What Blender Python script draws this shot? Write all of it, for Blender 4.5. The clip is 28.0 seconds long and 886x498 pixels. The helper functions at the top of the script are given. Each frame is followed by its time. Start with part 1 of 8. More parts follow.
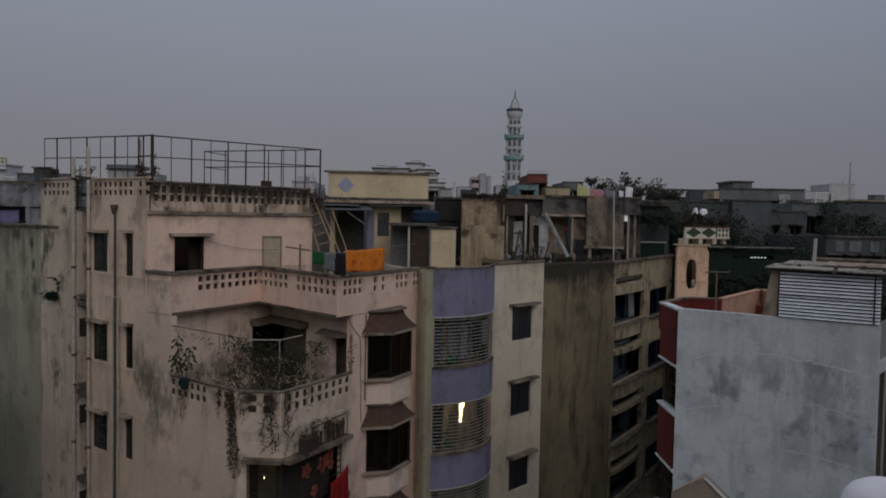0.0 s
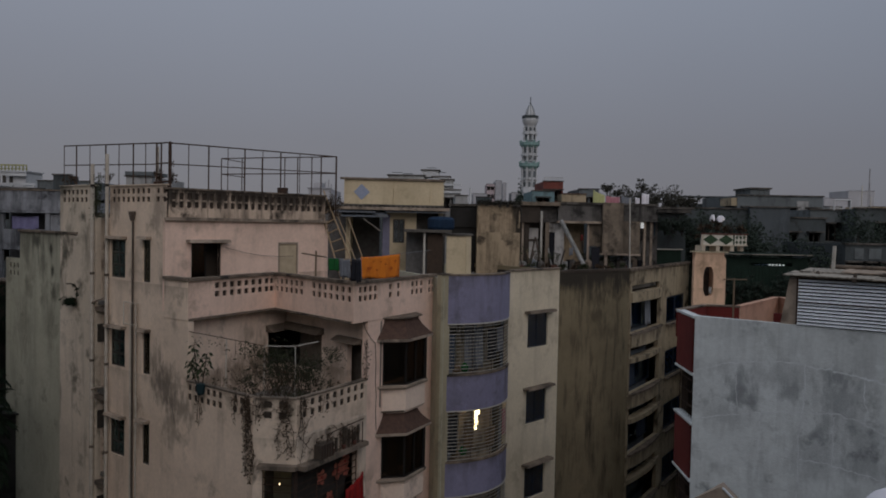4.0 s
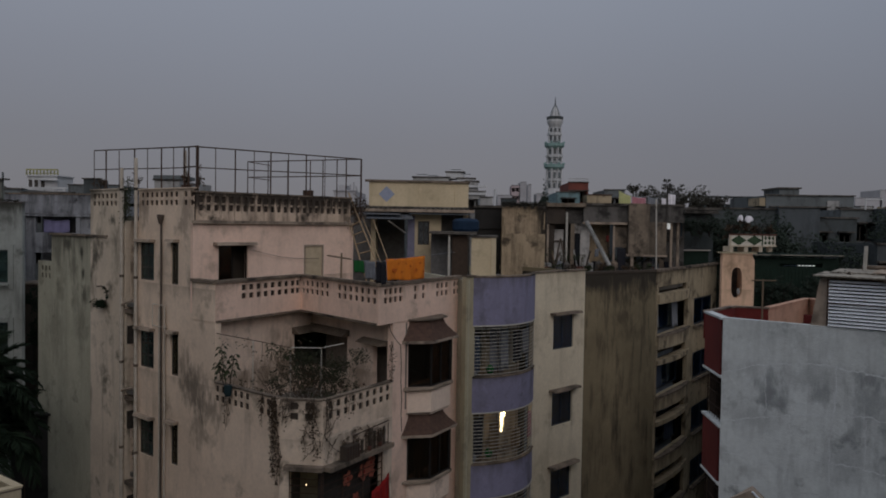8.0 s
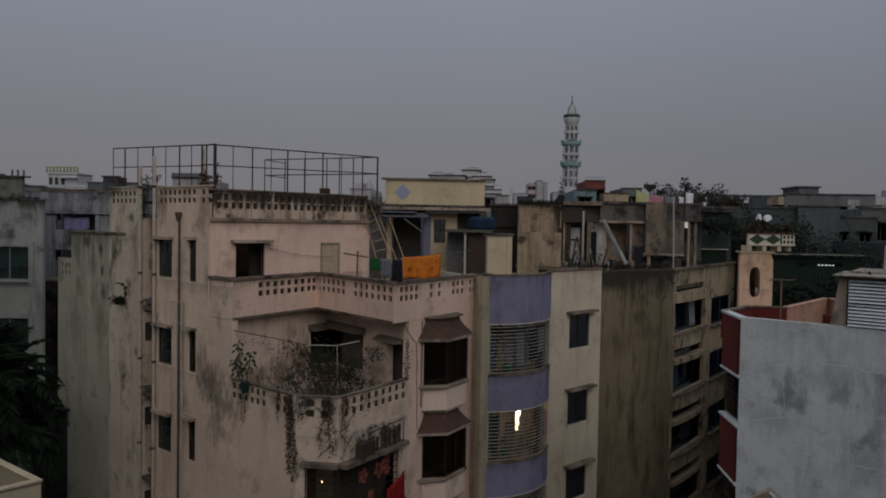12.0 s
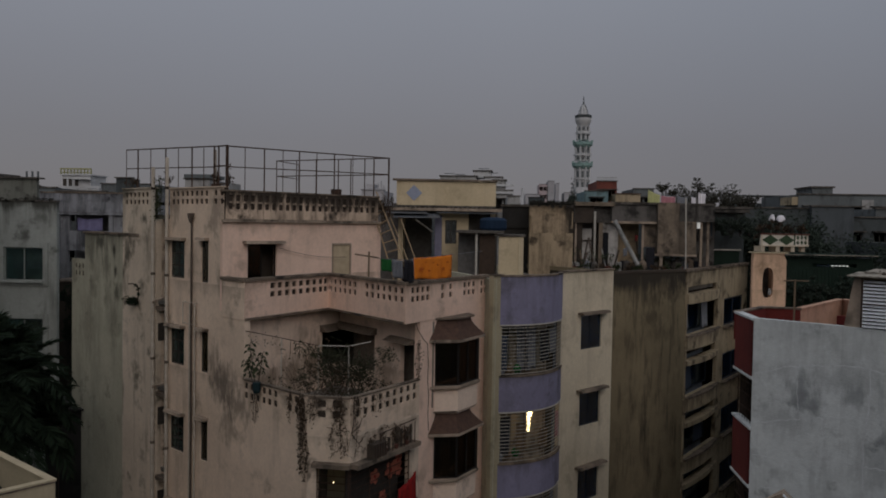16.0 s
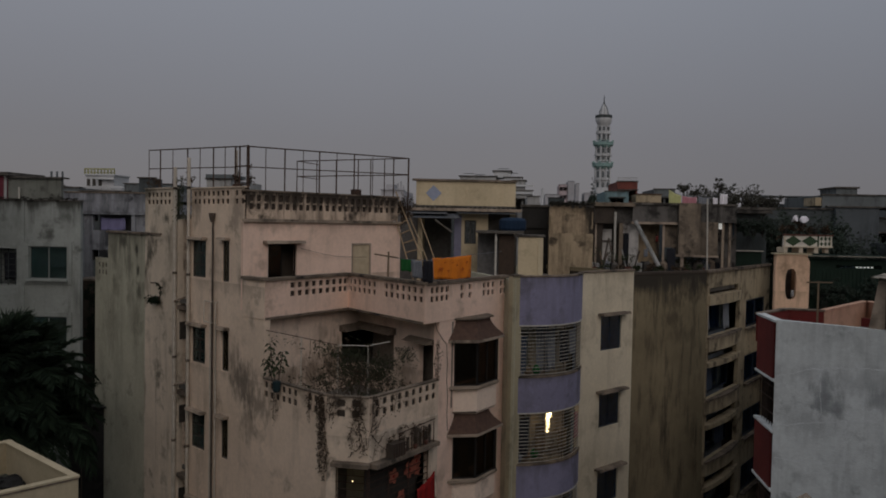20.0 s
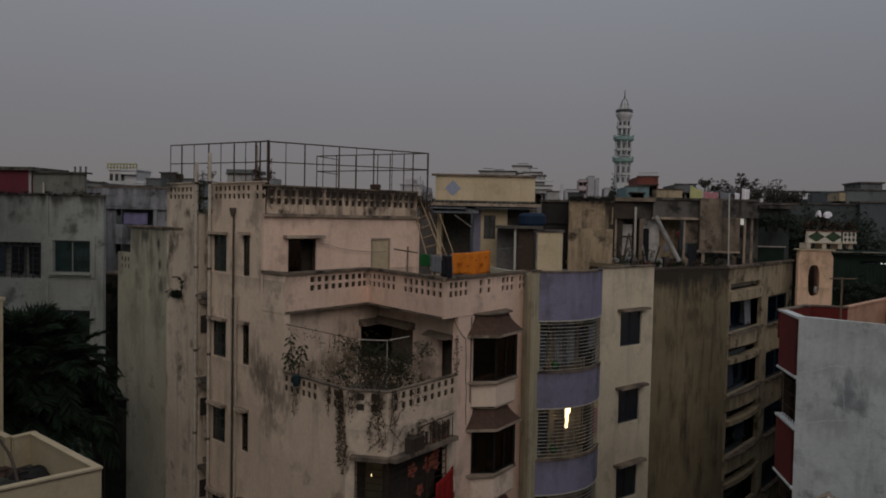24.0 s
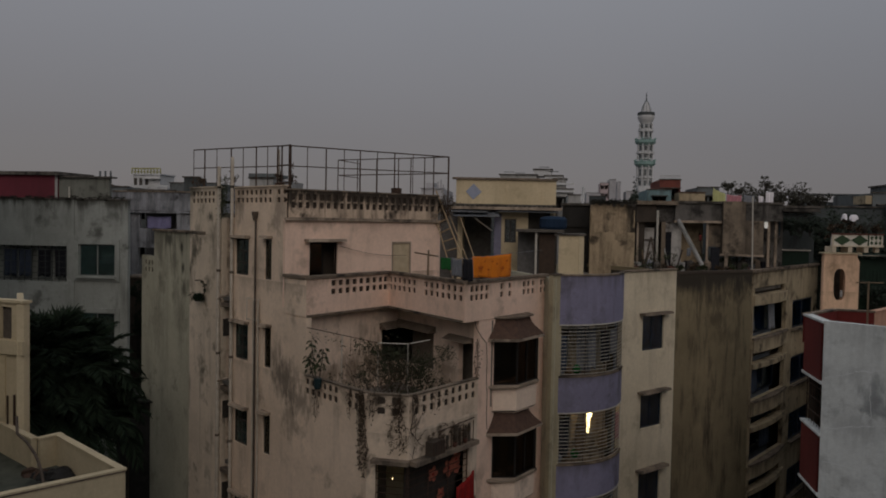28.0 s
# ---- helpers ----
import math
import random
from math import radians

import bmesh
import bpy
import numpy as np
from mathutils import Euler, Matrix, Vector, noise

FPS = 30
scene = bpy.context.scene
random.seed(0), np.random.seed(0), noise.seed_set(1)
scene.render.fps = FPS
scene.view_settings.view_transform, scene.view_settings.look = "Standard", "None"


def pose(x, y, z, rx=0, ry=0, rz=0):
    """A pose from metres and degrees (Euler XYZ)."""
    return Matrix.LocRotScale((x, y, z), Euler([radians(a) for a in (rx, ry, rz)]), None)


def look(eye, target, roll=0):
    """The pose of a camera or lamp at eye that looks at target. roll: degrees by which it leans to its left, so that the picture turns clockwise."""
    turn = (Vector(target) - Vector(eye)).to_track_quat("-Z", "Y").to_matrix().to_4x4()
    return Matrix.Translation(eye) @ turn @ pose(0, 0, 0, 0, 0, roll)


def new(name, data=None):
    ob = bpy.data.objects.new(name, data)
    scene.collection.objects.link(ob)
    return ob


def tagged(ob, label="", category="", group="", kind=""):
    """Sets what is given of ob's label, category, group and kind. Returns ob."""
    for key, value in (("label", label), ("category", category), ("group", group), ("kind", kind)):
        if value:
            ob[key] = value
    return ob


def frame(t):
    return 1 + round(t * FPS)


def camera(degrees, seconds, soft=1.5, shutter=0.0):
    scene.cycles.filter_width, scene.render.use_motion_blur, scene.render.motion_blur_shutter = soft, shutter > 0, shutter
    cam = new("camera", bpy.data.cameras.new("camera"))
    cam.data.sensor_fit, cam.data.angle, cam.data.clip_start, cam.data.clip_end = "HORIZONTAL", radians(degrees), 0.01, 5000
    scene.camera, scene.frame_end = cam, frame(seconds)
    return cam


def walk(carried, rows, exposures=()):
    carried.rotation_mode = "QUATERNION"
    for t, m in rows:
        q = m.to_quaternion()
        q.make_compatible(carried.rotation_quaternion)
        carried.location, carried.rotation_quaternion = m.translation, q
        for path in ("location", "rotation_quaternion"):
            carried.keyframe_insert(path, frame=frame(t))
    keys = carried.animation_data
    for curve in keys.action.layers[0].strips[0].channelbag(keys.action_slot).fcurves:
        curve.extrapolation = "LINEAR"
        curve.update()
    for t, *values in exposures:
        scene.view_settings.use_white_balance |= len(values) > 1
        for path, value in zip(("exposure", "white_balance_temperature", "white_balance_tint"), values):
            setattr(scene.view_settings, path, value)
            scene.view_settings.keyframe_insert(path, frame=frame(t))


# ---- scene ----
cam = camera(58.85, 28.0, soft=1.85)
EYE_Z = 18.5
# seconds, tilt, lean, turn: the camera stands on one spot and pans
TURNS = [
    (0, 87.60, -1.08, -0.00),
    (0.5, 87.60, -1.02, 0.13),
    (1, 87.63, -1.14, 0.01),
    (1.5, 88.08, -1.11, 0.47),
    (2, 88.02, -1.04, 0.57),
    (2.5, 87.95, -1.13, 0.61),
    (3, 88.05, -1.24, 0.75),
    (3.5, 88.03, -1.19, 0.95),
    (5.5, 88.45, -1.14, 1.66),
    (6, 88.57, -1.19, 1.92),
    (6.5, 88.68, -1.19, 2.11),
    (7, 88.28, -0.90, 2.66),
    (7.5, 88.30, -0.80, 2.79),
    (8, 88.17, -0.86, 2.93),
    (8.5, 88.21, -0.93, 2.95),
    (9, 88.43, -0.91, 3.21),
    (9.5, 88.60, -0.97, 3.29),
    (10, 88.48, -0.92, 3.50),
    (10.5, 88.36, -0.86, 3.66),
    (11, 88.30, -0.81, 3.84),
    (11.5, 88.13, -0.85, 3.98),
    (12, 88.02, -1.00, 4.10),
    (12.5, 88.05, -1.01, 4.26),
    (14.5, 87.91, -1.04, 4.43),
    (15, 87.93, -0.90, 4.54),
    (15.5, 88.03, -0.91, 4.81),
    (16, 88.06, -0.95, 4.92),
    (16.5, 87.91, -0.90, 5.16),
    (17, 88.13, -0.86, 5.35),
    (17.5, 88.19, -0.91, 5.41),
    (18, 88.04, -1.05, 5.61),
    (18.5, 88.22, -1.12, 5.87),
    (19, 88.12, -1.13, 6.01),
    (19.5, 87.97, -1.06, 6.17),
    (20, 88.05, -1.06, 6.34),
    (20.5, 87.86, -1.08, 6.51),
    (21, 87.89, -1.11, 6.61),
    (21.5, 87.85, -1.12, 6.80),
    (23.5, 87.79, -1.01, 7.61),
    (24, 87.66, -1.14, 7.74),
    (24.5, 87.55, -1.17, 7.92),
    (25, 87.58, -1.07, 8.13),
    (25.5, 87.59, -0.99, 8.30),
    (26, 87.62, -0.98, 8.46),
    (26.5, 87.74, -1.11, 8.53),
    (27, 87.73, -1.07, 8.71),
    (27.5, 87.71, -1.03, 8.90),
    (28, 87.89, -1.08, 9.25),
]
EXPOSE = [(0, -0.5, 6110, 11), (8, -0.56, 6170, 11), (15, -0.63, 6390, 11), (22, -0.69, 6560, 11), (28, -0.72, 6770, 11)]
walk(cam, [(t, pose(0, 0, EYE_Z, a, b, c)) for t, a, b, c in TURNS], EXPOSE)

# ---- light: overcast dusk ----
world = bpy.data.worlds.new("dusk_sky")
scene.world = world
world.use_nodes = True
wn, wl = world.node_tree.nodes, world.node_tree.links
wn.clear()
w_out = wn.new("ShaderNodeOutputWorld")
w_add = wn.new("ShaderNodeAddShader")
w_sky = wn.new("ShaderNodeTexSky")
w_sky.sky_type, w_sky.sun_disc = "NISHITA", False
w_sky.sun_elevation, w_sky.sun_rotation = radians(20), radians(145)
w_bg1 = wn.new("ShaderNodeBackground")
w_bg1.inputs["Strength"].default_value = 0.004
w_bg2 = wn.new("ShaderNodeBackground")
w_bg2.inputs["Strength"].default_value = 1.0
w_co = wn.new("ShaderNodeTexCoord")
w_sep = wn.new("ShaderNodeSeparateXYZ")
w_ramp = wn.new("ShaderNodeValToRGB")
w_ramp.color_ramp.elements[0].position = 0.0
w_ramp.color_ramp.elements[0].color = (0.246, 0.232, 0.243, 1)
w_ramp.color_ramp.elements[1].position = 1.0
w_ramp.color_ramp.elements[1].color = (0.78, 0.81, 0.87, 1)
for w_pos, w_col in ((0.10, (0.269, 0.262, 0.283)), (0.32, (0.368, 0.392, 0.447))):
    w_el = w_ramp.color_ramp.elements.new(w_pos)
    w_el.color = (*w_col, 1)
w_noise = wn.new("ShaderNodeTexNoise")
w_noise.inputs["Scale"].default_value = 1.6
w_noise.inputs["Detail"].default_value = 3
w_mix = wn.new("ShaderNodeMix")
w_mix.data_type, w_mix.blend_type = "RGBA", "SOFT_LIGHT"
w_mix.inputs["Factor"].default_value = 0.12
wl.new(w_co.outputs["Generated"], w_sep.inputs[0])
wl.new(w_co.outputs["Generated"], w_noise.inputs["Vector"])
wl.new(w_sep.outputs["Z"], w_ramp.inputs[0])
wl.new(w_ramp.outputs[0], w_mix.inputs["A"])
wl.new(w_noise.outputs["Fac"], w_mix.inputs["B"])
w_side = wn.new("ShaderNodeMapRange")
w_side.inputs["From Min"].default_value, w_side.inputs["From Max"].default_value = 0.0, 0.7
w_tint = wn.new("ShaderNodeMix")
w_tint.data_type, w_tint.blend_type = "RGBA", "MULTIPLY"
w_tint.inputs["B"].default_value = (0.84, 0.872, 0.90, 1)
wl.new(w_sep.outputs["X"], w_side.inputs["Value"])
wl.new(w_side.outputs[0], w_tint.inputs["Factor"])
wl.new(w_mix.outputs["Result"], w_tint.inputs["A"])
wl.new(w_tint.outputs["Result"], w_bg2.inputs["Color"])
wl.new(w_sky.outputs[0], w_bg1.inputs["Color"])
wl.new(w_bg1.outputs[0], w_add.inputs[0])
wl.new(w_bg2.outputs[0], w_add.inputs[1])
wl.new(w_add.outputs[0], w_out.inputs["Surface"])

sun_data = bpy.data.lights.new("sun", "SUN")
sun_data.energy, sun_data.angle, sun_data.color = 1.16, radians(50), (1.0, 0.885, 0.80)
sun_lamp = new("sun", sun_data)
sun_lamp.matrix_world = look((16, -28, 44), (0, 30, 10))

# ---- materials ----
def mat_base(name, rough=0.9, metal=0.0):
    m = bpy.data.materials.new(name)
    m.use_nodes = True
    b = m.node_tree.nodes["Principled BSDF"]
    b.inputs["Roughness"].default_value = rough
    b.inputs["Metallic"].default_value = metal
    b.inputs["Specular IOR Level"].default_value = 0.25
    return m, m.node_tree.nodes, m.node_tree.links, b


def noise_ramp(n, l, vec, scale, lo, hi, detail=5.0, stretch=None):
    """A noise turned into a 0..1 mask between the two levels."""
    if stretch:
        mp = n.new("ShaderNodeMapping")
        mp.inputs["Scale"].default_value = stretch
        l.new(vec, mp.inputs["Vector"])
        vec = mp.outputs[0]
    t = n.new("ShaderNodeTexNoise")
    t.inputs["Scale"].default_value, t.inputs["Detail"].default_value = scale, detail
    t.inputs["Roughness"].default_value = 0.62
    l.new(vec, t.inputs["Vector"])
    r = n.new("ShaderNodeMapRange")
    r.inputs["From Min"].default_value, r.inputs["From Max"].default_value = lo, hi
    l.new(t.outputs["Fac"], r.inputs["Value"])
    return r.outputs[0]


def blend(n, l, fac, a, b, mode="MIX", amount=1.0):
    x = n.new("ShaderNodeMix")
    x.data_type, x.blend_type = "RGBA", mode
    if amount < 1.0:
        k = n.new("ShaderNodeMath")
        k.operation = "MULTIPLY"
        k.inputs[1].default_value = amount
        l.new(fac, k.inputs[0])
        fac = k.outputs[0]
    l.new(fac, x.inputs["Factor"])
    for key, v in (("A", a), ("B", b)):
        if isinstance(v, tuple):
            x.inputs[key].default_value = (*v, 1)
        else:
            l.new(v, x.inputs[key])
    return x.outputs["Result"]


def times(n, l, a, b):
    k = n.new("ShaderNodeMath")
    k.operation, k.use_clamp = "MULTIPLY", True
    l.new(a, k.inputs[0])
    l.new(b, k.inputs[1])
    return k.outputs[0]


def plaster(name, c1, c2, dirt, streak=0.5, mould=0.4, rough=0.92, bump=0.25, patch=0.5, seed=0.0, cover=0.0, drips=(), drip_dirt=None, drip_scale=2.4, stains=(), fine=0.06):
    """Weathered paint on render: patches, vertical water streaks, mould spots, grain."""
    m, n, l, b = mat_base(name, rough)
    co = n.new("ShaderNodeTexCoord")
    mp = n.new("ShaderNodeMapping")
    mp.inputs["Location"].default_value = (seed, seed * 1.7, seed * 0.3)
    l.new(co.outputs["Object"], mp.inputs["Vector"])
    v = mp.outputs[0]
    col = blend(n, l, noise_ramp(n, l, v, patch, 0.35, 0.68), c1, c2)
    area = noise_ramp(n, l, v, 0.28, 0.40 - cover, 0.62 - cover, 3)
    runs = noise_ramp(n, l, v, 1.1, 0.50 - cover * 0.25, 0.68 - cover * 0.25, 9, (1.7, 1.7, 0.22))
    thin = noise_ramp(n, l, v, 4.0, 0.54, 0.66, 4, (2.0, 2.0, 0.06))
    spots = noise_ramp(n, l, v, 1.3, 0.52, 0.64, 12)
    col = blend(n, l, times(n, l, runs, area), col, dirt, amount=min(1.0, streak * 1.3))
    col = blend(n, l, thin, col, dirt, amount=streak * fine)
    col = blend(n, l, times(n, l, spots, noise_ramp(n, l, v, 0.45, 0.42 - cover, 0.6 - cover, 3)), col, dirt, amount=min(1.0, mould * 1.5))
    col = blend(n, l, noise_ramp(n, l, v, 0.16, 0.38, 0.66, 4), col, (0.70, 0.69, 0.66), "MULTIPLY", 0.5)
    col = blend(n, l, noise_ramp(n, l, v, 2.2, 0.60, 0.66, 8), col, c1, amount=0.4)
    col = blend(n, l, noise_ramp(n, l, v, 9.0, 0.30, 0.75, 4), col, (0.62, 0.62, 0.62), "MULTIPLY", 0.35)
    if drips:
        sep = n.new("ShaderNodeSeparateXYZ")
        l.new(co.outputs["Object"], sep.inputs[0])
        tongue = noise_ramp(n, l, v, drip_scale, 0.32, 0.72, 7, (1.0, 1.0, 0.16))
    for level, length, amount, *gain in drips:
        # ragged water stains running down from a ledge
        k = n.new("ShaderNodeMapRange")
        k.inputs["From Min"].default_value, k.inputs["From Max"].default_value = level - length, level
        l.new(sep.outputs["Z"], k.inputs["Value"])
        above = n.new("ShaderNodeMath")
        above.operation = "LESS_THAN"
        above.inputs[1].default_value = level + 0.02
        l.new(sep.outputs["Z"], above.inputs[0])
        s = n.new("ShaderNodeMath")
        s.operation = "ADD"
        l.new(k.outputs[0], s.inputs[0])
        l.new(tongue, s.inputs[1])
        e = n.new("ShaderNodeMapRange")
        low = 0.98 - sum(gain)
        e.inputs["From Min"].default_value, e.inputs["From Max"].default_value = low, low + 0.57
        l.new(s.outputs[0], e.inputs["Value"])
        col = blend(n, l, times(n, l, e.outputs[0], above.outputs[0]), col, drip_dirt or dirt, amount=amount)
    if stains:
        ragged = noise_ramp(n, l, v, 5.0, 0.30, 0.70, 12, (1.0, 1.0, 0.4))
    for x, y, z, wide, tall, amount in stains:
        # one damp patch with a ragged edge, centred on a point of the wall
        at = n.new("ShaderNodeMapping")
        at.vector_type = "TEXTURE"
        at.inputs["Location"].default_value = (x, y, z)
        at.inputs["Scale"].default_value = (wide, wide, tall)
        l.new(co.outputs["Object"], at.inputs["Vector"])
        far = n.new("ShaderNodeVectorMath")
        far.operation = "LENGTH"
        l.new(at.outputs[0], far.inputs[0])
        s = n.new("ShaderNodeMath")
        s.operation = "SUBTRACT"
        l.new(ragged, s.inputs[0])
        l.new(far.outputs["Value"], s.inputs[1])
        e = n.new("ShaderNodeMapRange")
        e.inputs["From Min"].default_value, e.inputs["From Max"].default_value = -0.5, 0.25
        l.new(s.outputs[0], e.inputs["Value"])
        col = blend(n, l, e.outputs[0], col, drip_dirt or dirt, amount=amount)
    l.new(col, b.inputs["Base Color"])
    bp = n.new("ShaderNodeBump")
    bp.inputs["Strength"].default_value, bp.inputs["Distance"].default_value = bump, 0.02
    l.new(noise_ramp(n, l, v, 14.0, 0.2, 0.8, 6), bp.inputs["Height"])
    l.new(bp.outputs[0], b.inputs["Normal"])
    return m


def simple(name, c1, c2, rough=0.7, metal=0.0, scale=6.0, bump=0.15, stretch=None):
    """Two tones mixed by noise, with fine relief."""
    m, n, l, b = mat_base(name, rough, metal)
    co = n.new("ShaderNodeTexCoord")
    f = noise_ramp(n, l, co.outputs["Object"], scale, 0.35, 0.68, 6, stretch)
    l.new(blend(n, l, f, c1, c2), b.inputs["Base Color"])
    bp = n.new("ShaderNodeBump")
    bp.inputs["Strength"].default_value, bp.inputs["Distance"].default_value = bump, 0.01
    l.new(noise_ramp(n, l, co.outputs["Object"], scale * 5, 0.2, 0.8, 4), bp.inputs["Height"])
    l.new(bp.outputs[0], b.inputs["Normal"])
    return m


def foliage(name, c1, c2, rough=0.7):
    m, n, l, b = mat_base(name, rough)
    g = n.new("ShaderNodeNewGeometry")
    l.new(blend(n, l, g.outputs["Random Per Island"], c1, c2), b.inputs["Base Color"])
    return m


def glass(name, tint, gloss=0.06, coat=(0.9, 0.9, 0.9), ior=1.5):
    m, n, l, b = mat_base(name, gloss)
    tr = n.new("ShaderNodeBsdfTransparent")
    tr.inputs["Color"].default_value = (*tint, 1)
    gl = n.new("ShaderNodeBsdfGlossy")
    gl.inputs["Roughness"].default_value = gloss
    gl.inputs["Color"].default_value = (*coat, 1)
    fr = n.new("ShaderNodeFresnel")
    fr.inputs["IOR"].default_value = ior
    mx = n.new("ShaderNodeMixShader")
    l.new(fr.outputs[0], mx.inputs[0])
    l.new(tr.outputs[0], mx.inputs[1])
    l.new(gl.outputs[0], mx.inputs[2])
    l.new(mx.outputs[0], n["Material Output"].inputs["Surface"])
    return m


def lamp_glow(name, colour, strength):
    m, n, l, b = mat_base(name, 0.5)
    b.inputs["Emission Color"].default_value = (*colour, 1)
    b.inputs["Emission Strength"].default_value = strength
    return m


CREAM = plaster("cream_paint", (0.83, 0.662, 0.515), (0.70, 0.555, 0.43), (0.14, 0.108, 0.076), 0.35, 0.4, drips=((19.5, 1.3, 0.38), (16.35, 0.7, 0.35), (13.35, 0.7, 0.3)), fine=0.05, drip_dirt=(0.12, 0.10, 0.08), stains=((-3.12, -3.65, 13.2, 1.0, 0.9, 0.8), (-2.34, -4.27, 12.6, 0.9, 0.6, 0.65), (-3.59, -3.28, 13.9, 0.6, 0.7, 0.5), (-2.89, -3.84, 12.0, 0.5, 0.9, 0.5), (-3.43, -3.4, 18.7, 0.5, 0.9, 0.5), (-5.55, -1.72, 18.8, 0.4, 0.8, 0.5), (-4.61, -2.47, 17.0, 0.5, 0.8, 0.3), (-3.2, -3.59, 16.6, 0.35, 0.8, 0.5)))
CREAM_FRONT = plaster("pink_cream_paint", (0.89, 0.652, 0.52), (0.81, 0.592, 0.473), (0.20, 0.148, 0.105), 0.3, 0.28, seed=4.0, drips=((18.37, 0.6, 0.3), (16.58, 0.8, 0.5)))
CREAM_NOTCH = plaster("pale_cream_paint", (0.86, 0.69, 0.56), (0.78, 0.62, 0.50), (0.22, 0.165, 0.12), 0.35, 0.35, seed=61.0, drips=((13.6, 0.9, 0.3),), drip_dirt=(0.15, 0.115, 0.08), stains=((-1.32, -2.05, 13.3, 1.3, 0.7, 0.7), (-1.9, -3.21, 13.2, 1.0, 0.6, 0.6), (-0.78, -0.97, 13.5, 0.9, 1.0, 0.7), (1.97, -2.07, 13.4, 0.9, 0.9, 0.5), (-1.1, -1.6, 14.6, 0.5, 0.5, 0.4)))
HOOD_MOULD = plaster("mould_dark_hood", (0.24, 0.19, 0.145), (0.16, 0.125, 0.095), (0.05, 0.04, 0.032), 0.6, 0.7, seed=81.0, patch=1.5)
CREAM_MOULDY = plaster("mouldy_cream_paint", (0.77, 0.63, 0.495), (0.60, 0.485, 0.375), (0.055, 0.044, 0.033), 0.55, 0.65, seed=9.0, patch=0.8, cover=0.04, drips=((13.53, 1.2, 0.4), (12.4, 0.9, 0.3)))
CREAM_BLACK = plaster("blackened_cream_paint", (0.66, 0.515, 0.39), (0.52, 0.405, 0.305), (0.045, 0.036, 0.028), 0.7, 0.65, seed=33.0, patch=1.2, cover=0.12, drips=((19.4, 0.75, 0.95, 0.3), (19.4, 1.1, 0.6, 0.1)), drip_scale=5.5)
SIDE_GREY = plaster("grey_stained_render", (0.50, 0.478, 0.37), (0.42, 0.402, 0.31), (0.10, 0.098, 0.07), 0.25, 0.35, seed=2.0, drips=((17.85, 1.6, 0.45, 0.05), (17.85, 4.0, 0.25)), fine=0.05, drip_dirt=(0.05, 0.049, 0.037), stains=((-9.36, 1.31, 17.2, 0.2, 0.35, 0.95), (-9.24, 1.22, 16.35, 0.2, 0.3, 0.95), (-9.02, 1.04, 18.0, 0.2, 0.3, 0.95), (-9.19, 1.18, 15.5, 0.22, 0.5, 0.75), (-10.32, 2.08, 17.5, 0.5, 0.4, 0.75), (-9.93, 1.77, 16.6, 0.5, 0.7, 0.5), (-11.03, 2.64, 17.0, 0.5, 0.8, 0.5), (-9.46, 1.39, 14.5, 0.6, 1.2, 0.35), (-11.34, 2.89, 14.0, 0.8, 1.6, 0.3)))
COPING = plaster("weathered_coping", (0.25, 0.196, 0.15), (0.13, 0.103, 0.08), (0.035, 0.03, 0.025), 0.5, 0.9, seed=3.0, patch=1.6, cover=0.12)
CREAM_SIDE = plaster("stained_greyish_cream", (0.74, 0.625, 0.495), (0.60, 0.507, 0.40), (0.095, 0.087, 0.066), 0.5, 0.55, seed=52.0, cover=0.02, drips=((19.55, 1.2, 0.22),), fine=0.05, stains=((-8.44, 0.58, 17.2, 0.35, 0.75, 0.75), (-8.13, 0.34, 18.0, 0.35, 0.4, 0.5), (-7.35, -0.29, 18.47, 0.34, 0.24, 0.9), (-7.1, -0.48, 17.8, 0.25, 0.8, 0.4), (-8.6, 0.71, 16.0, 0.4, 1.0, 0.5), (-7.11, -0.47, 17.2, 0.5, 1.2, 0.35)))
LILAC = plaster("lilac_paint", (0.26, 0.25, 0.36), (0.21, 0.20, 0.29), (0.095, 0.088, 0.10), 0.35, 0.35, seed=5.0, fine=0.04, drips=((16.64, 1.1, 0.6), (13.06, 0.8, 0.5), (9.92, 0.8, 0.5)))
WHITE_WALL = plaster("off_white_paint", (0.72, 0.63, 0.475), (0.63, 0.55, 0.412), (0.22, 0.18, 0.13), 0.22, 0.25, seed=6.0, fine=0.04, drips=((16.68, 1.2, 0.5),))
OLIVE_PLASTER = plaster("olive_paint", (0.42, 0.37, 0.25), (0.34, 0.30, 0.20), (0.14, 0.12, 0.09), 0.5, 0.3, seed=7.0)
BEIGE = plaster("beige_paint", (0.46, 0.378, 0.255), (0.355, 0.29, 0.195), (0.09, 0.072, 0.05), 0.65, 0.65, seed=8.0, cover=0.04, drips=((16.3, 1.1, 0.6), (13.0, 0.9, 0.6), (9.95, 0.9, 0.6), (6.9, 0.9, 0.6)))
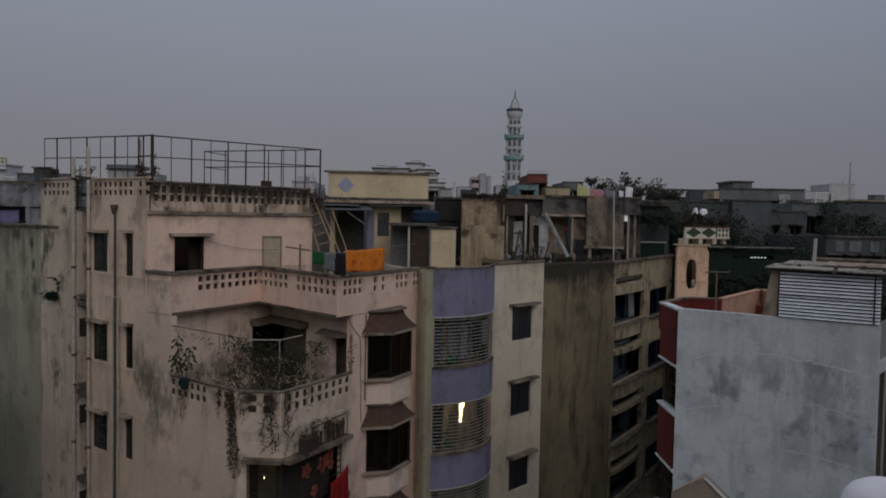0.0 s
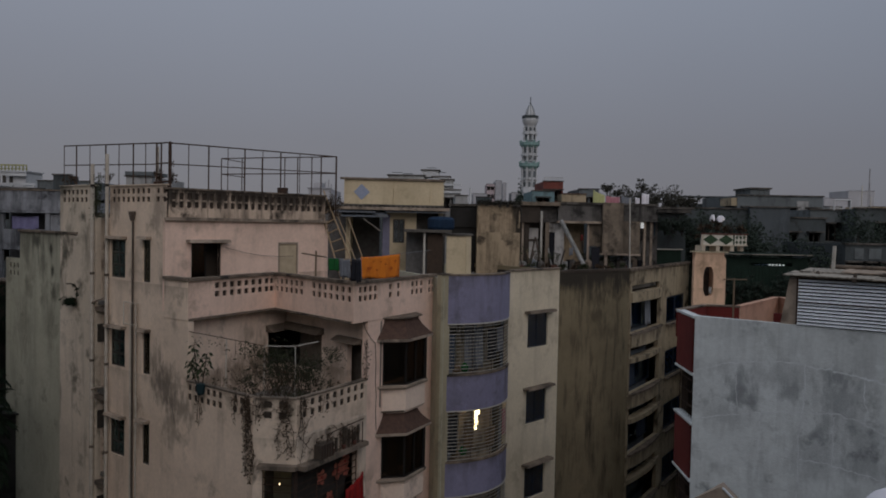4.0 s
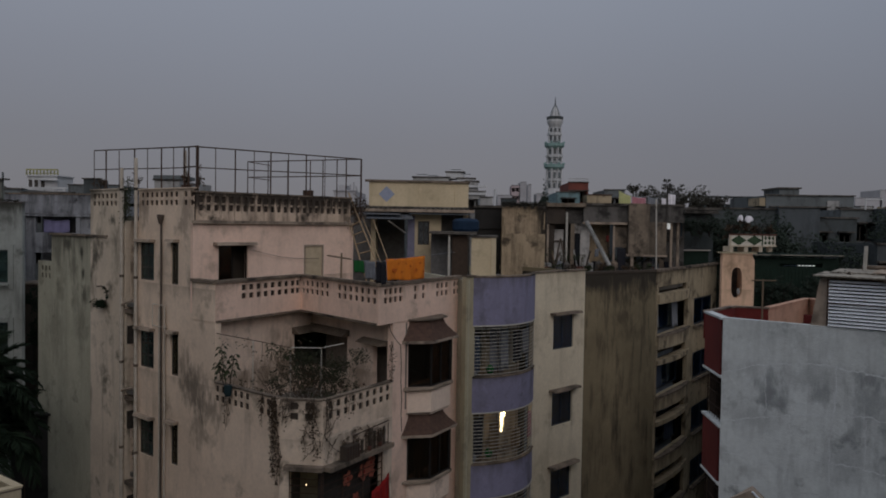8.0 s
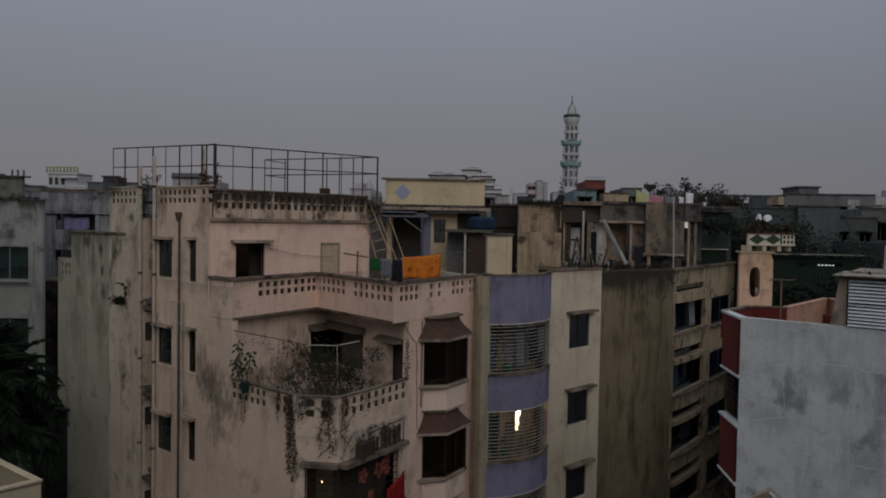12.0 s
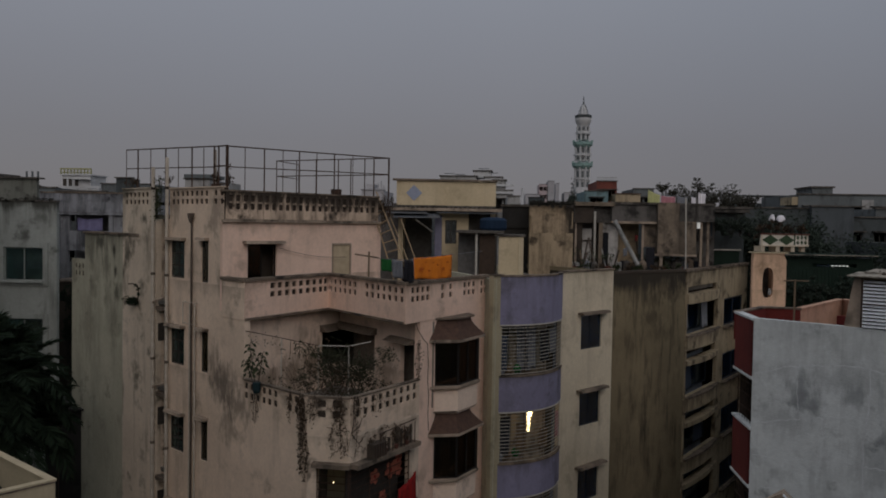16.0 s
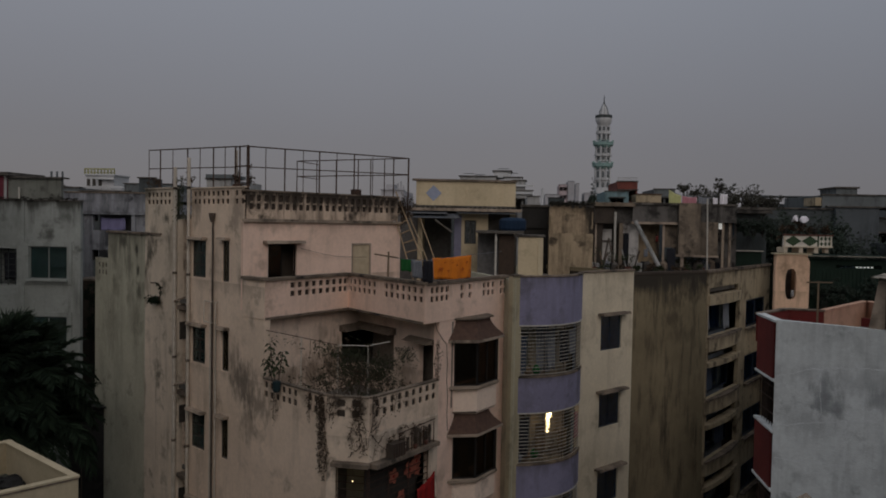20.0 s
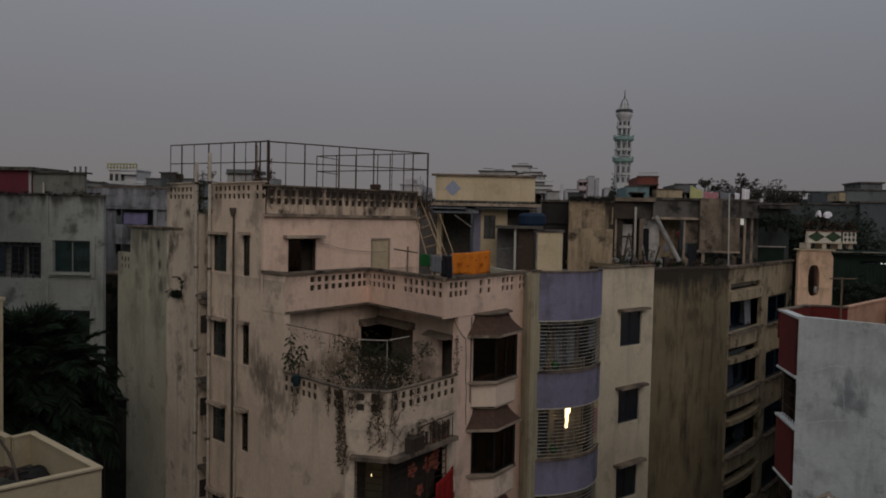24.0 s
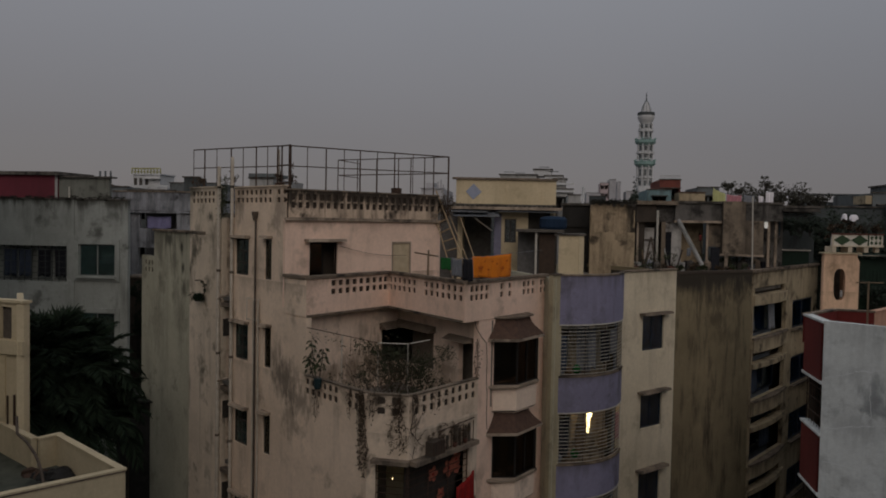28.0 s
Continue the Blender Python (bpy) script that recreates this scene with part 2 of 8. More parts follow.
BROWN_SIDE = plaster("bare_brown_render", (0.258, 0.212, 0.134), (0.205, 0.168, 0.106), (0.10, 0.08, 0.052), 0.14, 0.2, seed=11.0, fine=0.02, drips=((16.4, 1.0, 0.95, 0.55), (16.4, 2.2, 0.3, 0.15)), drip_dirt=(0.035, 0.03, 0.023), stains=((-2.35, -4.5, 14.2, 0.7, 0.5, 0.5), (-1.88, -4.13, 13.4, 0.9, 0.5, 0.4), (-2.91, -4.92, 15.6, 1.2, 0.6, 0.5), (-1.16, -3.58, 15.6, 1.0, 0.9, 0.8), (-3.86, -5.65, 15.9, 1.5, 0.4, 0.5), (-2.27, -4.44, 15.1, 0.8, 0.5, 0.5), (-5.29, -6.75, 14.6, 1.2, 0.5, 0.3)))
CEMENT = plaster("cement_render", (0.73, 0.768, 0.766), (0.61, 0.643, 0.642), (0.21, 0.223, 0.23), 0.35, 0.6, seed=12.0, patch=0.9, fine=0.3, stains=((-1.16, -2.52, 14.05, 0.45, 0.75, 0.6), (-0.16, -3.26, 14.25, 0.4, 0.35, 0.55), (0.7, -3.91, 14.75, 0.4, 0.3, 0.6), (0.76, -3.95, 14.2, 0.7, 0.7, 0.5), (0.56, -3.8, 13.6, 0.3, 0.45, 0.55), (1.28, -4.34, 12.6, 0.7, 0.5, 0.45), (-0.41, -3.08, 14.6, 2.2, 0.45, 0.35), (1.2, -4.28, 13.3, 0.6, 0.6, 0.35), (0.32, -3.62, 12.6, 0.8, 0.9, 0.35), (-1.53, -2.25, 13.3, 0.9, 0.5, 0.3)))
GREY_PLASTER = plaster("grey_paint", (0.355, 0.377, 0.355), (0.29, 0.308, 0.29), (0.09, 0.093, 0.084), 0.5, 0.6, seed=13.0, drips=((19.15, 0.6, 0.9, 0.15), (19.15, 2.5, 0.4)), drip_dirt=(0.05, 0.05, 0.043))
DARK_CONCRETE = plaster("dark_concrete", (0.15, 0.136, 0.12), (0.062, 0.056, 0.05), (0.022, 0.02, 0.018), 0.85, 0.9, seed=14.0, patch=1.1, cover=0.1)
YELLOW_PLASTER = plaster("pale_yellow_paint", (0.66, 0.55, 0.37), (0.57, 0.47, 0.31), (0.24, 0.19, 0.12), 0.3, 0.2, seed=15.0)
CREAM_CLEAN = plaster("clean_cream_paint", (0.58, 0.49, 0.335), (0.51, 0.43, 0.292), (0.22, 0.18, 0.12), 0.25, 0.2, seed=16.0)
PEACH = plaster("peach_paint", (0.80, 0.54, 0.37), (0.69, 0.465, 0.32), (0.26, 0.18, 0.11), 0.45, 0.4, seed=17.0, drips=((17.4, 1.2, 0.45), (15.95, 0.6, 0.4)))
MAROON = plaster("maroon_paint", (0.165, 0.028, 0.024), (0.12, 0.022, 0.019), (0.05, 0.018, 0.017), 0.3, 0.2, seed=18.0)
ROOF_FLOOR = plaster("roof_screed", (0.24, 0.225, 0.20), (0.17, 0.16, 0.145), (0.08, 0.075, 0.07), 0.2, 0.6, seed=19.0)
POT_DARK = simple("dark_teal_plastic", (0.012, 0.03, 0.035), (0.009, 0.022, 0.026), 0.6)
RED_PINK = plaster("dull_crimson_paint", (0.15, 0.032, 0.045), (0.115, 0.026, 0.036), (0.06, 0.02, 0.025), 0.4, 0.3, seed=29.0)
BRICK_WALL = plaster("stained_bare_wall", (0.46, 0.36, 0.24), (0.35, 0.275, 0.185), (0.08, 0.062, 0.044), 0.7, 0.75, seed=20.0, patch=2.2, cover=0.06)
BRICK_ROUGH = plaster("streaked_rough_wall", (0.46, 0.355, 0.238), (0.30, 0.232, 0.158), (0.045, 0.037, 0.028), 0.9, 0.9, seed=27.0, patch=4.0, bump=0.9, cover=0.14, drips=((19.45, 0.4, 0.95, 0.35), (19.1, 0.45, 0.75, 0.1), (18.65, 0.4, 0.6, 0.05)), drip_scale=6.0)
MOSS = foliage("dark_moss", (0.016, 0.016, 0.013), (0.045, 0.042, 0.032), 0.95)
FAR_PALE = plaster("pale_far_paint", (0.40, 0.40, 0.39), (0.31, 0.31, 0.305), (0.11, 0.11, 0.105), 0.6, 0.6, seed=21.0)
FAR_GREY = plaster("grey_far_paint", (0.148, 0.165, 0.170), (0.113, 0.126, 0.130), (0.055, 0.055, 0.055), 0.6, 0.6, seed=22.0)
# pink and grey paled to carry distance haze in the colour
FAR_PINK = plaster("haze_tinted_pink", (0.44, 0.36, 0.37), (0.40, 0.33, 0.34), (0.24, 0.21, 0.21), 0.3, 0.3, seed=28.0)
HAZE_GREY = plaster("haze_tinted_grey", (0.385, 0.382, 0.398), (0.35, 0.347, 0.362), (0.2, 0.2, 0.22), 0.3, 0.3, seed=34.0, patch=0.1)
FAR_DARK = plaster("dark_far_paint", (0.078, 0.09, 0.093), (0.056, 0.065, 0.067), (0.03, 0.03, 0.03), 0.5, 0.5, seed=23.0)
FAR_TEAL = plaster("teal_far_paint", (0.18, 0.275, 0.295), (0.145, 0.225, 0.24), (0.08, 0.10, 0.10), 0.5, 0.5, seed=24.0)
FAR_RED = plaster("red_far_paint", (0.19, 0.06, 0.045), (0.15, 0.05, 0.04), (0.07, 0.035, 0.03), 0.5, 0.4, seed=25.0)
LOGGIA = plaster("mould_grey_render", (0.315, 0.325, 0.35), (0.23, 0.238, 0.258), (0.06, 0.061, 0.067), 0.7, 0.7, seed=71.0, patch=1.2, cover=0.06, drips=((19.85, 1.0, 0.5),))
PEACH_DULL = plaster("dull_salmon_paint", (0.56, 0.34, 0.24), (0.47, 0.285, 0.2), (0.2, 0.12, 0.085), 0.4, 0.4, seed=72.0)
# brown dark enough to give openings their shade by colour
HOLE_BACK = plaster("shade_brown_back", (0.075, 0.056, 0.044), (0.045, 0.035, 0.028), (0.02, 0.017, 0.014), 0.6, 0.8, seed=44.0, patch=1.8)
COPING_PALE = plaster("pale_weathered_coping", (0.42, 0.335, 0.26), (0.30, 0.24, 0.185), (0.07, 0.056, 0.044), 0.5, 0.7, seed=45.0, patch=2.0, cover=0.05)
# near-black: painted shade behind holes and slots, also mouldy or dark things
NICHE = plaster("shade_and_mould_black", (0.085, 0.068, 0.054), (0.055, 0.044, 0.036), (0.03, 0.026, 0.022), 0.4, 0.5, seed=40.0)
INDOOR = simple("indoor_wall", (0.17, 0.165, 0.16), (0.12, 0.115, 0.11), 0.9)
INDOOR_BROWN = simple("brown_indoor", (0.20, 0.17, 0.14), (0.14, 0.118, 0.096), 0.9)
# blue of sky reflected in panes, put into panels behind the glass
BACKING_BLUE = simple("sky_blue_window_backing", (0.25, 0.285, 0.32), (0.17, 0.195, 0.22), 0.9)
RUST = simple("rusty_steel", (0.045, 0.032, 0.026), (0.085, 0.05, 0.035), 0.75, 0.3, 12)
PALE_METAL = simple("pale_painted_steel", (0.50, 0.48, 0.43), (0.38, 0.35, 0.30), 0.55, 0.2, 9)
GRILLE = simple("dull_grille_paint", (0.40, 0.38, 0.335), (0.28, 0.265, 0.23), 0.6, 0.2, 9)
PIPE = simple("pale_drain_pipe", (0.52, 0.47, 0.40), (0.38, 0.33, 0.27), 0.7, 0.0, 3)
DARK_PIPE = simple("dark_drain_pipe", (0.10, 0.075, 0.06), (0.06, 0.05, 0.04), 0.8, 0.0, 5)
WIN_FRAME = simple("dark_window_frame", (0.04, 0.035, 0.03), (0.065, 0.058, 0.05), 0.6, 0.1, 8)
BLUE_FRAME = simple("blue_black_frame", (0.022, 0.027, 0.036), (0.032, 0.038, 0.05), 0.5, 0.1, 8)
ALU_FRAME = simple("grey_window_frame", (0.26, 0.27, 0.26), (0.19, 0.20, 0.19), 0.5, 0.3, 8)
BAMBOO = simple("dry_bamboo", (0.36, 0.265, 0.165), (0.25, 0.18, 0.11), 0.8, 0.0, 5, 0.3, (1, 1, 0.2))
WOOD_OLD = simple("grey_weathered_wood", (0.20, 0.145, 0.095), (0.12, 0.087, 0.058), 0.85, 0.0, 5, 0.3, (1, 1, 0.2))
SHUTTER = plaster("cream_board", (0.60, 0.52, 0.40), (0.51, 0.44, 0.34), (0.25, 0.22, 0.16), 0.3, 0.2, seed=26.0)
AWNING = simple("brown_tile_awning", (0.098, 0.057, 0.041), (0.06, 0.036, 0.027), 0.85, 0.0, 7, 0.4)
BAY_FRAME = simple("black_brown_frame", (0.010, 0.009, 0.008), (0.015, 0.013, 0.011), 0.95, 0.0, 8)
TIN = simple("weathered_tin", (0.15, 0.16, 0.175), (0.09, 0.097, 0.107), 0.5, 0.5, 3, 0.2)
TIN_PALE = simple("pale_corrugated_tin", (0.80, 0.83, 0.86), (0.68, 0.71, 0.74), 0.5, 0.0, 2, 0.1)
TIN_GREEN = simple("green_corrugated_tin", (0.010, 0.024, 0.016), (0.007, 0.016, 0.011), 0.85, 0.0, 2, 0.2)
BLUE_PLASTIC = simple("blue_plastic", (0.011, 0.028, 0.058), (0.008, 0.021, 0.045), 0.85, 0.0, 3)
GLASS_DARK = glass("dark_glass", (0.42, 0.43, 0.43))
GLASS_BAY = glass("dusty_dark_glass", (0.34, 0.31, 0.27), 0.2, (0.44, 0.36, 0.29), 1.9)
GLASS_GREEN = glass("greenish_glass", (0.46, 0.56, 0.55), 0.15, (0.72, 0.85, 0.84), 1.95)
GLASS_OLIVE = glass("dusty_olive_glass", (0.55, 0.54, 0.47), 0.25, (0.62, 0.59, 0.50), 2.0)
GLASS_BLUE = glass("bluish_glass", (0.62, 0.68, 0.76), 0.12, (0.52, 0.70, 0.90), 2.5)
LEAF = foliage("leaf_green", (0.017, 0.026, 0.011), (0.05, 0.062, 0.028))
LEAF_THICKET = foliage("dusty_thicket_leaf", (0.017, 0.021, 0.010), (0.042, 0.047, 0.023))
# leaf colour lightened to carry the haze over the roof garden
LEAF_HAZED = foliage("haze_paled_roof_leaf", (0.040, 0.040, 0.031), (0.072, 0.068, 0.054), 0.9)
LEAF_FAR = foliage("far_leaf_green", (0.022, 0.033, 0.025), (0.037, 0.050, 0.038), 0.9)
LEAF_DRY = foliage("dry_leaf", (0.036, 0.025, 0.016), (0.085, 0.056, 0.034))
LEAF_PALM = foliage("palm_green", (0.009, 0.018, 0.010), (0.017, 0.030, 0.016), 0.95)
BARK = simple("bark", (0.07, 0.052, 0.038), (0.045, 0.034, 0.026), 0.95, 0.0, 8, 0.5)
BARK_DARK = simple("dark_twig_bark", (0.035, 0.032, 0.027), (0.022, 0.02, 0.018), 0.95, 0.0, 8)
EARTH = plaster("dusty_ground", (0.10, 0.09, 0.075), (0.075, 0.068, 0.058), (0.04, 0.038, 0.034), 0.0, 0.5, seed=30.0, patch=0.05)
CLOTH_ORANGE = simple("orange_cloth", (0.74, 0.22, 0.018), (0.62, 0.17, 0.014), 0.85, 0.0, 3)
CLOTH_GREEN = simple("green_cloth", (0.015, 0.12, 0.03), (0.012, 0.09, 0.022), 0.9, 0.0, 5)
CLOTH_BLACK = simple("black_cloth", (0.012, 0.013, 0.018), (0.02, 0.02, 0.025), 0.9, 0.0, 5)
CLOTH_GREY = simple("grey_cloth", (0.20, 0.21, 0.23), (0.13, 0.14, 0.16), 0.9, 0.0, 5)
CLOTH_RED = simple("red_cloth", (0.26, 0.012, 0.011), (0.19, 0.010, 0.009), 0.9, 0.0, 5)
CLOTH_WHITE = simple("white_cloth", (0.75, 0.73, 0.76), (0.65, 0.63, 0.67), 0.9, 0.0, 4)
CLOTH_YELLOW = simple("yellow_cloth", (0.46, 0.47, 0.22), (0.38, 0.39, 0.18), 0.9, 0.0, 4)
CLOTH_PINK = simple("pink_cloth", (0.42, 0.19, 0.22), (0.34, 0.15, 0.175), 0.9, 0.0, 4)
CLOTH_LILAC = simple("lilac_cloth", (0.22, 0.21, 0.36), (0.17, 0.16, 0.28), 0.9, 0.0, 3)
CLOTH_DULL = simple("dull_blue_cloth", (0.045, 0.06, 0.09), (0.032, 0.043, 0.066), 0.9, 0.0, 4)
CURTAIN = simple("brown_curtain", (0.16, 0.11, 0.06), (0.10, 0.07, 0.04), 0.9, 0.0, 3, 0.3, (6, 6, 0.3))
TERRACOTTA = simple("terracotta", (0.12, 0.052, 0.038), (0.085, 0.038, 0.028), 0.85, 0.0, 9)
MINARET_WHITE = plaster("pale_mosque_paint", (0.56, 0.57, 0.58), (0.48, 0.49, 0.50), (0.3, 0.3, 0.3), 0.2, 0.2, seed=31.0)
MINARET_GREEN = simple("sea_green_paint", (0.22, 0.33, 0.31), (0.17, 0.26, 0.245), 0.8, 0.0, 2)
LAMP_WARM = lamp_glow("lit_lamp", (1.0, 0.74, 0.36), 6.0)
LAMP_COOL = lamp_glow("lit_tube", (0.95, 1.0, 0.9), 0.75)

# palest tone, with distance haze mixed into the base colour
HAZE_PALE = plaster("haze_tinted_pale", (0.45, 0.447, 0.465), (0.42, 0.417, 0.435), (0.3, 0.3, 0.32), 0.2, 0.2, seed=35.0, patch=0.1)
TAN_TIN = plaster("dull_tan_sheet", (0.36, 0.325, 0.27), (0.24, 0.215, 0.18), (0.08, 0.07, 0.058), 0.3, 0.8, seed=36.0, patch=2.0)
LAMP_DIM = lamp_glow("dim_lit_bulb", (1.0, 0.72, 0.36), 2.2)

# ---- building blocks ----
rng = random.Random(7)
ORIGIN = {}


def thing(name, at, label, category, group="", kind=""):
    """A top-level Empty at its base, that parents its parts."""
    e = new(name)
    e.empty_display_size = 0.3
    e.location = at
    ORIGIN[e] = Vector(at)
    return tagged(e, label, category, group, kind)


def part(name, bm, material, parent, label=""):
    """One mesh object from a bmesh in world metres, under a thing or a part."""
    o = ORIGIN[parent]
    bmesh.ops.translate(bm, verts=bm.verts, vec=-o)
    bmesh.ops.recalc_face_normals(bm, faces=bm.faces)
    me = bpy.data.meshes.new(name)
    bm.to_mesh(me)
    bm.free()
    me.materials.append(material)
    ob = new(name, me)
    ob.parent = parent
    ORIGIN[ob] = o
    return tagged(ob, label)


def single(name, bm, material, label, category, group="", kind="", at=None):
    """A thing of one mesh, with its origin at its base."""
    if at is None:
        vs = [v.co for v in bm.verts]
        at = (sum(v.x for v in vs) / len(vs), sum(v.y for v in vs) / len(vs), min(v.z for v in vs))
    bmesh.ops.translate(bm, verts=bm.verts, vec=-Vector(at))
    bmesh.ops.recalc_face_normals(bm, faces=bm.faces)
    me = bpy.data.meshes.new(name)
    bm.to_mesh(me)
    bm.free()
    me.materials.append(material)
    ob = new(name, me)
    ob.location = at
    ORIGIN[ob] = Vector(at)
    return tagged(ob, label, category, group, kind)


class Wall:
    """A vertical plane from P to Q: u metres along, d metres outwards, z up. out: +1 right of the way, -1 left, 0 towards the viewpoint."""

    def __init__(self, p, q, out=0):
        self.p, self.q = Vector(p[:2]), Vector(q[:2])
        self.e = (self.q - self.p).normalized()
        self.length = (self.q - self.p).length
        self.n = Vector((self.e.y, -self.e.x))
        if out < 0 or (out == 0 and self.n.dot(-self.p) < 0):
            self.n = -self.n

    def pt(self, u, d, z):
        c = self.p + self.e * u + self.n * d
        return Vector((c.x, c.y, z))

    def u_of(self, xy):
        return (Vector(xy[:2]) - self.p).dot(self.e)


def add_box(bm, w, u0, u1, d0, d1, z0, z1, taper=0.0):
    """A block on a wall plane; taper narrows its top outwards face in depth."""
    c = [w.pt(u, d, z) for z in (z0, z1) for u, d in ((u0, d0), (u1, d0), (u1, d1 - (taper if z == z1 else 0)), (u0, d1 - (taper if z == z1 else 0)))]
    v = [bm.verts.new(x) for x in c]
    for f in ((0, 1, 2, 3), (4, 5, 6, 7), (0, 1, 5, 4), (1, 2, 6, 5), (2, 3, 7, 6), (3, 0, 4, 7)):
        bm.faces.new([v[i] for i in f])


def box(w, u0, u1, d0, d1, z0, z1, taper=0.0):
    bm = bmesh.new()
    add_box(bm, w, u0, u1, d0, d1, z0, z1, taper)
    return bm


def panel(w, u0, u1, z0, z1, holes=(), d0=-0.2, d1=0.0, ease=0.0):
    """A wall slab with openings (u0, u1, z0, z1) cut right through; ease fills their corners by that much."""
    holes = [h for h in holes if h[1] > u0 and h[0] < u1 and h[3] > z0 and h[2] < z1]
    us = sorted({u0, u1, *[min(max(round(x, 4), u0), u1) for h in holes for x in h[:2]]})
    zs = sorted({z0, z1, *[min(max(round(x, 4), z0), z1) for h in holes for x in h[2:]]})
    solid = {}
    for i in range(len(us) - 1):
        for j in range(len(zs) - 1):
            cu, cz = (us[i] + us[i + 1]) / 2, (zs[j] + zs[j + 1]) / 2
            solid[i, j] = not any(h[0] < cu < h[1] and h[2] < cz < h[3] for h in holes)
    bm, cache = bmesh.new(), {}

    def vert(i, j, k):
        if (i, j, k) not in cache:
            cache[i, j, k] = bm.verts.new(w.pt(us[i], (d0, d1)[k], zs[j]))
        return cache[i, j, k]

    for (i, j), s in solid.items():
        if not s:
            continue
        for k in (0, 1):
            bm.faces.new([vert(i, j, k), vert(i + 1, j, k), vert(i + 1, j + 1, k), vert(i, j + 1, k)])
        for (di, dj), a, b in (((-1, 0), (0, 0), (0, 1)), ((1, 0), (1, 0), (1, 1)), ((0, -1), (0, 0), (1, 0)), ((0, 1), (0, 1), (1, 1))):
            if not solid.get((i + di, j + dj), False):
                bm.faces.new([vert(i + a[0], j + a[1], 0), vert(i + b[0], j + b[1], 0), vert(i + b[0], j + b[1], 1), vert(i + a[0], j + a[1], 1)])
    for a, b, c, d in holes if ease else ():
        for cu, cz, su, sz in ((a, c, 1, 1), (b, c, -1, 1), (a, d, 1, -1), (b, d, -1, -1)):
            front, back = ([bm.verts.new(w.pt(cu + su * x, k, cz + sz * y)) for x, y in ((-0.004, -0.004), (ease, -0.004), (ease * 0.3, ease * 0.3), (-0.004, ease))] for k in (d1 - 0.002, d0 + 0.002))
            bm.faces.new(front)
            bm.faces.new(back)
            for i in range(1, 3):
                bm.faces.new((front[i], front[i + 1], back[i + 1], back[i]))
    return bm


def slab(poly, z0, z1):
    bm = bmesh.new()
    lo = [bm.verts.new((x, y, z0)) for x, y in poly]
    hi = [bm.verts.new((x, y, z1)) for x, y in poly]
    bm.faces.new(lo[::-1])
    bm.faces.new(hi)
    for i in range(len(poly)):
        j = (i + 1) % len(poly)
        bm.faces.new((lo[i], lo[j], hi[j], hi[i]))
    return bm


def add_tube(bm, a, b, r, sides=8, r2=None):
    a, b = Vector(a), Vector(b)
    axis = (b - a).normalized()
    s = axis.orthogonal().normalized()
    t = axis.cross(s)
    rings = []
    for c, rad in ((a, r), (b, r if r2 is None else r2)):
        rings.append([bm.verts.new(c + (s * math.cos(2 * math.pi * k / sides) + t * math.sin(2 * math.pi * k / sides)) * rad) for k in range(sides)])
    for k in range(sides):
        j = (k + 1) % sides
        bm.faces.new((rings[0][k], rings[0][j], rings[1][j], rings[1][k]))
    bm.faces.new(rings[0][::-1])
    bm.faces.new(rings[1])


def tube(a, b, r, sides=8, r2=None):
    bm = bmesh.new()
    add_tube(bm, a, b, r, sides, r2)
    return bm


def bent_tube(pts, r, sides=6):
    bm = bmesh.new()
    for a, b in zip(pts, pts[1:]):
        add_tube(bm, a, b, r, sides)
    return bm


def lathe(cx, cy, prof, sides=16):
    """A turned shape from (radius, z) pairs."""
    bm = bmesh.new()
    rings = []
    for r, z in prof:
        rings.append([bm.verts.new((cx + r * math.cos(2 * math.pi * k / sides), cy + r * math.sin(2 * math.pi * k / sides), z)) for k in range(sides)])
    for a, b in zip(rings, rings[1:]):
        for k in range(sides):
            j = (k + 1) % sides
            bm.faces.new((a[k], a[j], b[j], b[k]))
    bm.faces.new(rings[0][::-1])
    bm.faces.new(rings[-1])
    return bm


def add_leaf(bm, at, way, size, wide=0.45):
    """A pointed leaf, folded along its rib."""
    way = way.normalized()
    side = way.cross(Vector((rng.uniform(-1, 1), rng.uniform(-1, 1), rng.uniform(-0.4, 1)))).normalized()
    up = side.cross(way) * size * 0.12
    a, d = bm.verts.new(at), bm.verts.new(at + way * size)
    b = bm.verts.new(at + way * size * 0.45 + side * size * wide * 0.5 + up)
    c = bm.verts.new(at + way * size * 0.45 - side * size * wide * 0.5 + up)
    bm.faces.new((a, b, d))
    bm.faces.new((a, d, c))


def bush(bm, at, spread, n, size):
    """Loose leaves round a point; spread in x, y, z."""
    for k in range(n):
        if k % 12 == 0:
            c = Vector((rng.gauss(0, 0.5) * spread[0], rng.gauss(0, 0.5) * spread[1], rng.gauss(0, 0.5) * spread[2]))
        o = c + Vector((rng.gauss(0, 0.13) * spread[0], rng.gauss(0, 0.13) * spread[1], rng.gauss(0, 0.13) * spread[2]))
        add_leaf(bm, Vector(at) + o, Vector((rng.uniform(-1, 1), rng.uniform(-1, 1), rng.uniform(-0.7, 0.9))), size * rng.uniform(0.6, 1.3))


def stems(bm, at, n, height, lean, r=0.008):
    tips = []
    for _ in range(n):
        p = Vector(at)
        d = Vector((rng.uniform(-lean, lean), rng.uniform(-lean, lean), 1.0))
        h = height * rng.uniform(0.6, 1.0)
        for k in range(3):
            q = p + d * h / 3
            add_tube(bm, p, q, r * (1 - 0.25 * k), 4)
            p = q
            d = d + Vector((rng.uniform(-0.3, 0.3), rng.uniform(-0.3, 0.3), 0))
        tips.append(p)
    return tips


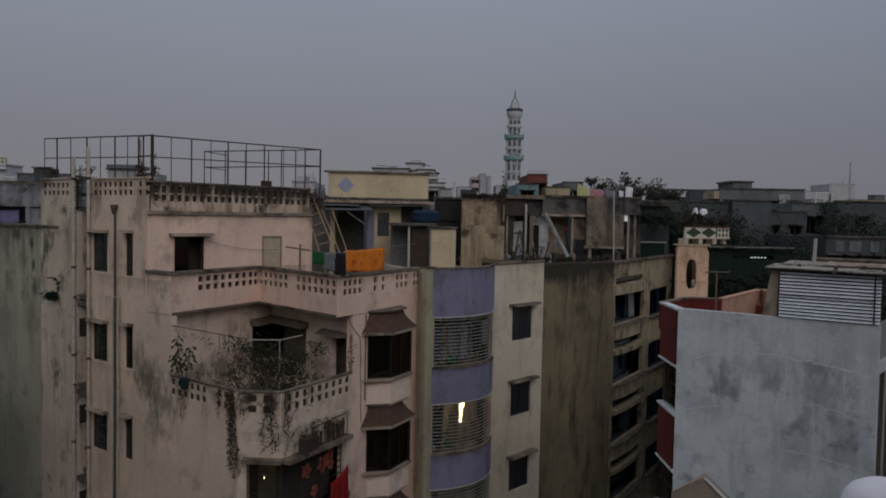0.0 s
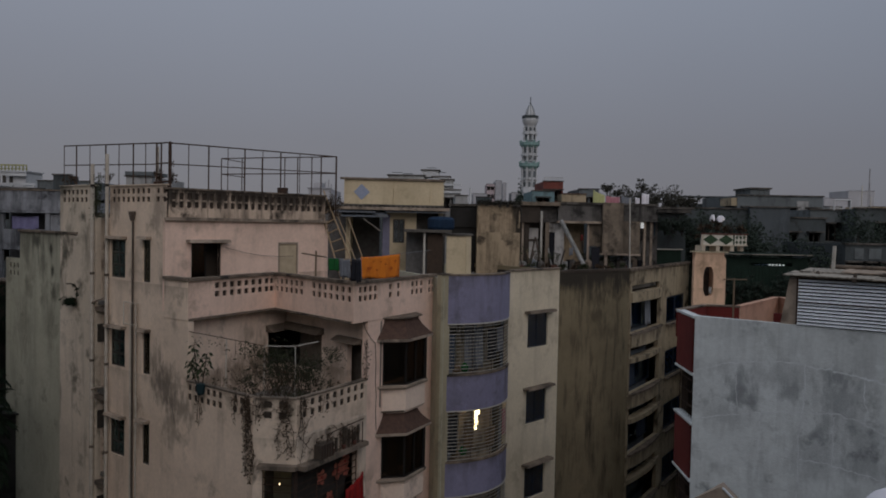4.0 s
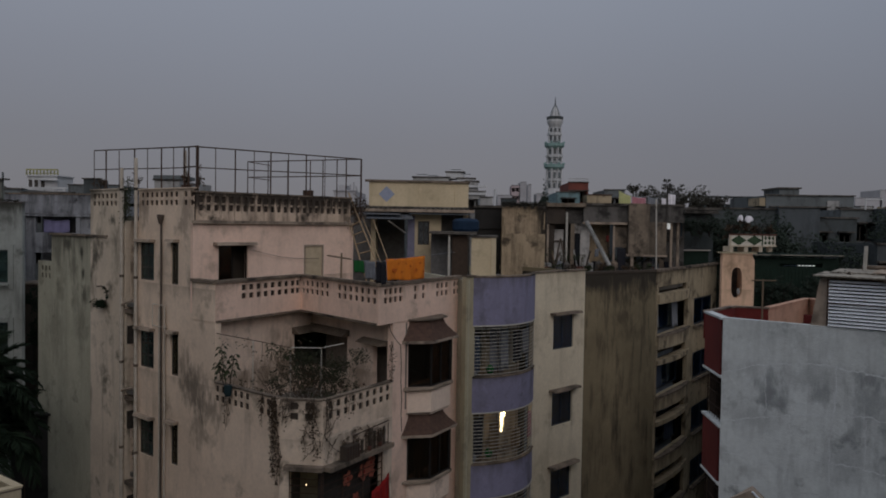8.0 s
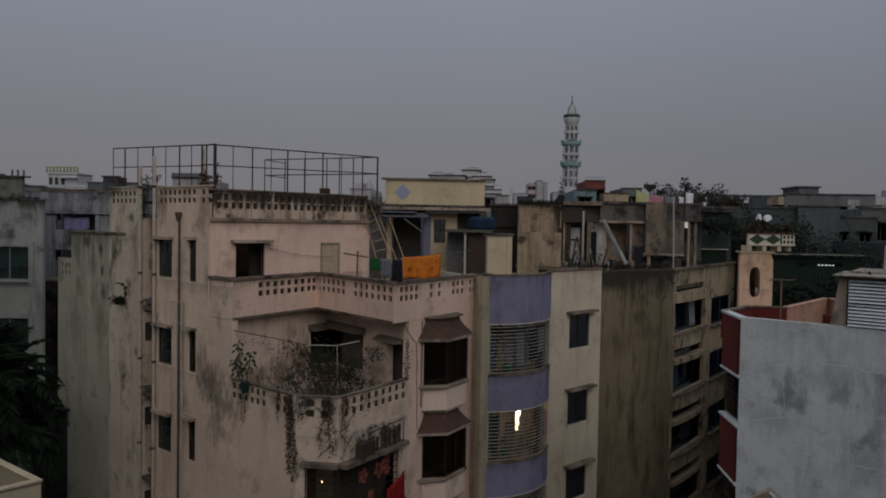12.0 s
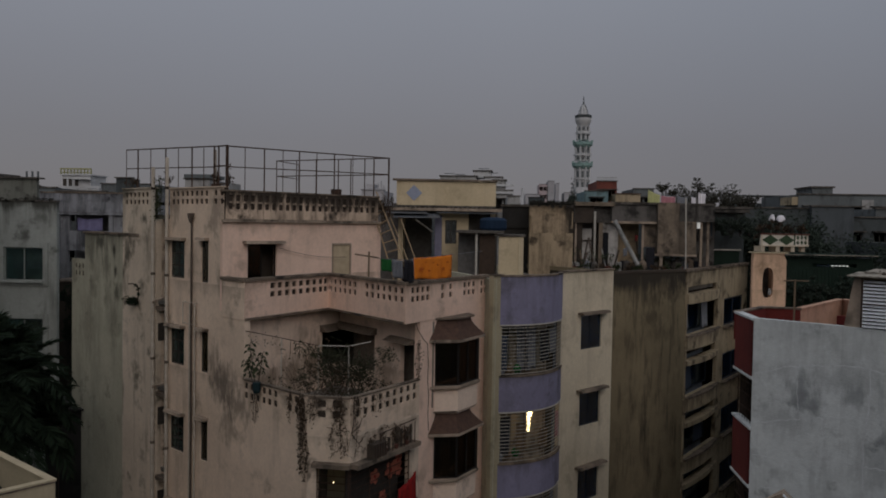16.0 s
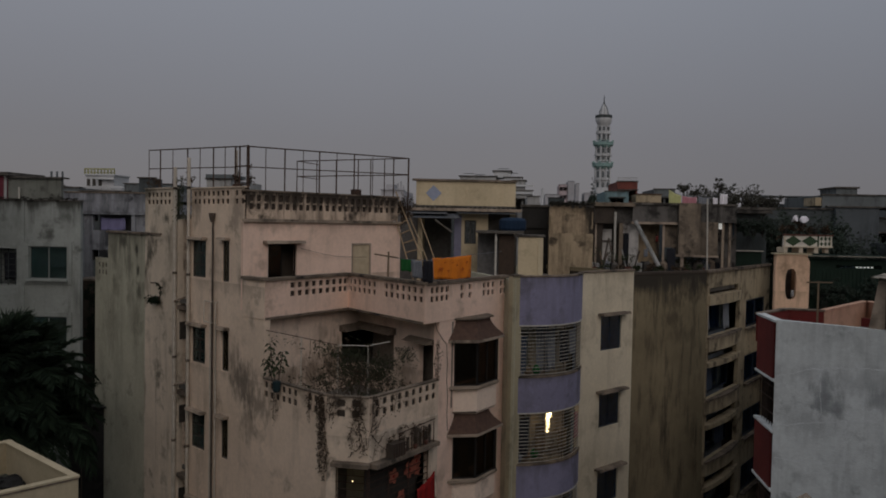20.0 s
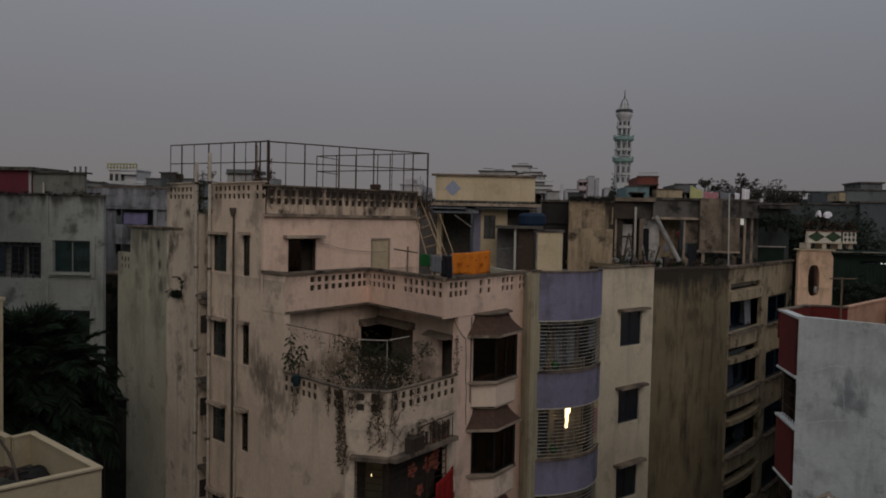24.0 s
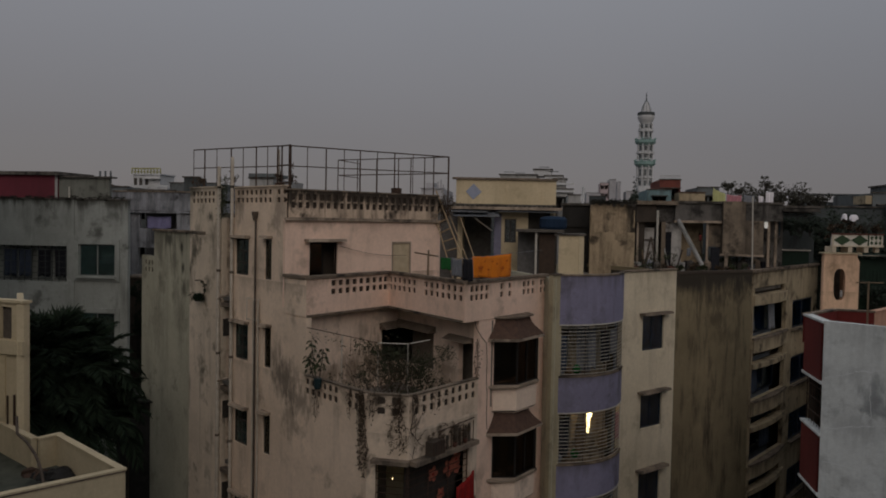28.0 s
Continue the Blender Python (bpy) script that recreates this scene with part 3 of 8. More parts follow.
def window(parent, w, u0, u1, z0, z1, mull=1, rails=0, frame_m=None, glass_m=None, shade=0.0, sill=0.0, deep=0.12, shade_m=None, bar=0.045, shade_side=0.1, open_pane=None):
    """Frame with mullions and rails, panes behind it, a sunshade and a sill."""
    frame_m, glass_m = frame_m or WIN_FRAME, glass_m or GLASS_DARK
    d0, d1 = -deep, -deep + 0.05
    cu, cz = (u1 - u0 - bar) / (mull + 1), (z1 - z0 - bar) / (rails + 1)
    lights = [(u0 + bar + i * cu, u0 + (i + 1) * cu, z0 + bar + j * cz, z0 + (j + 1) * cz) for i in range(mull + 1) for j in range(rails + 1)]
    bm = panel(w, u0, u1, z0, z1, lights, d0, d1)
    win = part("window", bm, frame_m, parent)
    step = (u1 - u0) / (mull + 1)
    for k in range(mull + 1):
        if k == open_pane:
            continue
        part("pane", box(w, u0 + step * k + 0.024, u0 + step * (k + 1) - 0.024, d0 + 0.02, d0 + 0.026, z0 + 0.024, z1 - 0.024), glass_m, win).visible_shadow = False
    if shade:
        part("sunshade", box(w, u0 - shade_side, u1 + shade_side, 0.003, shade, z1 + 0.03, z1 + 0.12, shade * 0.15), shade_m or COPING, win)
    if sill:
        part("sill", box(w, u0 - 0.06, u1 + 0.06, 0.003, sill, z0 - 0.09, z0 - 0.01), shade_m or COPING, win)
    return win


def shell(parent, poly, z0, z1, material, holes=None, thick=0.2, mats=None):
    """Walls round a counter-clockwise plan, with openings by edge number. Returns the wall planes."""
    holes, mats, walls = holes or {}, mats or {}, []
    for i in range(len(poly)):
        w = Wall(poly[i], poly[(i + 1) % len(poly)], 1)
        walls.append(w)
        part("wall", panel(w, 0, w.length - thick, z0, z1, holes.get(i, ()), -thick, 0), mats.get(i, material), parent)
    return walls


def grid_holes(us, rows, width):
    return [(u - width / 2, u + width / 2, a, b) for u in us for a, b in rows]


def spread_of(a, b, n):
    return [a + (b - a) * k / (n - 1) for k in range(n)] if n > 1 else [(a + b) / 2]

# ---- ground ----
bm = bmesh.new()
for x, y in ((-2500, -2500), (2500, -2500), (2500, 2500), (-2500, 2500)):
    bm.verts.new((x, y, 0))
bm.faces.new(bm.verts)
single("ground", bm, EARTH, "dusty grey-brown ground between the buildings", "ground", kind="structure", at=(0, 0, 0))

# ---- cream corner apartment building ----
C1, C2, K0, T0, IN, OUT, END = (-5.6, 21.55), (-4.35, 21.45), (-8.14, 23.57), (-9.15, 24.37), (-6.34, 27.2), (-3.14, 23.74), (-0.8, 28.2)
LEFT_END, FRONT_END, BACK_L, BACK_R = (-14.74, 28.82), (-4.9, 29.5), (-10.5, 37.5), (1.2, 36.0)
FLOORS = [0.3, 3.35, 6.4, 9.45, 12.5, 15.55, 18.6]
LW = Wall(C1, LEFT_END)
CH = Wall(C1, C2)
AW = Wall(C2, END)
NW1 = Wall(K0, IN)
NW2 = Wall(IN, OUT)
FW = Wall(T0, FRONT_END)
uK, uT, uL = LW.u_of(K0), LW.u_of(T0), LW.length
uO = AW.u_of(OUT)

home = thing("apartment_building", (-6, 28, 0), "stained cream six-storey corner apartment building with pierced parapets", "apartment building")
lw_a = [(6.96, 7.92, z, z + 1.27) for z in (16.44, 13.44, 10.42, 7.3, 4.2, 1.2)]
lw_b = [(5.4, 5.86, z, z + 1.36) for z in (16.39, 13.41, 10.46, 7.4, 4.3, 1.3)]
slot = (8.15, 8.98)
for z0, z1, ua in ((0.0, 12.5, 0.0), (12.5, 15.37, uK), (15.37, 18.45, uT)):
    part("wall", panel(LW, ua, slot[0], z0, z1, lw_a + lw_b), CREAM, home)
    part("wall", panel(LW, slot[1], uL, z0, z1), CREAM_SIDE, home)
# recessed service slot between the drain pipes
part("wall", box(LW, slot[0] - 0.1, slot[1] + 0.1, -1.3, -1.15, 0, 19.5), BRICK_WALL, home, "mould-stained back of a recessed service slot")
for z in (15.28, 12.2, 9.15, 6.1):
    part("beam", box(LW, slot[0], slot[1], -0.25, 0.02, z - 0.09, z + 0.05), COPING, home)
for z in (13.9, 10.85, 7.8):
    part("vent_window", box(LW, slot[0] + 0.05, slot[1] - 0.05, -1.145, -1.12, z, z + 0.75), WIN_FRAME, home)
for u in slot:
    part("wall", box(LW, u - (0.15 if u == slot[0] else 0.0), u + (0.0 if u == slot[0] else 0.15), -1.14, -0.203, 0, 18.45), CREAM_MOULDY, home)
for z in (14.07, 11.02, 7.97):
    part("vent_window", box(LW, slot[1] - 0.03, slot[1] - 0.004, -0.62, -0.07, z, z + 0.64), WIN_FRAME, home, "dark slot window")
for h in lw_a[:4]:
    window(home, LW, *h, mull=1, rails=2, shade=0.22, deep=0.1, glass_m=GLASS_GREEN, shade_m=COPING_PALE)
for h in lw_b[:4]:
    window(home, LW, *h, mull=0, rails=0, shade=0.22, deep=0.1, shade_side=0.06, shade_m=COPING_PALE, glass_m=GLASS_OLIVE)

# rear and inner walls that close the block
for a, b in ((LEFT_END, BACK_L), (BACK_L, BACK_R), (BACK_R, END)):
    part("wall", panel(Wall(a, b, -1), 0.2, Wall(a, b).length, 0, 15.4 if a != LEFT_END else 18.4), SIDE_GREY, home)
LOW = [C1, C2, END, BACK_R, BACK_L, LEFT_END]
MID = [K0, IN, OUT, END, BACK_R, BACK_L, LEFT_END]
TOP = [T0, FRONT_END, BACK_L, LEFT_END]


def inset(poly, k=0.12):
    cx, cy = sum(p[0] for p in poly) / len(poly), sum(p[1] for p in poly) / len(poly)
    return [(x + (cx - x) * k / max(math.hypot(cx - x, cy - y), 0.1), y + (cy - y) * k / max(math.hypot(cx - x, cy - y), 0.1)) for x, y in poly]


for z in FLOORS[:4]:
    part("floor_slab", slab(inset(LOW, 0.3), z - 0.15, z), ROOF_FLOOR, home)
part("floor_slab", slab(inset(LOW, 0.1), 12.3, 12.5), ROOF_FLOOR, home)
part("floor_slab", slab(inset(MID, 0.1), 15.4, 15.55), ROOF_FLOOR, home)
part("roof_slab", slab(inset(TOP, 0.3), 18.455, 18.6), ROOF_FLOOR, home)

# third-floor corner terrace parapet: left, chamfer, front
rows3 = ((12.97, 13.17), (13.26, 13.46))
h3 = grid_holes([LW.u_of(K0) - x for x in (0.12, 0.44, 0.76, 1.08, 1.38, 1.68, 2.4, 2.7, 3.0)], rows3, 0.2)
part("parapet", panel(LW, 0.0, uK, 12.5, 13.52, h3, -0.045, 0.0, 0.04), CREAM, home, "pierced parapet overgrown with mould and creepers")
part("coping", box(LW, 0.06, uK, -0.13, 0.035, 13.52, 13.57), COPING, home)
part("parapet", panel(CH, 0.003, CH.length - 0.003, 12.5, 13.52, grid_holes((0.42, 0.85), rows3, 0.24), -0.045, 0.0, 0.04), CREAM_MOULDY, home)
part("coping", box(CH, 0.02, CH.length - 0.02, -0.13, 0.035, 13.523, 13.573), COPING, home)
h3 = grid_holes(spread_of(0.35, 3.15, 9), rows3, 0.2)
part("parapet", panel(AW, 0.0, 3.4, 12.5, 13.52, h3, -0.045, 0.0, 0.04), CREAM, home)
part("coping", box(AW, 0.05, 3.4, -0.13, 0.035, 13.52, 13.57), COPING, home)

# dark panels added behind the holes, standing for the shade inside
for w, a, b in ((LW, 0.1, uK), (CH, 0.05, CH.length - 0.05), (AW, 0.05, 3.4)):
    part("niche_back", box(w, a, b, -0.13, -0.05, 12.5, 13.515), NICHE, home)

# second-floor front: chamfer and front with a wide grilled opening
part("wall", panel(CH, 0.0, CH.length, 0, 12.5, [(0.28, CH.length + 0.1, 9.5, 11.6), (0.28, CH.length + 0.1, 6.45, 8.55)]), CREAM_MOULDY, home)
low_holes = [(-0.1, 2.95, 9.6, 11.55), (-0.1, 2.95, 6.5, 8.5)]
bay_holes = [(4.36, 6.32, z, z + 1.42) for z in (13.2, 10.15, 7.1, 4.05)]
part("wall", panel(AW, 0.0, 3.4, 0, 12.5, low_holes), CREAM_MOULDY, home)
part("wall", panel(AW, 3.4, AW.length, 0, 15.37, bay_holes), CREAM_FRONT, home)

# notch walls under the fourth-floor terrace
part("wall", panel(NW1, 0.55, NW1.length + 1.0, 12.5, 15.37, [(4.1, NW1.length + 1.1, 13.3, 14.55)], -0.5, -0.32), CREAM_NOTCH, home)
part("wall", panel(NW2, -0.9, 4.15, 12.5, 15.37, [(-1.0, 1.7, 13.3, 14.62), (3.22, 4.02, 12.62, 14.55)], -1.02, -0.84), CREAM_NOTCH, home)
part("awning", box(NW1, 3.95, NW1.length + 0.8, -0.31, 0.0, 14.56, 14.78, 0.25), HOOD_MOULD, home)
part("awning", box(NW2, -0.8, 1.85, -0.83, -0.5, 14.63, 14.84, 0.28), HOOD_MOULD, home)
part("awning", box(NW2, 2.75, 4.1, -0.83, -0.45, 14.6, 14.74, 0.28), HOOD_MOULD, home)
# panels added close behind the openings; their colour sets the indoor darkness
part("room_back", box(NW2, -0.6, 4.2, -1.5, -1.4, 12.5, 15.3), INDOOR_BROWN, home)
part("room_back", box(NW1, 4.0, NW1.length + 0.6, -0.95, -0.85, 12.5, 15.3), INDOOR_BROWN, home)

# fourth-floor terrace parapet
rows4 = ((16.02, 16.2), (16.29, 16.47))


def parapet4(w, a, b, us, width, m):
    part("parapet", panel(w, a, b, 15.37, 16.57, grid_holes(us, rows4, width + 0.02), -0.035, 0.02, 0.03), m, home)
    # a dark panel behind the holes paints in their shade
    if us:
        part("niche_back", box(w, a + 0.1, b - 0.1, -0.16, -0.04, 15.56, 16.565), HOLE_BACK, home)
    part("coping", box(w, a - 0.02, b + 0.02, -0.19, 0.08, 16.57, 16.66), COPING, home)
    if w in (NW1, NW2):
        part("drip_band", box(w, a, b - 0.05, 0.02, 0.05, 15.36, 15.43), COPING, home, "dark weathered drip band")


parapet4(LW, uK, uT, (), 0.1, CREAM)
parapet4(NW1, 0.0, NW1.length, spread_of(1.22, 3.6, 8) + [3.87], 0.2, CREAM_FRONT)
parapet4(NW2, 0.02, NW2.length, [0.16] + spread_of(0.45, 1.75, 5) + spread_of(2.5, 4.5, 7), 0.17, CREAM_FRONT)
parapet4(AW, uO, AW.length, spread_of(2.95, 3.78, 4) + [4.65, 5.15] + spread_of(6.05, 6.65, 3) + [7.22, 7.48], 0.17, CREAM_FRONT)

# fifth-floor front wall with a window and a boarded door
part("wall", panel(FW, 0.0, FW.length, 15.55, 18.45, [(0.92, 2.03, 16.3, 17.67), (4.36, 5.24, 15.6, 17.68)]), CREAM_FRONT, home)
window(home, FW, 0.92, 2.03, 16.3, 17.67, mull=1, open_pane=1, shade=0.28, deep=0.12, shade_side=0.2, frame_m=BAY_FRAME, glass_m=GLASS_BAY, shade_m=COPING_PALE)
door_leaf = part("door", box(FW, 4.38, 5.22, -0.08, -0.03, 15.6, 17.66), simple("buff_board", (0.50, 0.405, 0.275), (0.41, 0.33, 0.22), 0.85, 0.0, 4), home, "buff-painted closed board door")
for a, b, c, d in ((4.36, 4.42, 15.6, 17.68), (5.18, 5.24, 15.6, 17.68), (4.42, 5.18, 17.62, 17.68)):
    part("door_frame", box(FW, a, b, -0.028, 0.006, c, d), COPING_PALE, door_leaf)
part("wall", panel(Wall(FRONT_END, BACK_L, 1), 0.0, Wall(FRONT_END, BACK_L).length, 15.55, 18.45), CREAM_FRONT, home)
part("ledge", box(FW, -0.05, 6.6, 0.0, 0.1, 18.4, 18.49), COPING_PALE, home)
# near-black panel stands for the unlit room; olive ones tint the side windows
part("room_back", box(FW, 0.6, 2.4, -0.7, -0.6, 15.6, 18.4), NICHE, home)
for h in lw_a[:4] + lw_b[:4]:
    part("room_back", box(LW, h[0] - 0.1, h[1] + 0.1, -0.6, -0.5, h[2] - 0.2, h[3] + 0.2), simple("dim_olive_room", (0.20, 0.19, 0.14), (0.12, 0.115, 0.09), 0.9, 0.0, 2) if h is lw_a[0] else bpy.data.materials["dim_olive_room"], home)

# roof balustrade
rows5 = ((18.81, 19.01), (19.07, 19.28))
part("balustrade", panel(FW, 0.1, 6.5, 18.5, 19.38, grid_holes(spread_of(0.28, 6.25, 23), rows5, 0.165), -0.03, 0.02, 0.03), CREAM_BLACK, home, "pierced roof balustrade streaked with black mould")
part("coping", box(FW, 0.0, 6.55, -0.15, 0.06, 19.38, 19.44), COPING, home)
# panel whose brown stands for the shade behind the balustrade holes
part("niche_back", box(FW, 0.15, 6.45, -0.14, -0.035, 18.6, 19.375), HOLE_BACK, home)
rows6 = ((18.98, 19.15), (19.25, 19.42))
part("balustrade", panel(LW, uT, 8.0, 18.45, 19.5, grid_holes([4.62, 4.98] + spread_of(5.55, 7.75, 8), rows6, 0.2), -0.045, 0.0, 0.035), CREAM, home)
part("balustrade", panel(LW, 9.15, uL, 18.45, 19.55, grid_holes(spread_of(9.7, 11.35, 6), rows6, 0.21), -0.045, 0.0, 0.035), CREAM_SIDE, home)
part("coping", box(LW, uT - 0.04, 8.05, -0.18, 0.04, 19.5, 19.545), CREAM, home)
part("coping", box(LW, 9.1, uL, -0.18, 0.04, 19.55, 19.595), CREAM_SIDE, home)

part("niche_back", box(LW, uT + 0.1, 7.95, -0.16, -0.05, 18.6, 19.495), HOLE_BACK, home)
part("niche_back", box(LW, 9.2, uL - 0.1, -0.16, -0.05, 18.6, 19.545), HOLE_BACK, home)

# lower wing wall beyond the tower, with a sloping broken top
part("wall", panel(LW, uL, 15.2, 0, 17.82, (), -0.3, -0.02), SIDE_GREY, home, "grey side wall with mossy stains")
part("coping", box(LW, 10.3, 15.25, -0.32, 0.05, 17.82, 17.9), COPING, home)
part("wall", panel(LW, 15.2, 16.55, 0, 16.74, grid_holes((15.42, 15.76, 16.1), ((16.05, 16.24), (16.36, 16.55)), 0.16), -0.045, -0.02), SIDE_GREY, home)

part("niche_back", box(LW, 15.2, 16.54, -0.3, -0.05, 0.0, 16.73), NICHE, home)

# bay windows on the front: plans as (along the wall, out of it)
BAY_PLAN = [(4.28, 0.0), (4.8, 0.58), (6.08, 0.55), (6.4, 0.0)]
BAY_SILL = [(4.0, 0.0), (4.7, 0.67), (6.15, 0.62), (6.5, 0.0)]
BAY_EAVE = [(3.93, 0.0), (4.62, 0.75), (6.37, 0.68), (6.7, 0.0)]
BAY_NECK = [(4.34, 0.0), (4.86, 0.46), (5.8, 0.42), (6.2, 0.0)]
BAY_CAP = [(4.22, 0.0), (4.78, 0.56), (5.9, 0.51), (6.32, 0.0)]


def between(a, b, f):
    return [(p[0] + (q[0] - p[0]) * f, p[1] + (q[1] - p[1]) * f) for p, q in zip(a, b)]


def loft(levels):
    """A solid through plans on the front wall, each given as (plan, height)."""
    b = bmesh.new()
    rs = [[b.verts.new(AW.pt(u, d, z)) for u, d in plan] for plan, z in levels]
    for lo, hi in zip(rs, rs[1:]):
        for i in range(4):
            b.faces.new((lo[i], lo[(i + 1) % 4], hi[(i + 1) % 4], hi[i]))
    b.faces.new(rs[0][::-1])
    b.faces.new(rs[-1])
    return b


def bay(z):
    """A three-sided oriel: apron, opening with dark panes, sill and a flared tiled hood under a cap; z is the sill."""
    shrunk = between(BAY_PLAN, [(5.3, 0.0)] * 4, 0.08)
    o = part("bay_window", loft([(shrunk, z - 0.93), (BAY_PLAN, z - 0.84), (BAY_PLAN, z - 0.12)]), CREAM_NOTCH, home, "three-sided bay window under a brown tiled hood")
    part("sill", loft([(between(BAY_PLAN, BAY_SILL, 0.5), z - 0.12), (BAY_SILL, z - 0.08), (BAY_SILL, z)]), COPING_PALE, o)
    part("hood", loft([(BAY_EAVE, z + 1.53)] + [(between(BAY_EAVE, BAY_NECK, 1 - (1 - f) ** 1.5), z + 1.53 + 0.6 * f) for f in (0.2, 0.4, 0.6, 0.8, 1.0)]), AWNING, o, "brown tiled hood")
    part("hood_edge", loft([(between(BAY_EAVE, BAY_PLAN, -0.03), z + 1.44), (between(BAY_EAVE, BAY_PLAN, -0.03), z + 1.53)]), COPING_PALE, o)
    part("hood_top", loft([(BAY_NECK, z + 2.13), (BAY_CAP, z + 2.16), (BAY_CAP, z + 2.21)]), COPING, o)
    for i in range(3):
        p, q = AW.pt(*BAY_PLAN[i], 0), AW.pt(*BAY_PLAN[i + 1], 0)
        s = Wall(p, q)
        n = 2 if i == 1 else 1
        cw = (s.length - 0.05) / n
        part("sash", panel(s, 0.0, s.length, z, z + 1.44, [(0.05 + cw * k, cw * (k + 1), z + 0.05, z + 1.39) for k in range(n)], -0.06, 0.0), BAY_FRAME, o)
        for k in range(n):
            part("pane", box(s, 0.02 + cw * k, cw * (k + 1) + 0.03, -0.035, -0.03, z + 0.02, z + 1.42), GLASS_BAY, o).visible_shadow = False
    part("ceiling_board", loft([(between(BAY_PLAN, [(5.3, 0.0)] * 4, 0.05), z + 1.4), (between(BAY_PLAN, [(5.3, 0.0)] * 4, 0.05), z + 1.438)]), INDOOR, o)
    return o


for z in (13.19, 10.14, 7.09):
    bay(z)
# olive panel added behind the lower bay to lift its dark panes
part("room_back", box(AW, 4.3, 6.35, -0.3, -0.24, 10.0, 11.7), bpy.data.materials["dim_olive_room"], home)

# ---- lilac and off-white apartment building next door ----
P2, Q2 = (-0.55, 27.42), (4.28, 32.9)
second = thing("apartment_building", (3, 33, 0), "off-white apartment building with rounded lilac balconies and steel grilles", "apartment building")
SW = Wall(P2, Q2)
us = SW.u_of((-0.3, 27.7))
B2, B3 = (0.4, 37.8), (-3.5, 33.5)
win2 = [(us + 4.77, us + 6.16, z - 0.03, z + 1.35) for z in (13.57, 10.5, 7.43, 4.36)]
part("wall", panel(SW, 0, us + 0.1, 0, 16.65), OLIVE_PLASTER, second)
part("wall", panel(SW, us + 3.5, SW.length, 0, 16.66, win2), WHITE_WALL, second)
part("wall", panel(SW, us + 0.1, us + 3.5, 0, 16.4, [(us + 0.3, us + 1.5, z, z + 1.9) for z in (12.9, 9.85, 6.8)], -0.9, -0.7), BEIGE, second)
# added panels behind grilles and windows, coloured for how the openings look
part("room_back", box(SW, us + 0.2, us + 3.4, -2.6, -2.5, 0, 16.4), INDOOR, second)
part("room_back", box(SW, us + 3.6, SW.length - 0.3, -0.45, -0.35, 0, 16.4), BACKING_BLUE, second)
part("wall", panel(Wall(Q2, B2, -1), 0.25, Wall(Q2, B2).length, 0, 16.6), BROWN_SIDE, second)
part("coping", box(SW, us + 3.5, SW.length + 0.04, -0.2, 0.05, 16.66, 16.72), COPING, second)
part("coping", box(SW, 0, us + 0.1, -0.2, 0.04, 16.65, 16.71), COPING, second)
part("roof_slab", slab(inset([P2, Q2, B2, B3], 0.3), 16.0, 16.2), ROOF_FLOOR, second)
for k, h in enumerate(win2):
    window(second, SW, *h, mull=1, shade=0.32, deep=0.12, frame_m=BLUE_FRAME, glass_m=GLASS_BLUE, shade_side=0.22)


def bow(u, bulge=0.62, a=0.0, b=3.55):
    x = (u - a) / (b - a) * 2 - 1
    return bulge * (1 - x * x)


def bowed(z0, z1, d_out=0.0, thick=0.12, n=14):
    bm = bmesh.new()
    cols = []
    for k in range(n + 1):
        u = 3.55 * k / n
        d = bow(u) + d_out
        cols.append([bm.verts.new(SW.pt(us + u, dd, z)) for dd, z in ((d, z0), (d, z1), (d - thick, z1), (d - thick, z0))])
    for a, b in zip(cols, cols[1:]):
        for i in range(4):
            j = (i + 1) % 4
            bm.faces.new((a[i], b[i], b[j], a[j]))
    bm.faces.new(cols[0])
    bm.faces.new(cols[-1][::-1])
    return bm


for z0, z1 in ((14.92, 16.62), (11.8, 13.04), (8.7, 9.9), (5.6, 6.8)):
    band = part("balcony_band", bowed(z0, z1), LILAC, second, "bowed lilac-painted balcony wall")
    part("coping", bowed(z1, z1 + 0.06, 0.03, 0.2), COPING, band)
    part("edge_strip", bowed(z0 - 0.05, z0, 0.02, 0.16), PALE_METAL, band)
    fl = [(SW.pt(us + u, bow(u) - 0.02, 0).x, SW.pt(us + u, bow(u) - 0.02, 0).y) for u in spread_of(0.02, 3.53, 10)]
    fl += [(SW.pt(us + u, -1.0, 0).x, SW.pt(us + u, -1.0, 0).y) for u in (3.53, 0.02)]
    part("balcony_floor", slab(fl, z0 + 0.05, z0 + 0.2), ROOF_FLOOR, second)
for z0 in (13.04, 9.9, 6.8):
    for k in range(14):
        z = z0 + 0.12 + k * 0.125
        part("grille_bar", bent_tube([SW.pt(us + u, bow(u) - 0.03, z) for u in spread_of(0.02, 3.53, 12)], 0.0145, 5), GRILLE, second)
    for u in (0.03, 0.9, 1.8, 2.7, 3.52):
        part("grille_post", tube(SW.pt(us + u, bow(u) - 0.05, z0), SW.pt(us + u, bow(u) - 0.05, z0 + 1.85), 0.012, 5), RUST, second)

# ---- beige apartment building behind ----
BEIGE_CLOTHS = []
third = thing("apartment_building", (9, 42, 0), "beige apartment building with a bare brown side wall and balconies", "apartment building")
S1, S2, S3, S4 = (2.6, 34.4), (8.52, 38.94), (14.18, 48.34), (3.0, 50.0)
TS, TF = Wall(S1, S2), Wall(S2, S3)
part("wall", panel(TS, 0, TS.length, 0, 16.3), BROWN_SIDE, third, "bare brown rendered side wall with damp stains")
bal = [(0.35, 5.3, z, z + 1.65) for z in (13.15, 10.1, 7.05, 4.0)]
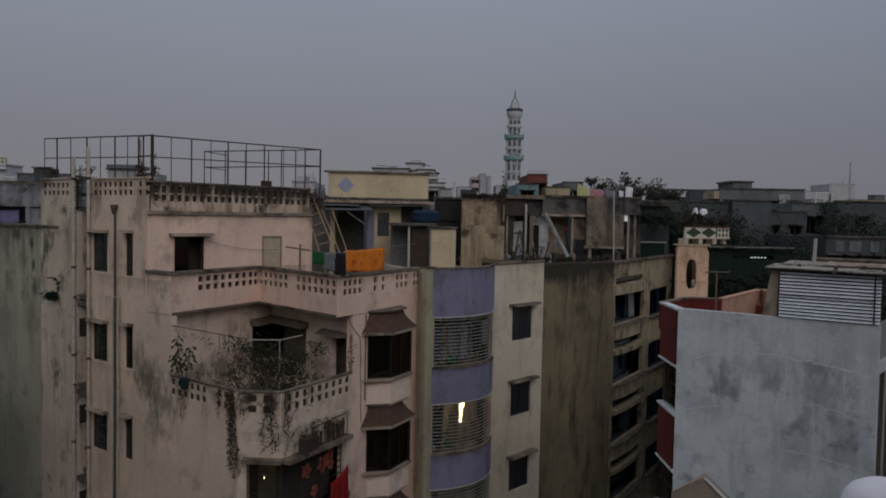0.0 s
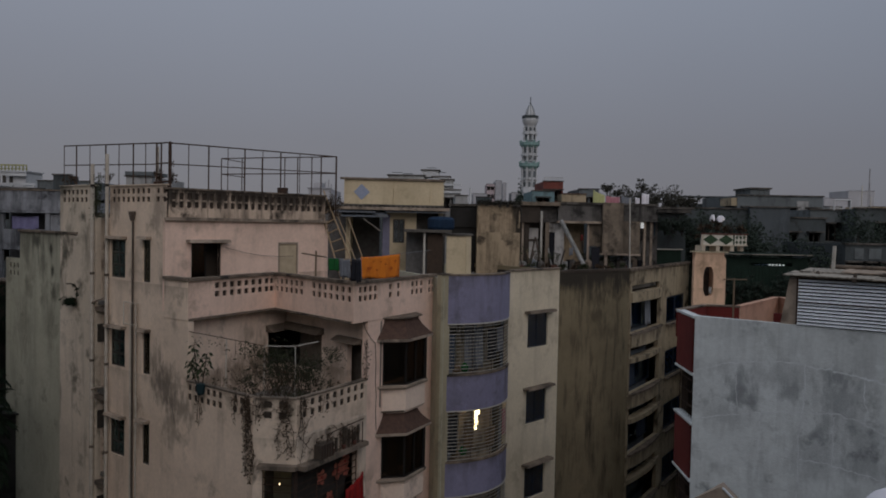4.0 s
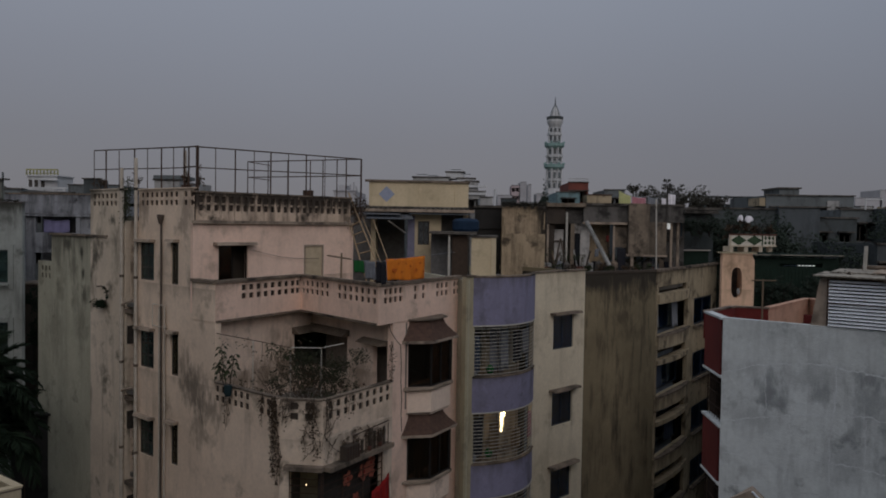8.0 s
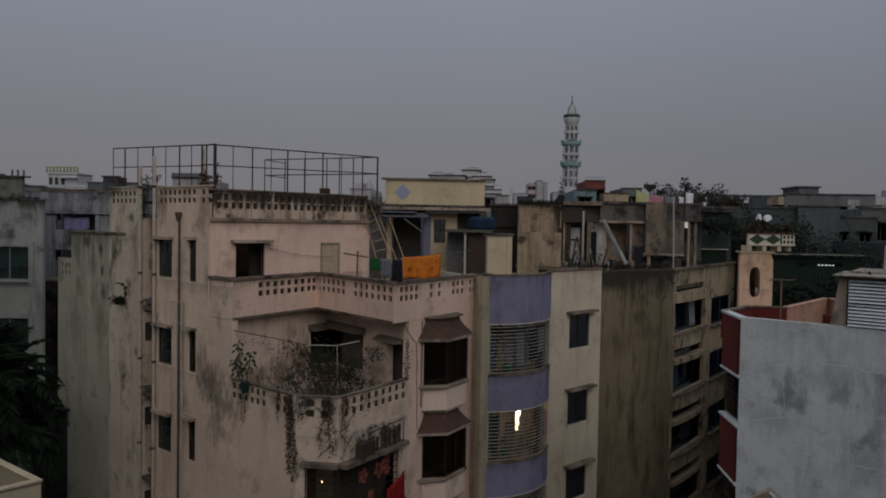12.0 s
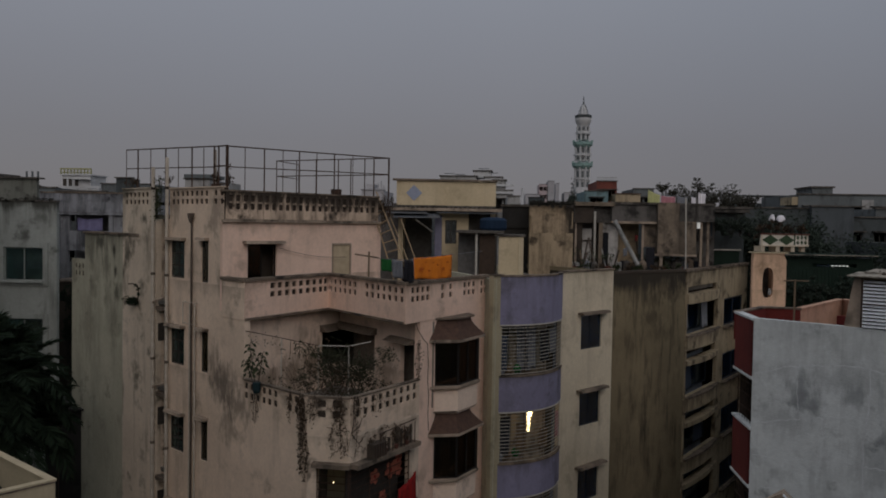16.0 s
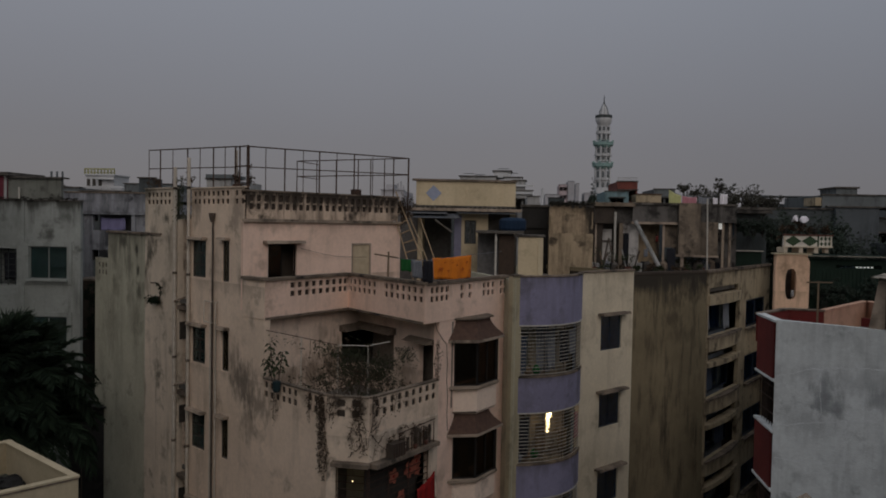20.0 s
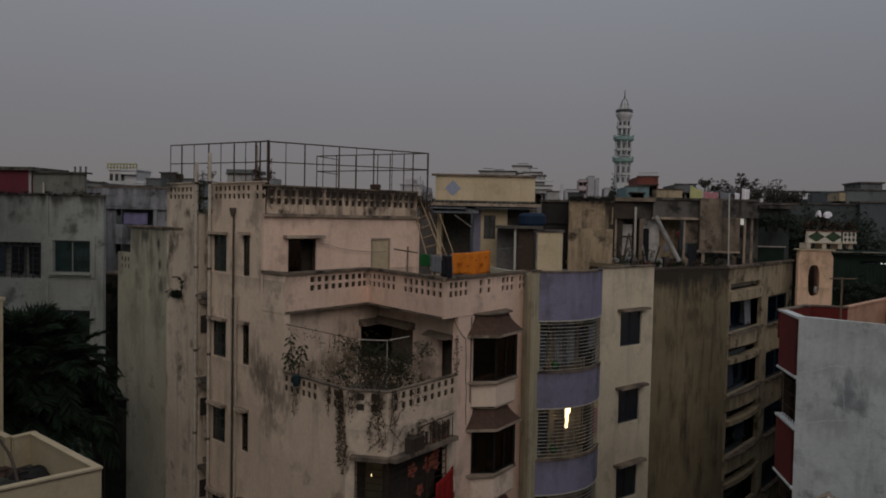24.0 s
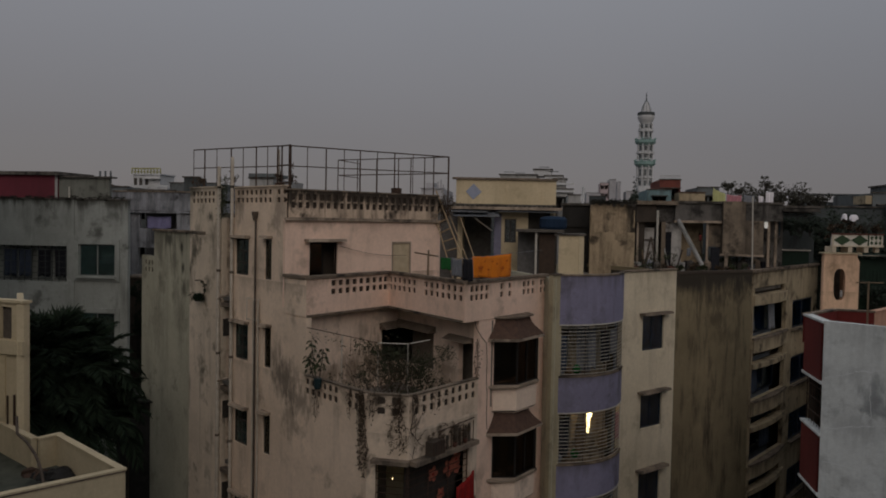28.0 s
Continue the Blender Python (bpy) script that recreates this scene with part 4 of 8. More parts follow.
wn3 = [(6.4, 10.1, z - 0.12, z + 1.4) for z in (13.15, 10.1, 7.05, 4.0)]
gap3 = [(0.45, 4.95, z + 2.05 if z > 13 else z + 1.8, z + 2.38 if z > 13 else z + 2.3) for z in (13.15, 10.1, 7.05, 4.0)]
part("wall", panel(TF, 0.2, TF.length, 0, 16.3, bal + wn3 + gap3), BEIGE, third)
part("wall", panel(Wall(S3, S4, -1), 0.2, 11, 0, 16.3), BEIGE, third)
part("wall", panel(Wall(S4, S1, -1), 0.2, 15, 0, 16.3), BEIGE, third)
part("coping", box(TF, 0, TF.length, -0.2, 0.1, 16.3, 16.42), COPING, third)
part("coping", box(TS, 0, TS.length, -0.2, 0.03, 16.3, 16.42), NICHE, third)
part("roof_slab", slab(inset([S1, S2, S3, S4], 0.35), 15.3, 15.5), ROOF_FLOOR, third)
for z in (13.15, 10.1, 7.05, 4.0):
    for z0, z1, out, m, nm in ((z - 0.12, z - 0.02, 0.34, COPING, "balcony_sill"), (z - 0.72, z - 0.12, 0.3, BEIGE, "balcony_rail_wall"), (z + 1.55, z + (2.03 if z > 13 else 1.78), 0.3, BEIGE, "balcony_hood")):
        plan = [TF.pt(0.25 + 5.2 * k / 10, out * (0.35 + 0.65 * math.sin(math.pi * k / 10)), 0).xy for k in range(11)] + [TF.pt(5.45, 0.003, 0).xy, TF.pt(0.25, 0.003, 0).xy]
        part(nm, slab([tuple(p) for p in plan], z0, z1), m, third)
    window(third, TF, 6.4, 10.1, z - 0.12, z + 1.4, mull=1, deep=0.1, sill=0.2, frame_m=BLUE_FRAME, glass_m=GLASS_BLUE, bar=0.1)
    window(third, TF, 0.4, 5.25, z + 0.0, z + 1.64, mull=2, deep=0.6, frame_m=BLUE_FRAME, glass_m=GLASS_BLUE, bar=0.07)
    part("room_back", box(TF, 0.3, 5.5, -0.9, -0.8, z - 0.8, z + 1.9), BACKING_BLUE, third)
    part("room_back", box(TF, 6.1, 10.4, -0.4, -0.3, z - 0.4, z + 1.6), BACKING_BLUE, third)
    part("gap_back", box(TF, 0.4, 5.0, -0.6, -0.5, z + 1.9, z + 2.4), NICHE, third)
for u, z, wd, drop, m, lab in ((0.8, 14.6, 0.5, 1.1, CLOTH_GREY, "pale grey cloth hung in the balcony"), (3.4, 14.65, 0.9, 1.4, CLOTH_GREY, "pale grey curtain tied in the balcony"), (1.0, 11.6, 0.9, 1.3, CLOTH_DULL, "dull blue curtain in the balcony"), (2.6, 8.6, 1.4, 1.3, CLOTH_DULL, "dull blue curtain in the balcony")):
    BEIGE_CLOTHS.append((u, z, wd, drop, m, lab))

# ---- grey rendered building with maroon terrace ----
grey = thing("house", (9, 24, 0), "unpainted grey cement-rendered house with maroon balcony sides", "house")
GC, GR, GL = (6.75, 22.29), (10.82, 19.26), (6.76, 24.07)
GW, RW = Wall(GC, GR), Wall(GL, GC)
part("wall", panel(GW, 0, GW.length, 0, 16.0), CEMENT, grey, "grey cement render with darker damp patches")
GB = Wall(GR, (14.5, 23.5), 1)
# near-black wall: the darkness of the recess is in its colour
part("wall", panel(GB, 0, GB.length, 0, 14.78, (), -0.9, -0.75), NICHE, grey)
part("wall", panel(GB, 0, GB.length, 15.1, 16.0, (), -0.2, -0.05), GREY_PLASTER, grey)
part("balcony_slab", box(GB, 0.003, GB.length, -0.74, 0.02, 14.79, 15.098), CEMENT, grey)
for u_ in (0.14, 0.9, 1.8):
    part("balcony_post", tube(GB.pt(u_, -0.04, 0.0), GB.pt(u_ + 0.1, -0.04, 14.79), 0.035, 8), PALE_METAL, grey)
for z0, z1 in ((14.35, 15.93), (11.3, 12.88), (8.25, 9.8)):
    part("balcony_side", panel(RW, 0, RW.length - 0.2, z0, z1), MAROON, grey, "maroon-painted balcony side")
    part("edge_strip", box(RW, -0.05, RW.length - 0.003, -0.22, 0.035, z1, z1 + 0.06), CEMENT, grey)
    part("edge_strip", box(RW, -0.05, RW.length - 0.003, -0.22, 0.035, z0 - 0.06, z0), CEMENT, grey)
# dark brown wall paints in the dimness of the open verandah
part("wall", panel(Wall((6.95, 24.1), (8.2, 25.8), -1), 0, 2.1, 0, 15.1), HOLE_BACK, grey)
for z0, z1 in ((12.96, 14.27), (9.88, 11.22), (6.8, 8.17)):
    for k in range(7):
        part("verandah_bar", tube(RW.pt(0.12 + k * 0.24, -0.1, z0), RW.pt(0.12 + k * 0.24, -0.1, z1), 0.012, 5), RUST, grey)
    for z_ in (z0 + 0.35, z0 + 0.75, z0 + 1.1):
        part("verandah_bar", tube(RW.pt(0.0, -0.1, z_), RW.pt(RW.length - 0.2, -0.1, z_), 0.012, 5), RUST, grey)
part("roof_slab", slab([(6.9, 22.5), (10.7, 19.6), (14.2, 23.5), (12.5, 28.5), (9.2, 25.5), (8.2, 25.8), (6.95, 24.0)], 15.0, 15.15), MAROON, grey)

# ---- grey building with glazed verandah ----
left = thing("apartment_building", (-24, 36, 0), "grey plastered apartment block with aluminium windows", "apartment building")
L1, L2 = (-29.0, 31.5), (-19.3, 32.0)
LF = Wall(L1, L2)
ul = LF.length
lh = [(7.42, 9.13, z, z + 1.42) for z in (15.72, 12.67, 9.62)] + [(2.0, 6.85, z - 0.3, z + 1.3) for z in (15.72, 12.67)]
part("wall", panel(LF, 0, ul, 0, 19.1, lh), GREY_PLASTER, left)
part("wall", panel(Wall(L2, (-25.6, 42), 1), 0.2, 10, 0, 19.1), GREY_PLASTER, left)
part("roof_slab", slab(inset([L1, L2, (-25.6, 42), (-33, 42)], 0.35), 18.6, 18.8), ROOF_FLOOR, left)
for h in lh[:3]:
    window(left, LF, *h, mull=1, rails=0, frame_m=ALU_FRAME, glass_m=GLASS_GREEN, sill=0.2, deep=0.1, shade_m=GREY_PLASTER)

# ---- cream house with a roof terrace, close by ----
near = thing("house", (-14, 18, 0), "clean cream house with a walled roof terrace", "house")
N1, N2, N3, N4 = (-11.1, 18.34), (-14.79, 20.93), (-15.07, 20.31), (-17.6, 21.9)
NA, NB = Wall((-13.6, 14.9), N1, 1), Wall(N1, N2, 1)
part("wall", panel(NA, 0, NA.length - 0.15, 0, 11.95, (), -0.15, 0), CREAM_CLEAN, near)
part("wall", panel(NB, 0, NB.length, 0, 11.95, (), -0.15, 0), CREAM_CLEAN, near)
part("wall", panel(Wall(N2, N3, 1), 0.0, 0.66, 0, 11.95, (), -0.15, 0), CREAM_CLEAN, near)
part("wall", panel(Wall(N3, N4, 1), 0, 3, 0, 11.95, (), -0.15, 0), CREAM_CLEAN, near)
for k, (a, b) in enumerate((((-13.6, 14.9), N1), (N1, N2), (N2, N3), (N3, N4))):
    w = Wall(a, b, 1)
    part("coping", box(w, -0.02, w.length + 0.02, -0.18, 0.03, 11.953 + 0.003 * k, 12.0 + 0.006 * k), CREAM_CLEAN, near)
    part("drip_line", box(w, 0.02, w.length - 0.02, 0.003, 0.02, 11.91, 11.95), COPING, near)
part("roof_slab", slab([(-13.7, 15.1), (-11.3, 18.34), (-14.75, 20.75), N3, N4, (-18, 17)], 10.9, 11.1), plaster("mossy_roof_screed", (0.085, 0.09, 0.07), (0.055, 0.06, 0.048), (0.02, 0.022, 0.018), 0.2, 0.9, seed=73.0, patch=1.5, cover=0.1), near)

# ---- minaret ----
mx, my = 14.1, 160.0
minaret = thing("minaret", (mx, my, 0), "pale octagonal mosque minaret with sea-green balconies", "minaret")


def oct_ring(r, z0, z1, m, name="ring", r2=None):
    return part(name, lathe(mx, my, [(r, z0), (r if r2 is None else r2, z1)], 8), m, minaret)


def stage(r, z0, z1, openings):
    """A shaft stage with corner posts and tiers of arched slits between them; openings are (sill, height)."""
    oct_ring(r * 0.86, z0, z1, MINARET_WHITE, "shaft")
    for k in range(8):
        a = 2 * math.pi * (k + 0.5) / 8
        x, y = mx + r * math.cos(a), my + r * math.sin(a)
        part("corner_post", tube((x, y, z0), (x, y, z1), 0.14, 6), MINARET_WHITE, minaret)
        c, s = math.cos(2 * math.pi * k / 8), math.sin(2 * math.pi * k / 8)
        w = Wall((mx + c * r * 0.84 - s * 0.4, my + s * r * 0.84 + c * 0.4), (mx + c * r * 0.84 + s * 0.4, my + s * r * 0.84 - c * 0.4), 0)
        for sill, tall in openings:
            part("slit", box(w, 0.17, 0.63, -0.02, 0.08, sill, sill + tall), FAR_GREY, minaret)


oct_ring(1.8, 0, 26.0, MINARET_WHITE, "shaft", 1.65)
stage(1.55, 26.0, 30.1, ((26.0, 1.0), (28.0, 1.2)))
stage(1.5, 31.2, 34.3, ((31.5, 0.5), (32.9, 0.9)))
stage(1.25, 35.4, 38.2, ((35.55, 0.95), (37.35, 0.7)))
for r, z0, z1 in ((1.72, 27.5, 27.75), (1.78, 32.25, 32.6), (1.5, 36.65, 37.15)):
    oct_ring(r, z0, z1, MINARET_WHITE)
for z0, z1, r in ((29.7, 30.85, 2.05), (33.95, 35.05, 2.0)):
    part("balcony", lathe(mx, my, [(r - 0.5, z0), (r - 0.1, z0 + 0.45), (r, z0 + 0.5), (r, z1)], 8), MINARET_GREEN, minaret)
    for k in range(8):
        a = 2 * math.pi * (k + 0.5) / 8
        part("merlon", box(Wall((mx + (r - 0.05) * math.cos(a) - 0.2, my + (r - 0.05) * math.sin(a)), (mx + (r - 0.05) * math.cos(a) + 0.2, my + (r - 0.05) * math.sin(a))), 0, 0.4, -0.08, 0.08, z1, z1 + 0.3), MINARET_GREEN, minaret)
part("gallery", lathe(mx, my, [(1.05, 38.2), (1.45, 38.9), (1.62, 39.4), (1.62, 39.8), (1.2, 39.85)], 12), MINARET_WHITE, minaret)
oct_ring(1.66, 39.8, 40.4, FAR_DARK, "gallery_rail")
dome_line = [(0.95, 40.4), (0.9, 40.9), (0.66, 41.7), (0.32, 42.4), (0.1, 42.75)]
part("dome", lathe(mx, my, dome_line, 12), MINARET_WHITE, minaret)
for k in range(8):
    a = 2 * math.pi * k / 8
    part("dome_rib", bent_tube([(mx + (r + 0.02) * math.cos(a), my + (r + 0.02) * math.sin(a), z) for r, z in dome_line], 0.05, 5), FAR_GREY, minaret)
part("finial", lathe(mx, my, [(0.08, 42.7), (0.16, 43.0), (0.06, 43.3), (0.11, 43.6), (0.02, 44.4)], 8), FAR_DARK, minaret)

# ---- fittings of the corner building ----
def drain(name, w, u, z0, z1, r, m, label, d=0.08, clips=True):
    o = thing(name, w.pt(u, d, z0), label, "drain pipe", "drain pipes on the wall")
    part("pipe", tube(w.pt(u, d, z0), w.pt(u, d, z1), r, 10), m, o)
    z = z0 + 1.2
    while clips and z < z1:
        part("bracket", tube(w.pt(u, d, z), w.pt(u, d, z + 0.09), r * 1.25, 10), COPING, o)
        z += 3.05
    return o


drain("drain_pipe", LW, 9.07, 0, 20.3, 0.065, PIPE, "tall pale drain pipe running up the cream wall")
drain("drain_pipe", LW, 8.05, 0, 20.6, 0.06, PIPE, "tall pale drain pipe running up the cream wall")
drain("drain_pipe", LW, 8.2, 0, 19.4, 0.05, DARK_PIPE, "dark stained drain pipe beside the slot", 0.02)
rain = drain("drain_pipe", LW, 6.38, 0, 18.4, 0.035, DARK_PIPE, "thin dark rainwater pipe with a hopper head", 0.06, False)
part("hopper", lathe(LW.pt(6.38, 0.09, 0).x, LW.pt(6.38, 0.09, 0).y, [(0.05, 18.35), (0.11, 18.55), (0.12, 18.66), (0.1, 18.67)], 10), DARK_PIPE, rain)
for du in (-0.22, 0.12):
    drain("drain_pipe", LW, 6.38 + du, 0, 15.6, 0.03, PIPE, "thin pale waste pipe on the cream wall", 0.05, False)
guard = thing("pipe_guard", LW.pt(6.5, 0.03, 14.9), "thin rusty guard frame fixed round the wall pipes", "frame")
for u in (6.09, 6.87):
    part("upright", tube(LW.pt(u, 0.1, 14.9 if u > 6.5 else 13.2), LW.pt(u, 0.1, 15.67), 0.016, 5), PIPE, guard)
for z in (15.67, 14.95):
    part("bar", bent_tube([LW.pt(6.09, 0.0, z), LW.pt(6.09, 0.1, z), LW.pt(6.87, 0.1, z), LW.pt(6.87, 0.0, z)], 0.014, 5), PIPE, guard)
for z in (15.25, 12.2):
    o = thing("waste_pipe", LW.pt(8.9, 0.05, z), "pale branch pipe crossing the slot", "drain pipe")
    part("pipe", bent_tube([LW.pt(9.05, 0.09, z + 0.2), LW.pt(8.95, 0.1, z + 0.25), LW.pt(8.15, 0.1, z + 0.45)], 0.04, 8), COPING_PALE, o)

# roof railing of rusty steel
rail = thing("steel_railing", LW.pt(8, -0.1, 19.5), "rusty dark steel pipe railing round the roof", "railing")


def railing(w, us, za, zb, ma, mb, d, z_base, r=0.02):
    """Posts at us; top rail runs from height za to zb, middle rail from ma to mb."""
    for k, u in enumerate(us):
        f = (u - us[0]) / (us[-1] - us[0])
        part("post", tube(w.pt(u, d, z_base), w.pt(u, d, za + (zb - za) * f), r * (1.3 if k % 2 == 0 else 0.75), 6), RUST, rail)
    for a, b in zip(us, us[1:]):
        f, g = (a - us[0]) / (us[-1] - us[0]), (b - us[0]) / (us[-1] - us[0])
        part("top_rail", tube(w.pt(a, d, za + (zb - za) * f), w.pt(b, d, za + (zb - za) * g), r * 1.1, 6), RUST, rail)
        part("middle_rail", tube(w.pt(a, d, ma + (mb - ma) * f), w.pt(b, d, ma + (mb - ma) * g), r * 0.9, 6), RUST, rail)


railing(LW, [5.24, 5.9, 6.67, 7.6, 8.5, 9.63, 10.63, 11.59], 20.85, 21.05, 20.18, 20.34, -0.1, 19.5)
railing(FW, [0.21, 0.83, 1.56, 2.29, 2.96, 3.7, 4.47, 5.32, 6.33, 7.1], 20.83, 20.92, 20.17, 20.3, -0.06, 19.4)
# tall gate frame at the corner
for a, b in ((LW.pt(5.24, -0.1, 0), LW.pt(5.05, -0.15, 0)), (LW.pt(4.45, -0.1, 0), FW.pt(0.15, -0.06, 0))):
    for p in (a, b):
        part("gate_post", tube((p.x, p.y, 19.45), (p.x, p.y, 20.86), 0.028, 6), RUST, rail)
for z in (20.84, 20.2, 19.62):
    part("gate_bar", tube((*LW.pt(5.24, -0.1, 0).xy, z), (*FW.pt(0.15, -0.06, 0).xy, z), 0.024, 6), RUST, rail)
gp = LW.pt(5.45, -0.25, 0)
part("pipe_stub", tube((gp.x, gp.y, 19.4), (gp.x, gp.y, 20.75), 0.06, 8), PIPE, rail, "pale vertical pipe stub")
# inner pen on the roof
pen = thing("steel_pen", (-7, 31, 18.6), "rusty steel pen standing on the roof", "railing")
pen_a, pen_b = Vector((-9.45, 31.1, 0)), Vector((-4.6, 29.25, 0))
pen_c = Vector((-9.0, 32.8, 0))
for f in (0.0, 0.19, 0.37, 0.57, 0.68, 0.8, 1.0):
    p = pen_a.lerp(pen_b, f)
    part("post", tube((p.x, p.y, 18.6), (p.x, p.y, 20.87), 0.022, 6), RUST, pen)
part("post", tube((pen_c.x, pen_c.y, 18.6), (pen_c.x, pen_c.y, 20.85), 0.02, 6), RUST, pen)
for z in (20.87, 20.25):
    part("rail", tube((pen_a.x, pen_a.y, z), (pen_b.x, pen_b.y, z), 0.02, 6), RUST, pen)
    part("rail", tube((pen_a.x, pen_a.y, z), (pen_c.x, pen_c.y, z - 0.02), 0.018, 6), RUST, pen)

# roof junk along the coping
for u, w_, s in ((5.45, LW, 0.16), (4.75, FW, 0.2)):
    p = w_.pt(u, -0.3, 18.6)
    o = thing("paint_bucket", p, "small dark bucket on the roof edge", "bucket")
    part("bucket", lathe(p.x, p.y, [(s * 0.75, 18.6), (s, 19.62), (s * 0.9, 19.64)], 12), RUST, o)

# wooden ladder and poles up to the roof
lad = thing("ladder", (-4.4, 28.6, 15.6), "weathered wooden ladder leaning against the roof edge", "ladder")
la, lb = Vector((-3.93, 28.15, 15.6)), Vector((-5.22, 29.6, 18.95))
lc, ld = Vector((-3.2, 28.05, 15.6)), Vector((-5.12, 29.65, 19.62))
for a, b in ((la, lb), (lc, ld)):
    part("stile", tube(a, b, 0.028, 6), BAMBOO, lad)
for k in range(9):
    f = 0.12 + k * 0.1
    part("rung", tube(la.lerp(lb, f), lc.lerp(ld, f * 0.9), 0.022, 6), BAMBOO, lad)
for a, b in (((-3.02, 28.1, 15.6), (-4.74, 29.75, 19.02)), ((-2.82, 28.2, 15.6), (-4.2, 29.9, 18.6))):
    single("bamboo_pole", tube(a, b, 0.021, 6), BAMBOO, "long bamboo pole leaning against the roof shed", "pole", "poles by the ladder")

# washing line with clothes on the terrace
post = thing("clothes_post", (*AW.pt(2.5, -2.6, 0).xy, 15.55), "rough wooden clothes post with a cross bar", "post")
pa = Vector((*NW2.pt(1.93, -0.4, 0).xy, 15.55))
part("upright", tube(pa, pa + Vector((0.02, 0, 1.93)), 0.034, 6), WOOD_OLD, post)
part("cross_bar", tube((*NW2.pt(1.15, -0.36, 0).xy, 17.36), (*NW2.pt(2.6, -0.36, 0).xy, 17.3), 0.026, 6), WOOD_OLD, post)


def cloth(name, a, b, drop, m, label, folds=5, amp=0.03, slack=0.02, seed=0, category="cloth", group="", flare=0.0):
    """A hanging cloth between the top corners a and b, with soft folds, double-faced."""
    r = random.Random(seed)
    a, b = Vector(a), Vector(b)
    e = (b - a).normalized()
    nn = Vector((-e.y, e.x, 0))
    bm = bmesh.new()
    nu, nv = 18, 8
    ph = [r.uniform(0, 6.28) for _ in range(3)]
    layers = []
    for th in (0.0, 0.012):
        g = []
        for i in range(nu + 1):
            f = i / nu
            row = []
            for j in range(nv + 1):
                h = j / nv
                off = amp * (0.35 + h) * (math.sin(f * folds * 6.28 + ph[0] + h) + 0.4 * math.sin(f * folds * 13.1 + ph[1]))
                hem = (drop + flare * f) * (1 + 0.035 * math.sin(f * 9 + ph[2]))
                p = a.lerp(b, f) + nn * (off + th) - Vector((0, 0, h * hem + slack * math.sin(math.pi * f)))
                row.append(bm.verts.new(p))
            g.append(row)
        layers.append(g)
        for i in range(nu):
            for j in range(nv):
                bm.faces.new((g[i][j], g[i + 1][j], g[i + 1][j + 1], g[i][j + 1]))
    g0, g1 = layers
    for i in range(nu):
        bm.faces.new((g0[i][0], g0[i + 1][0], g1[i + 1][0], g1[i][0]))
        bm.faces.new((g0[i][nv], g0[i + 1][nv], g1[i + 1][nv], g1[i][nv]))
    for j in range(nv):
        bm.faces.new((g0[0][j], g0[0][j + 1], g1[0][j + 1], g1[0][j]))
        bm.faces.new((g0[nu][j], g0[nu][j + 1], g1[nu][j + 1], g1[nu][j]))
    ob = single(name, bm, m, label, category, group)
    for p in ob.data.polygons:
        p.use_smooth = True
    return ob


cloth("green_cloth", NW2.pt(3.14, -0.1, 17.31), NW2.pt(3.72, -0.1, 17.3), 0.38, CLOTH_GREEN, "small dark green cloth on the washing line", 2, 0.02, 0.0, 1)
cloth("shirt", NW2.pt(3.77, -0.1, 17.32), NW2.pt(4.35, -0.1, 17.3), 0.55, CLOTH_GREY, "grey shirt on the washing line", 3, 0.03, 0.02, 2)
cloth("trousers", NW2.pt(4.4, -0.1, 17.34), NW2.pt(4.92, -0.1, 17.32), 0.68, CLOTH_BLACK, "black trousers on the washing line", 2, 0.03, 0.02, 3)
blanket = cloth("blanket", AW.pt(3.12, -0.1, 17.38), AW.pt(5.4, -0.1, 17.43), 0.66, CLOTH_ORANGE, "bright orange printed blanket on the washing line", 4, 0.025, 0.02, 4, flare=0.14)
cloth("grey_cloth", NW2.pt(4.94, -0.1, 17.32), AW.pt(3.05, -0.1, 17.36), 0.62, CLOTH_GREY, "narrow grey cloth on the washing line", 1, 0.02, 0.0, 5)
for k, (u, z, s) in enumerate(((3.5, 17.02, 0.13), (3.9, 16.95, 0.07), (4.4, 17.12, 0.06), (4.75, 16.98, 0.09), (5.0, 17.2, 0.07), (3.7, 17.22, 0.05), (4.15, 17.2, 0.05), (5.2, 16.9, 0.06))):
    b_ = bmesh.new()
    ring_ = [b_.verts.new(AW.pt(u + s * math.cos(a) * (1 + 0.3 * math.sin(3 * a + k)), -0.035, z + s * 0.5 * math.sin(a) * (1 + 0.3 * math.cos(2 * a + k)))) for a in [i * 0.5236 for i in range(12)]]
    b_.faces.new(ring_)
    part("printed_patch", b_, simple("orange_print", (0.50, 0.11, 0.012), (0.42, 0.09, 0.01), 0.85) if k == 0 else bpy.data.materials["orange_print"], blanket)
line_pts = [NW2.pt(2.55, -0.35, 17.3), NW2.pt(3.1, -0.1, 17.3), NW2.pt(4.9, -0.1, 17.34), AW.pt(3.0, -0.1, 17.34), AW.pt(5.3, -0.1, 17.43), AW.pt(7.4, -0.1, 17.5)]
single("washing_line", bent_tube(line_pts, 0.008, 4), CLOTH_GREY, "thin grey washing line over the terrace parapet", "washing line")
wire = [FW.pt(2.05 + 2.9 * k / 10, 0.1, 17.55 - 0.36 * k / 10 - 0.12 * math.sin(math.pi * k / 10)) for k in range(11)]
single("cable", bent_tube(wire, 0.009, 4), DARK_PIPE, "sagging dark cable along the cream front wall", "cable")


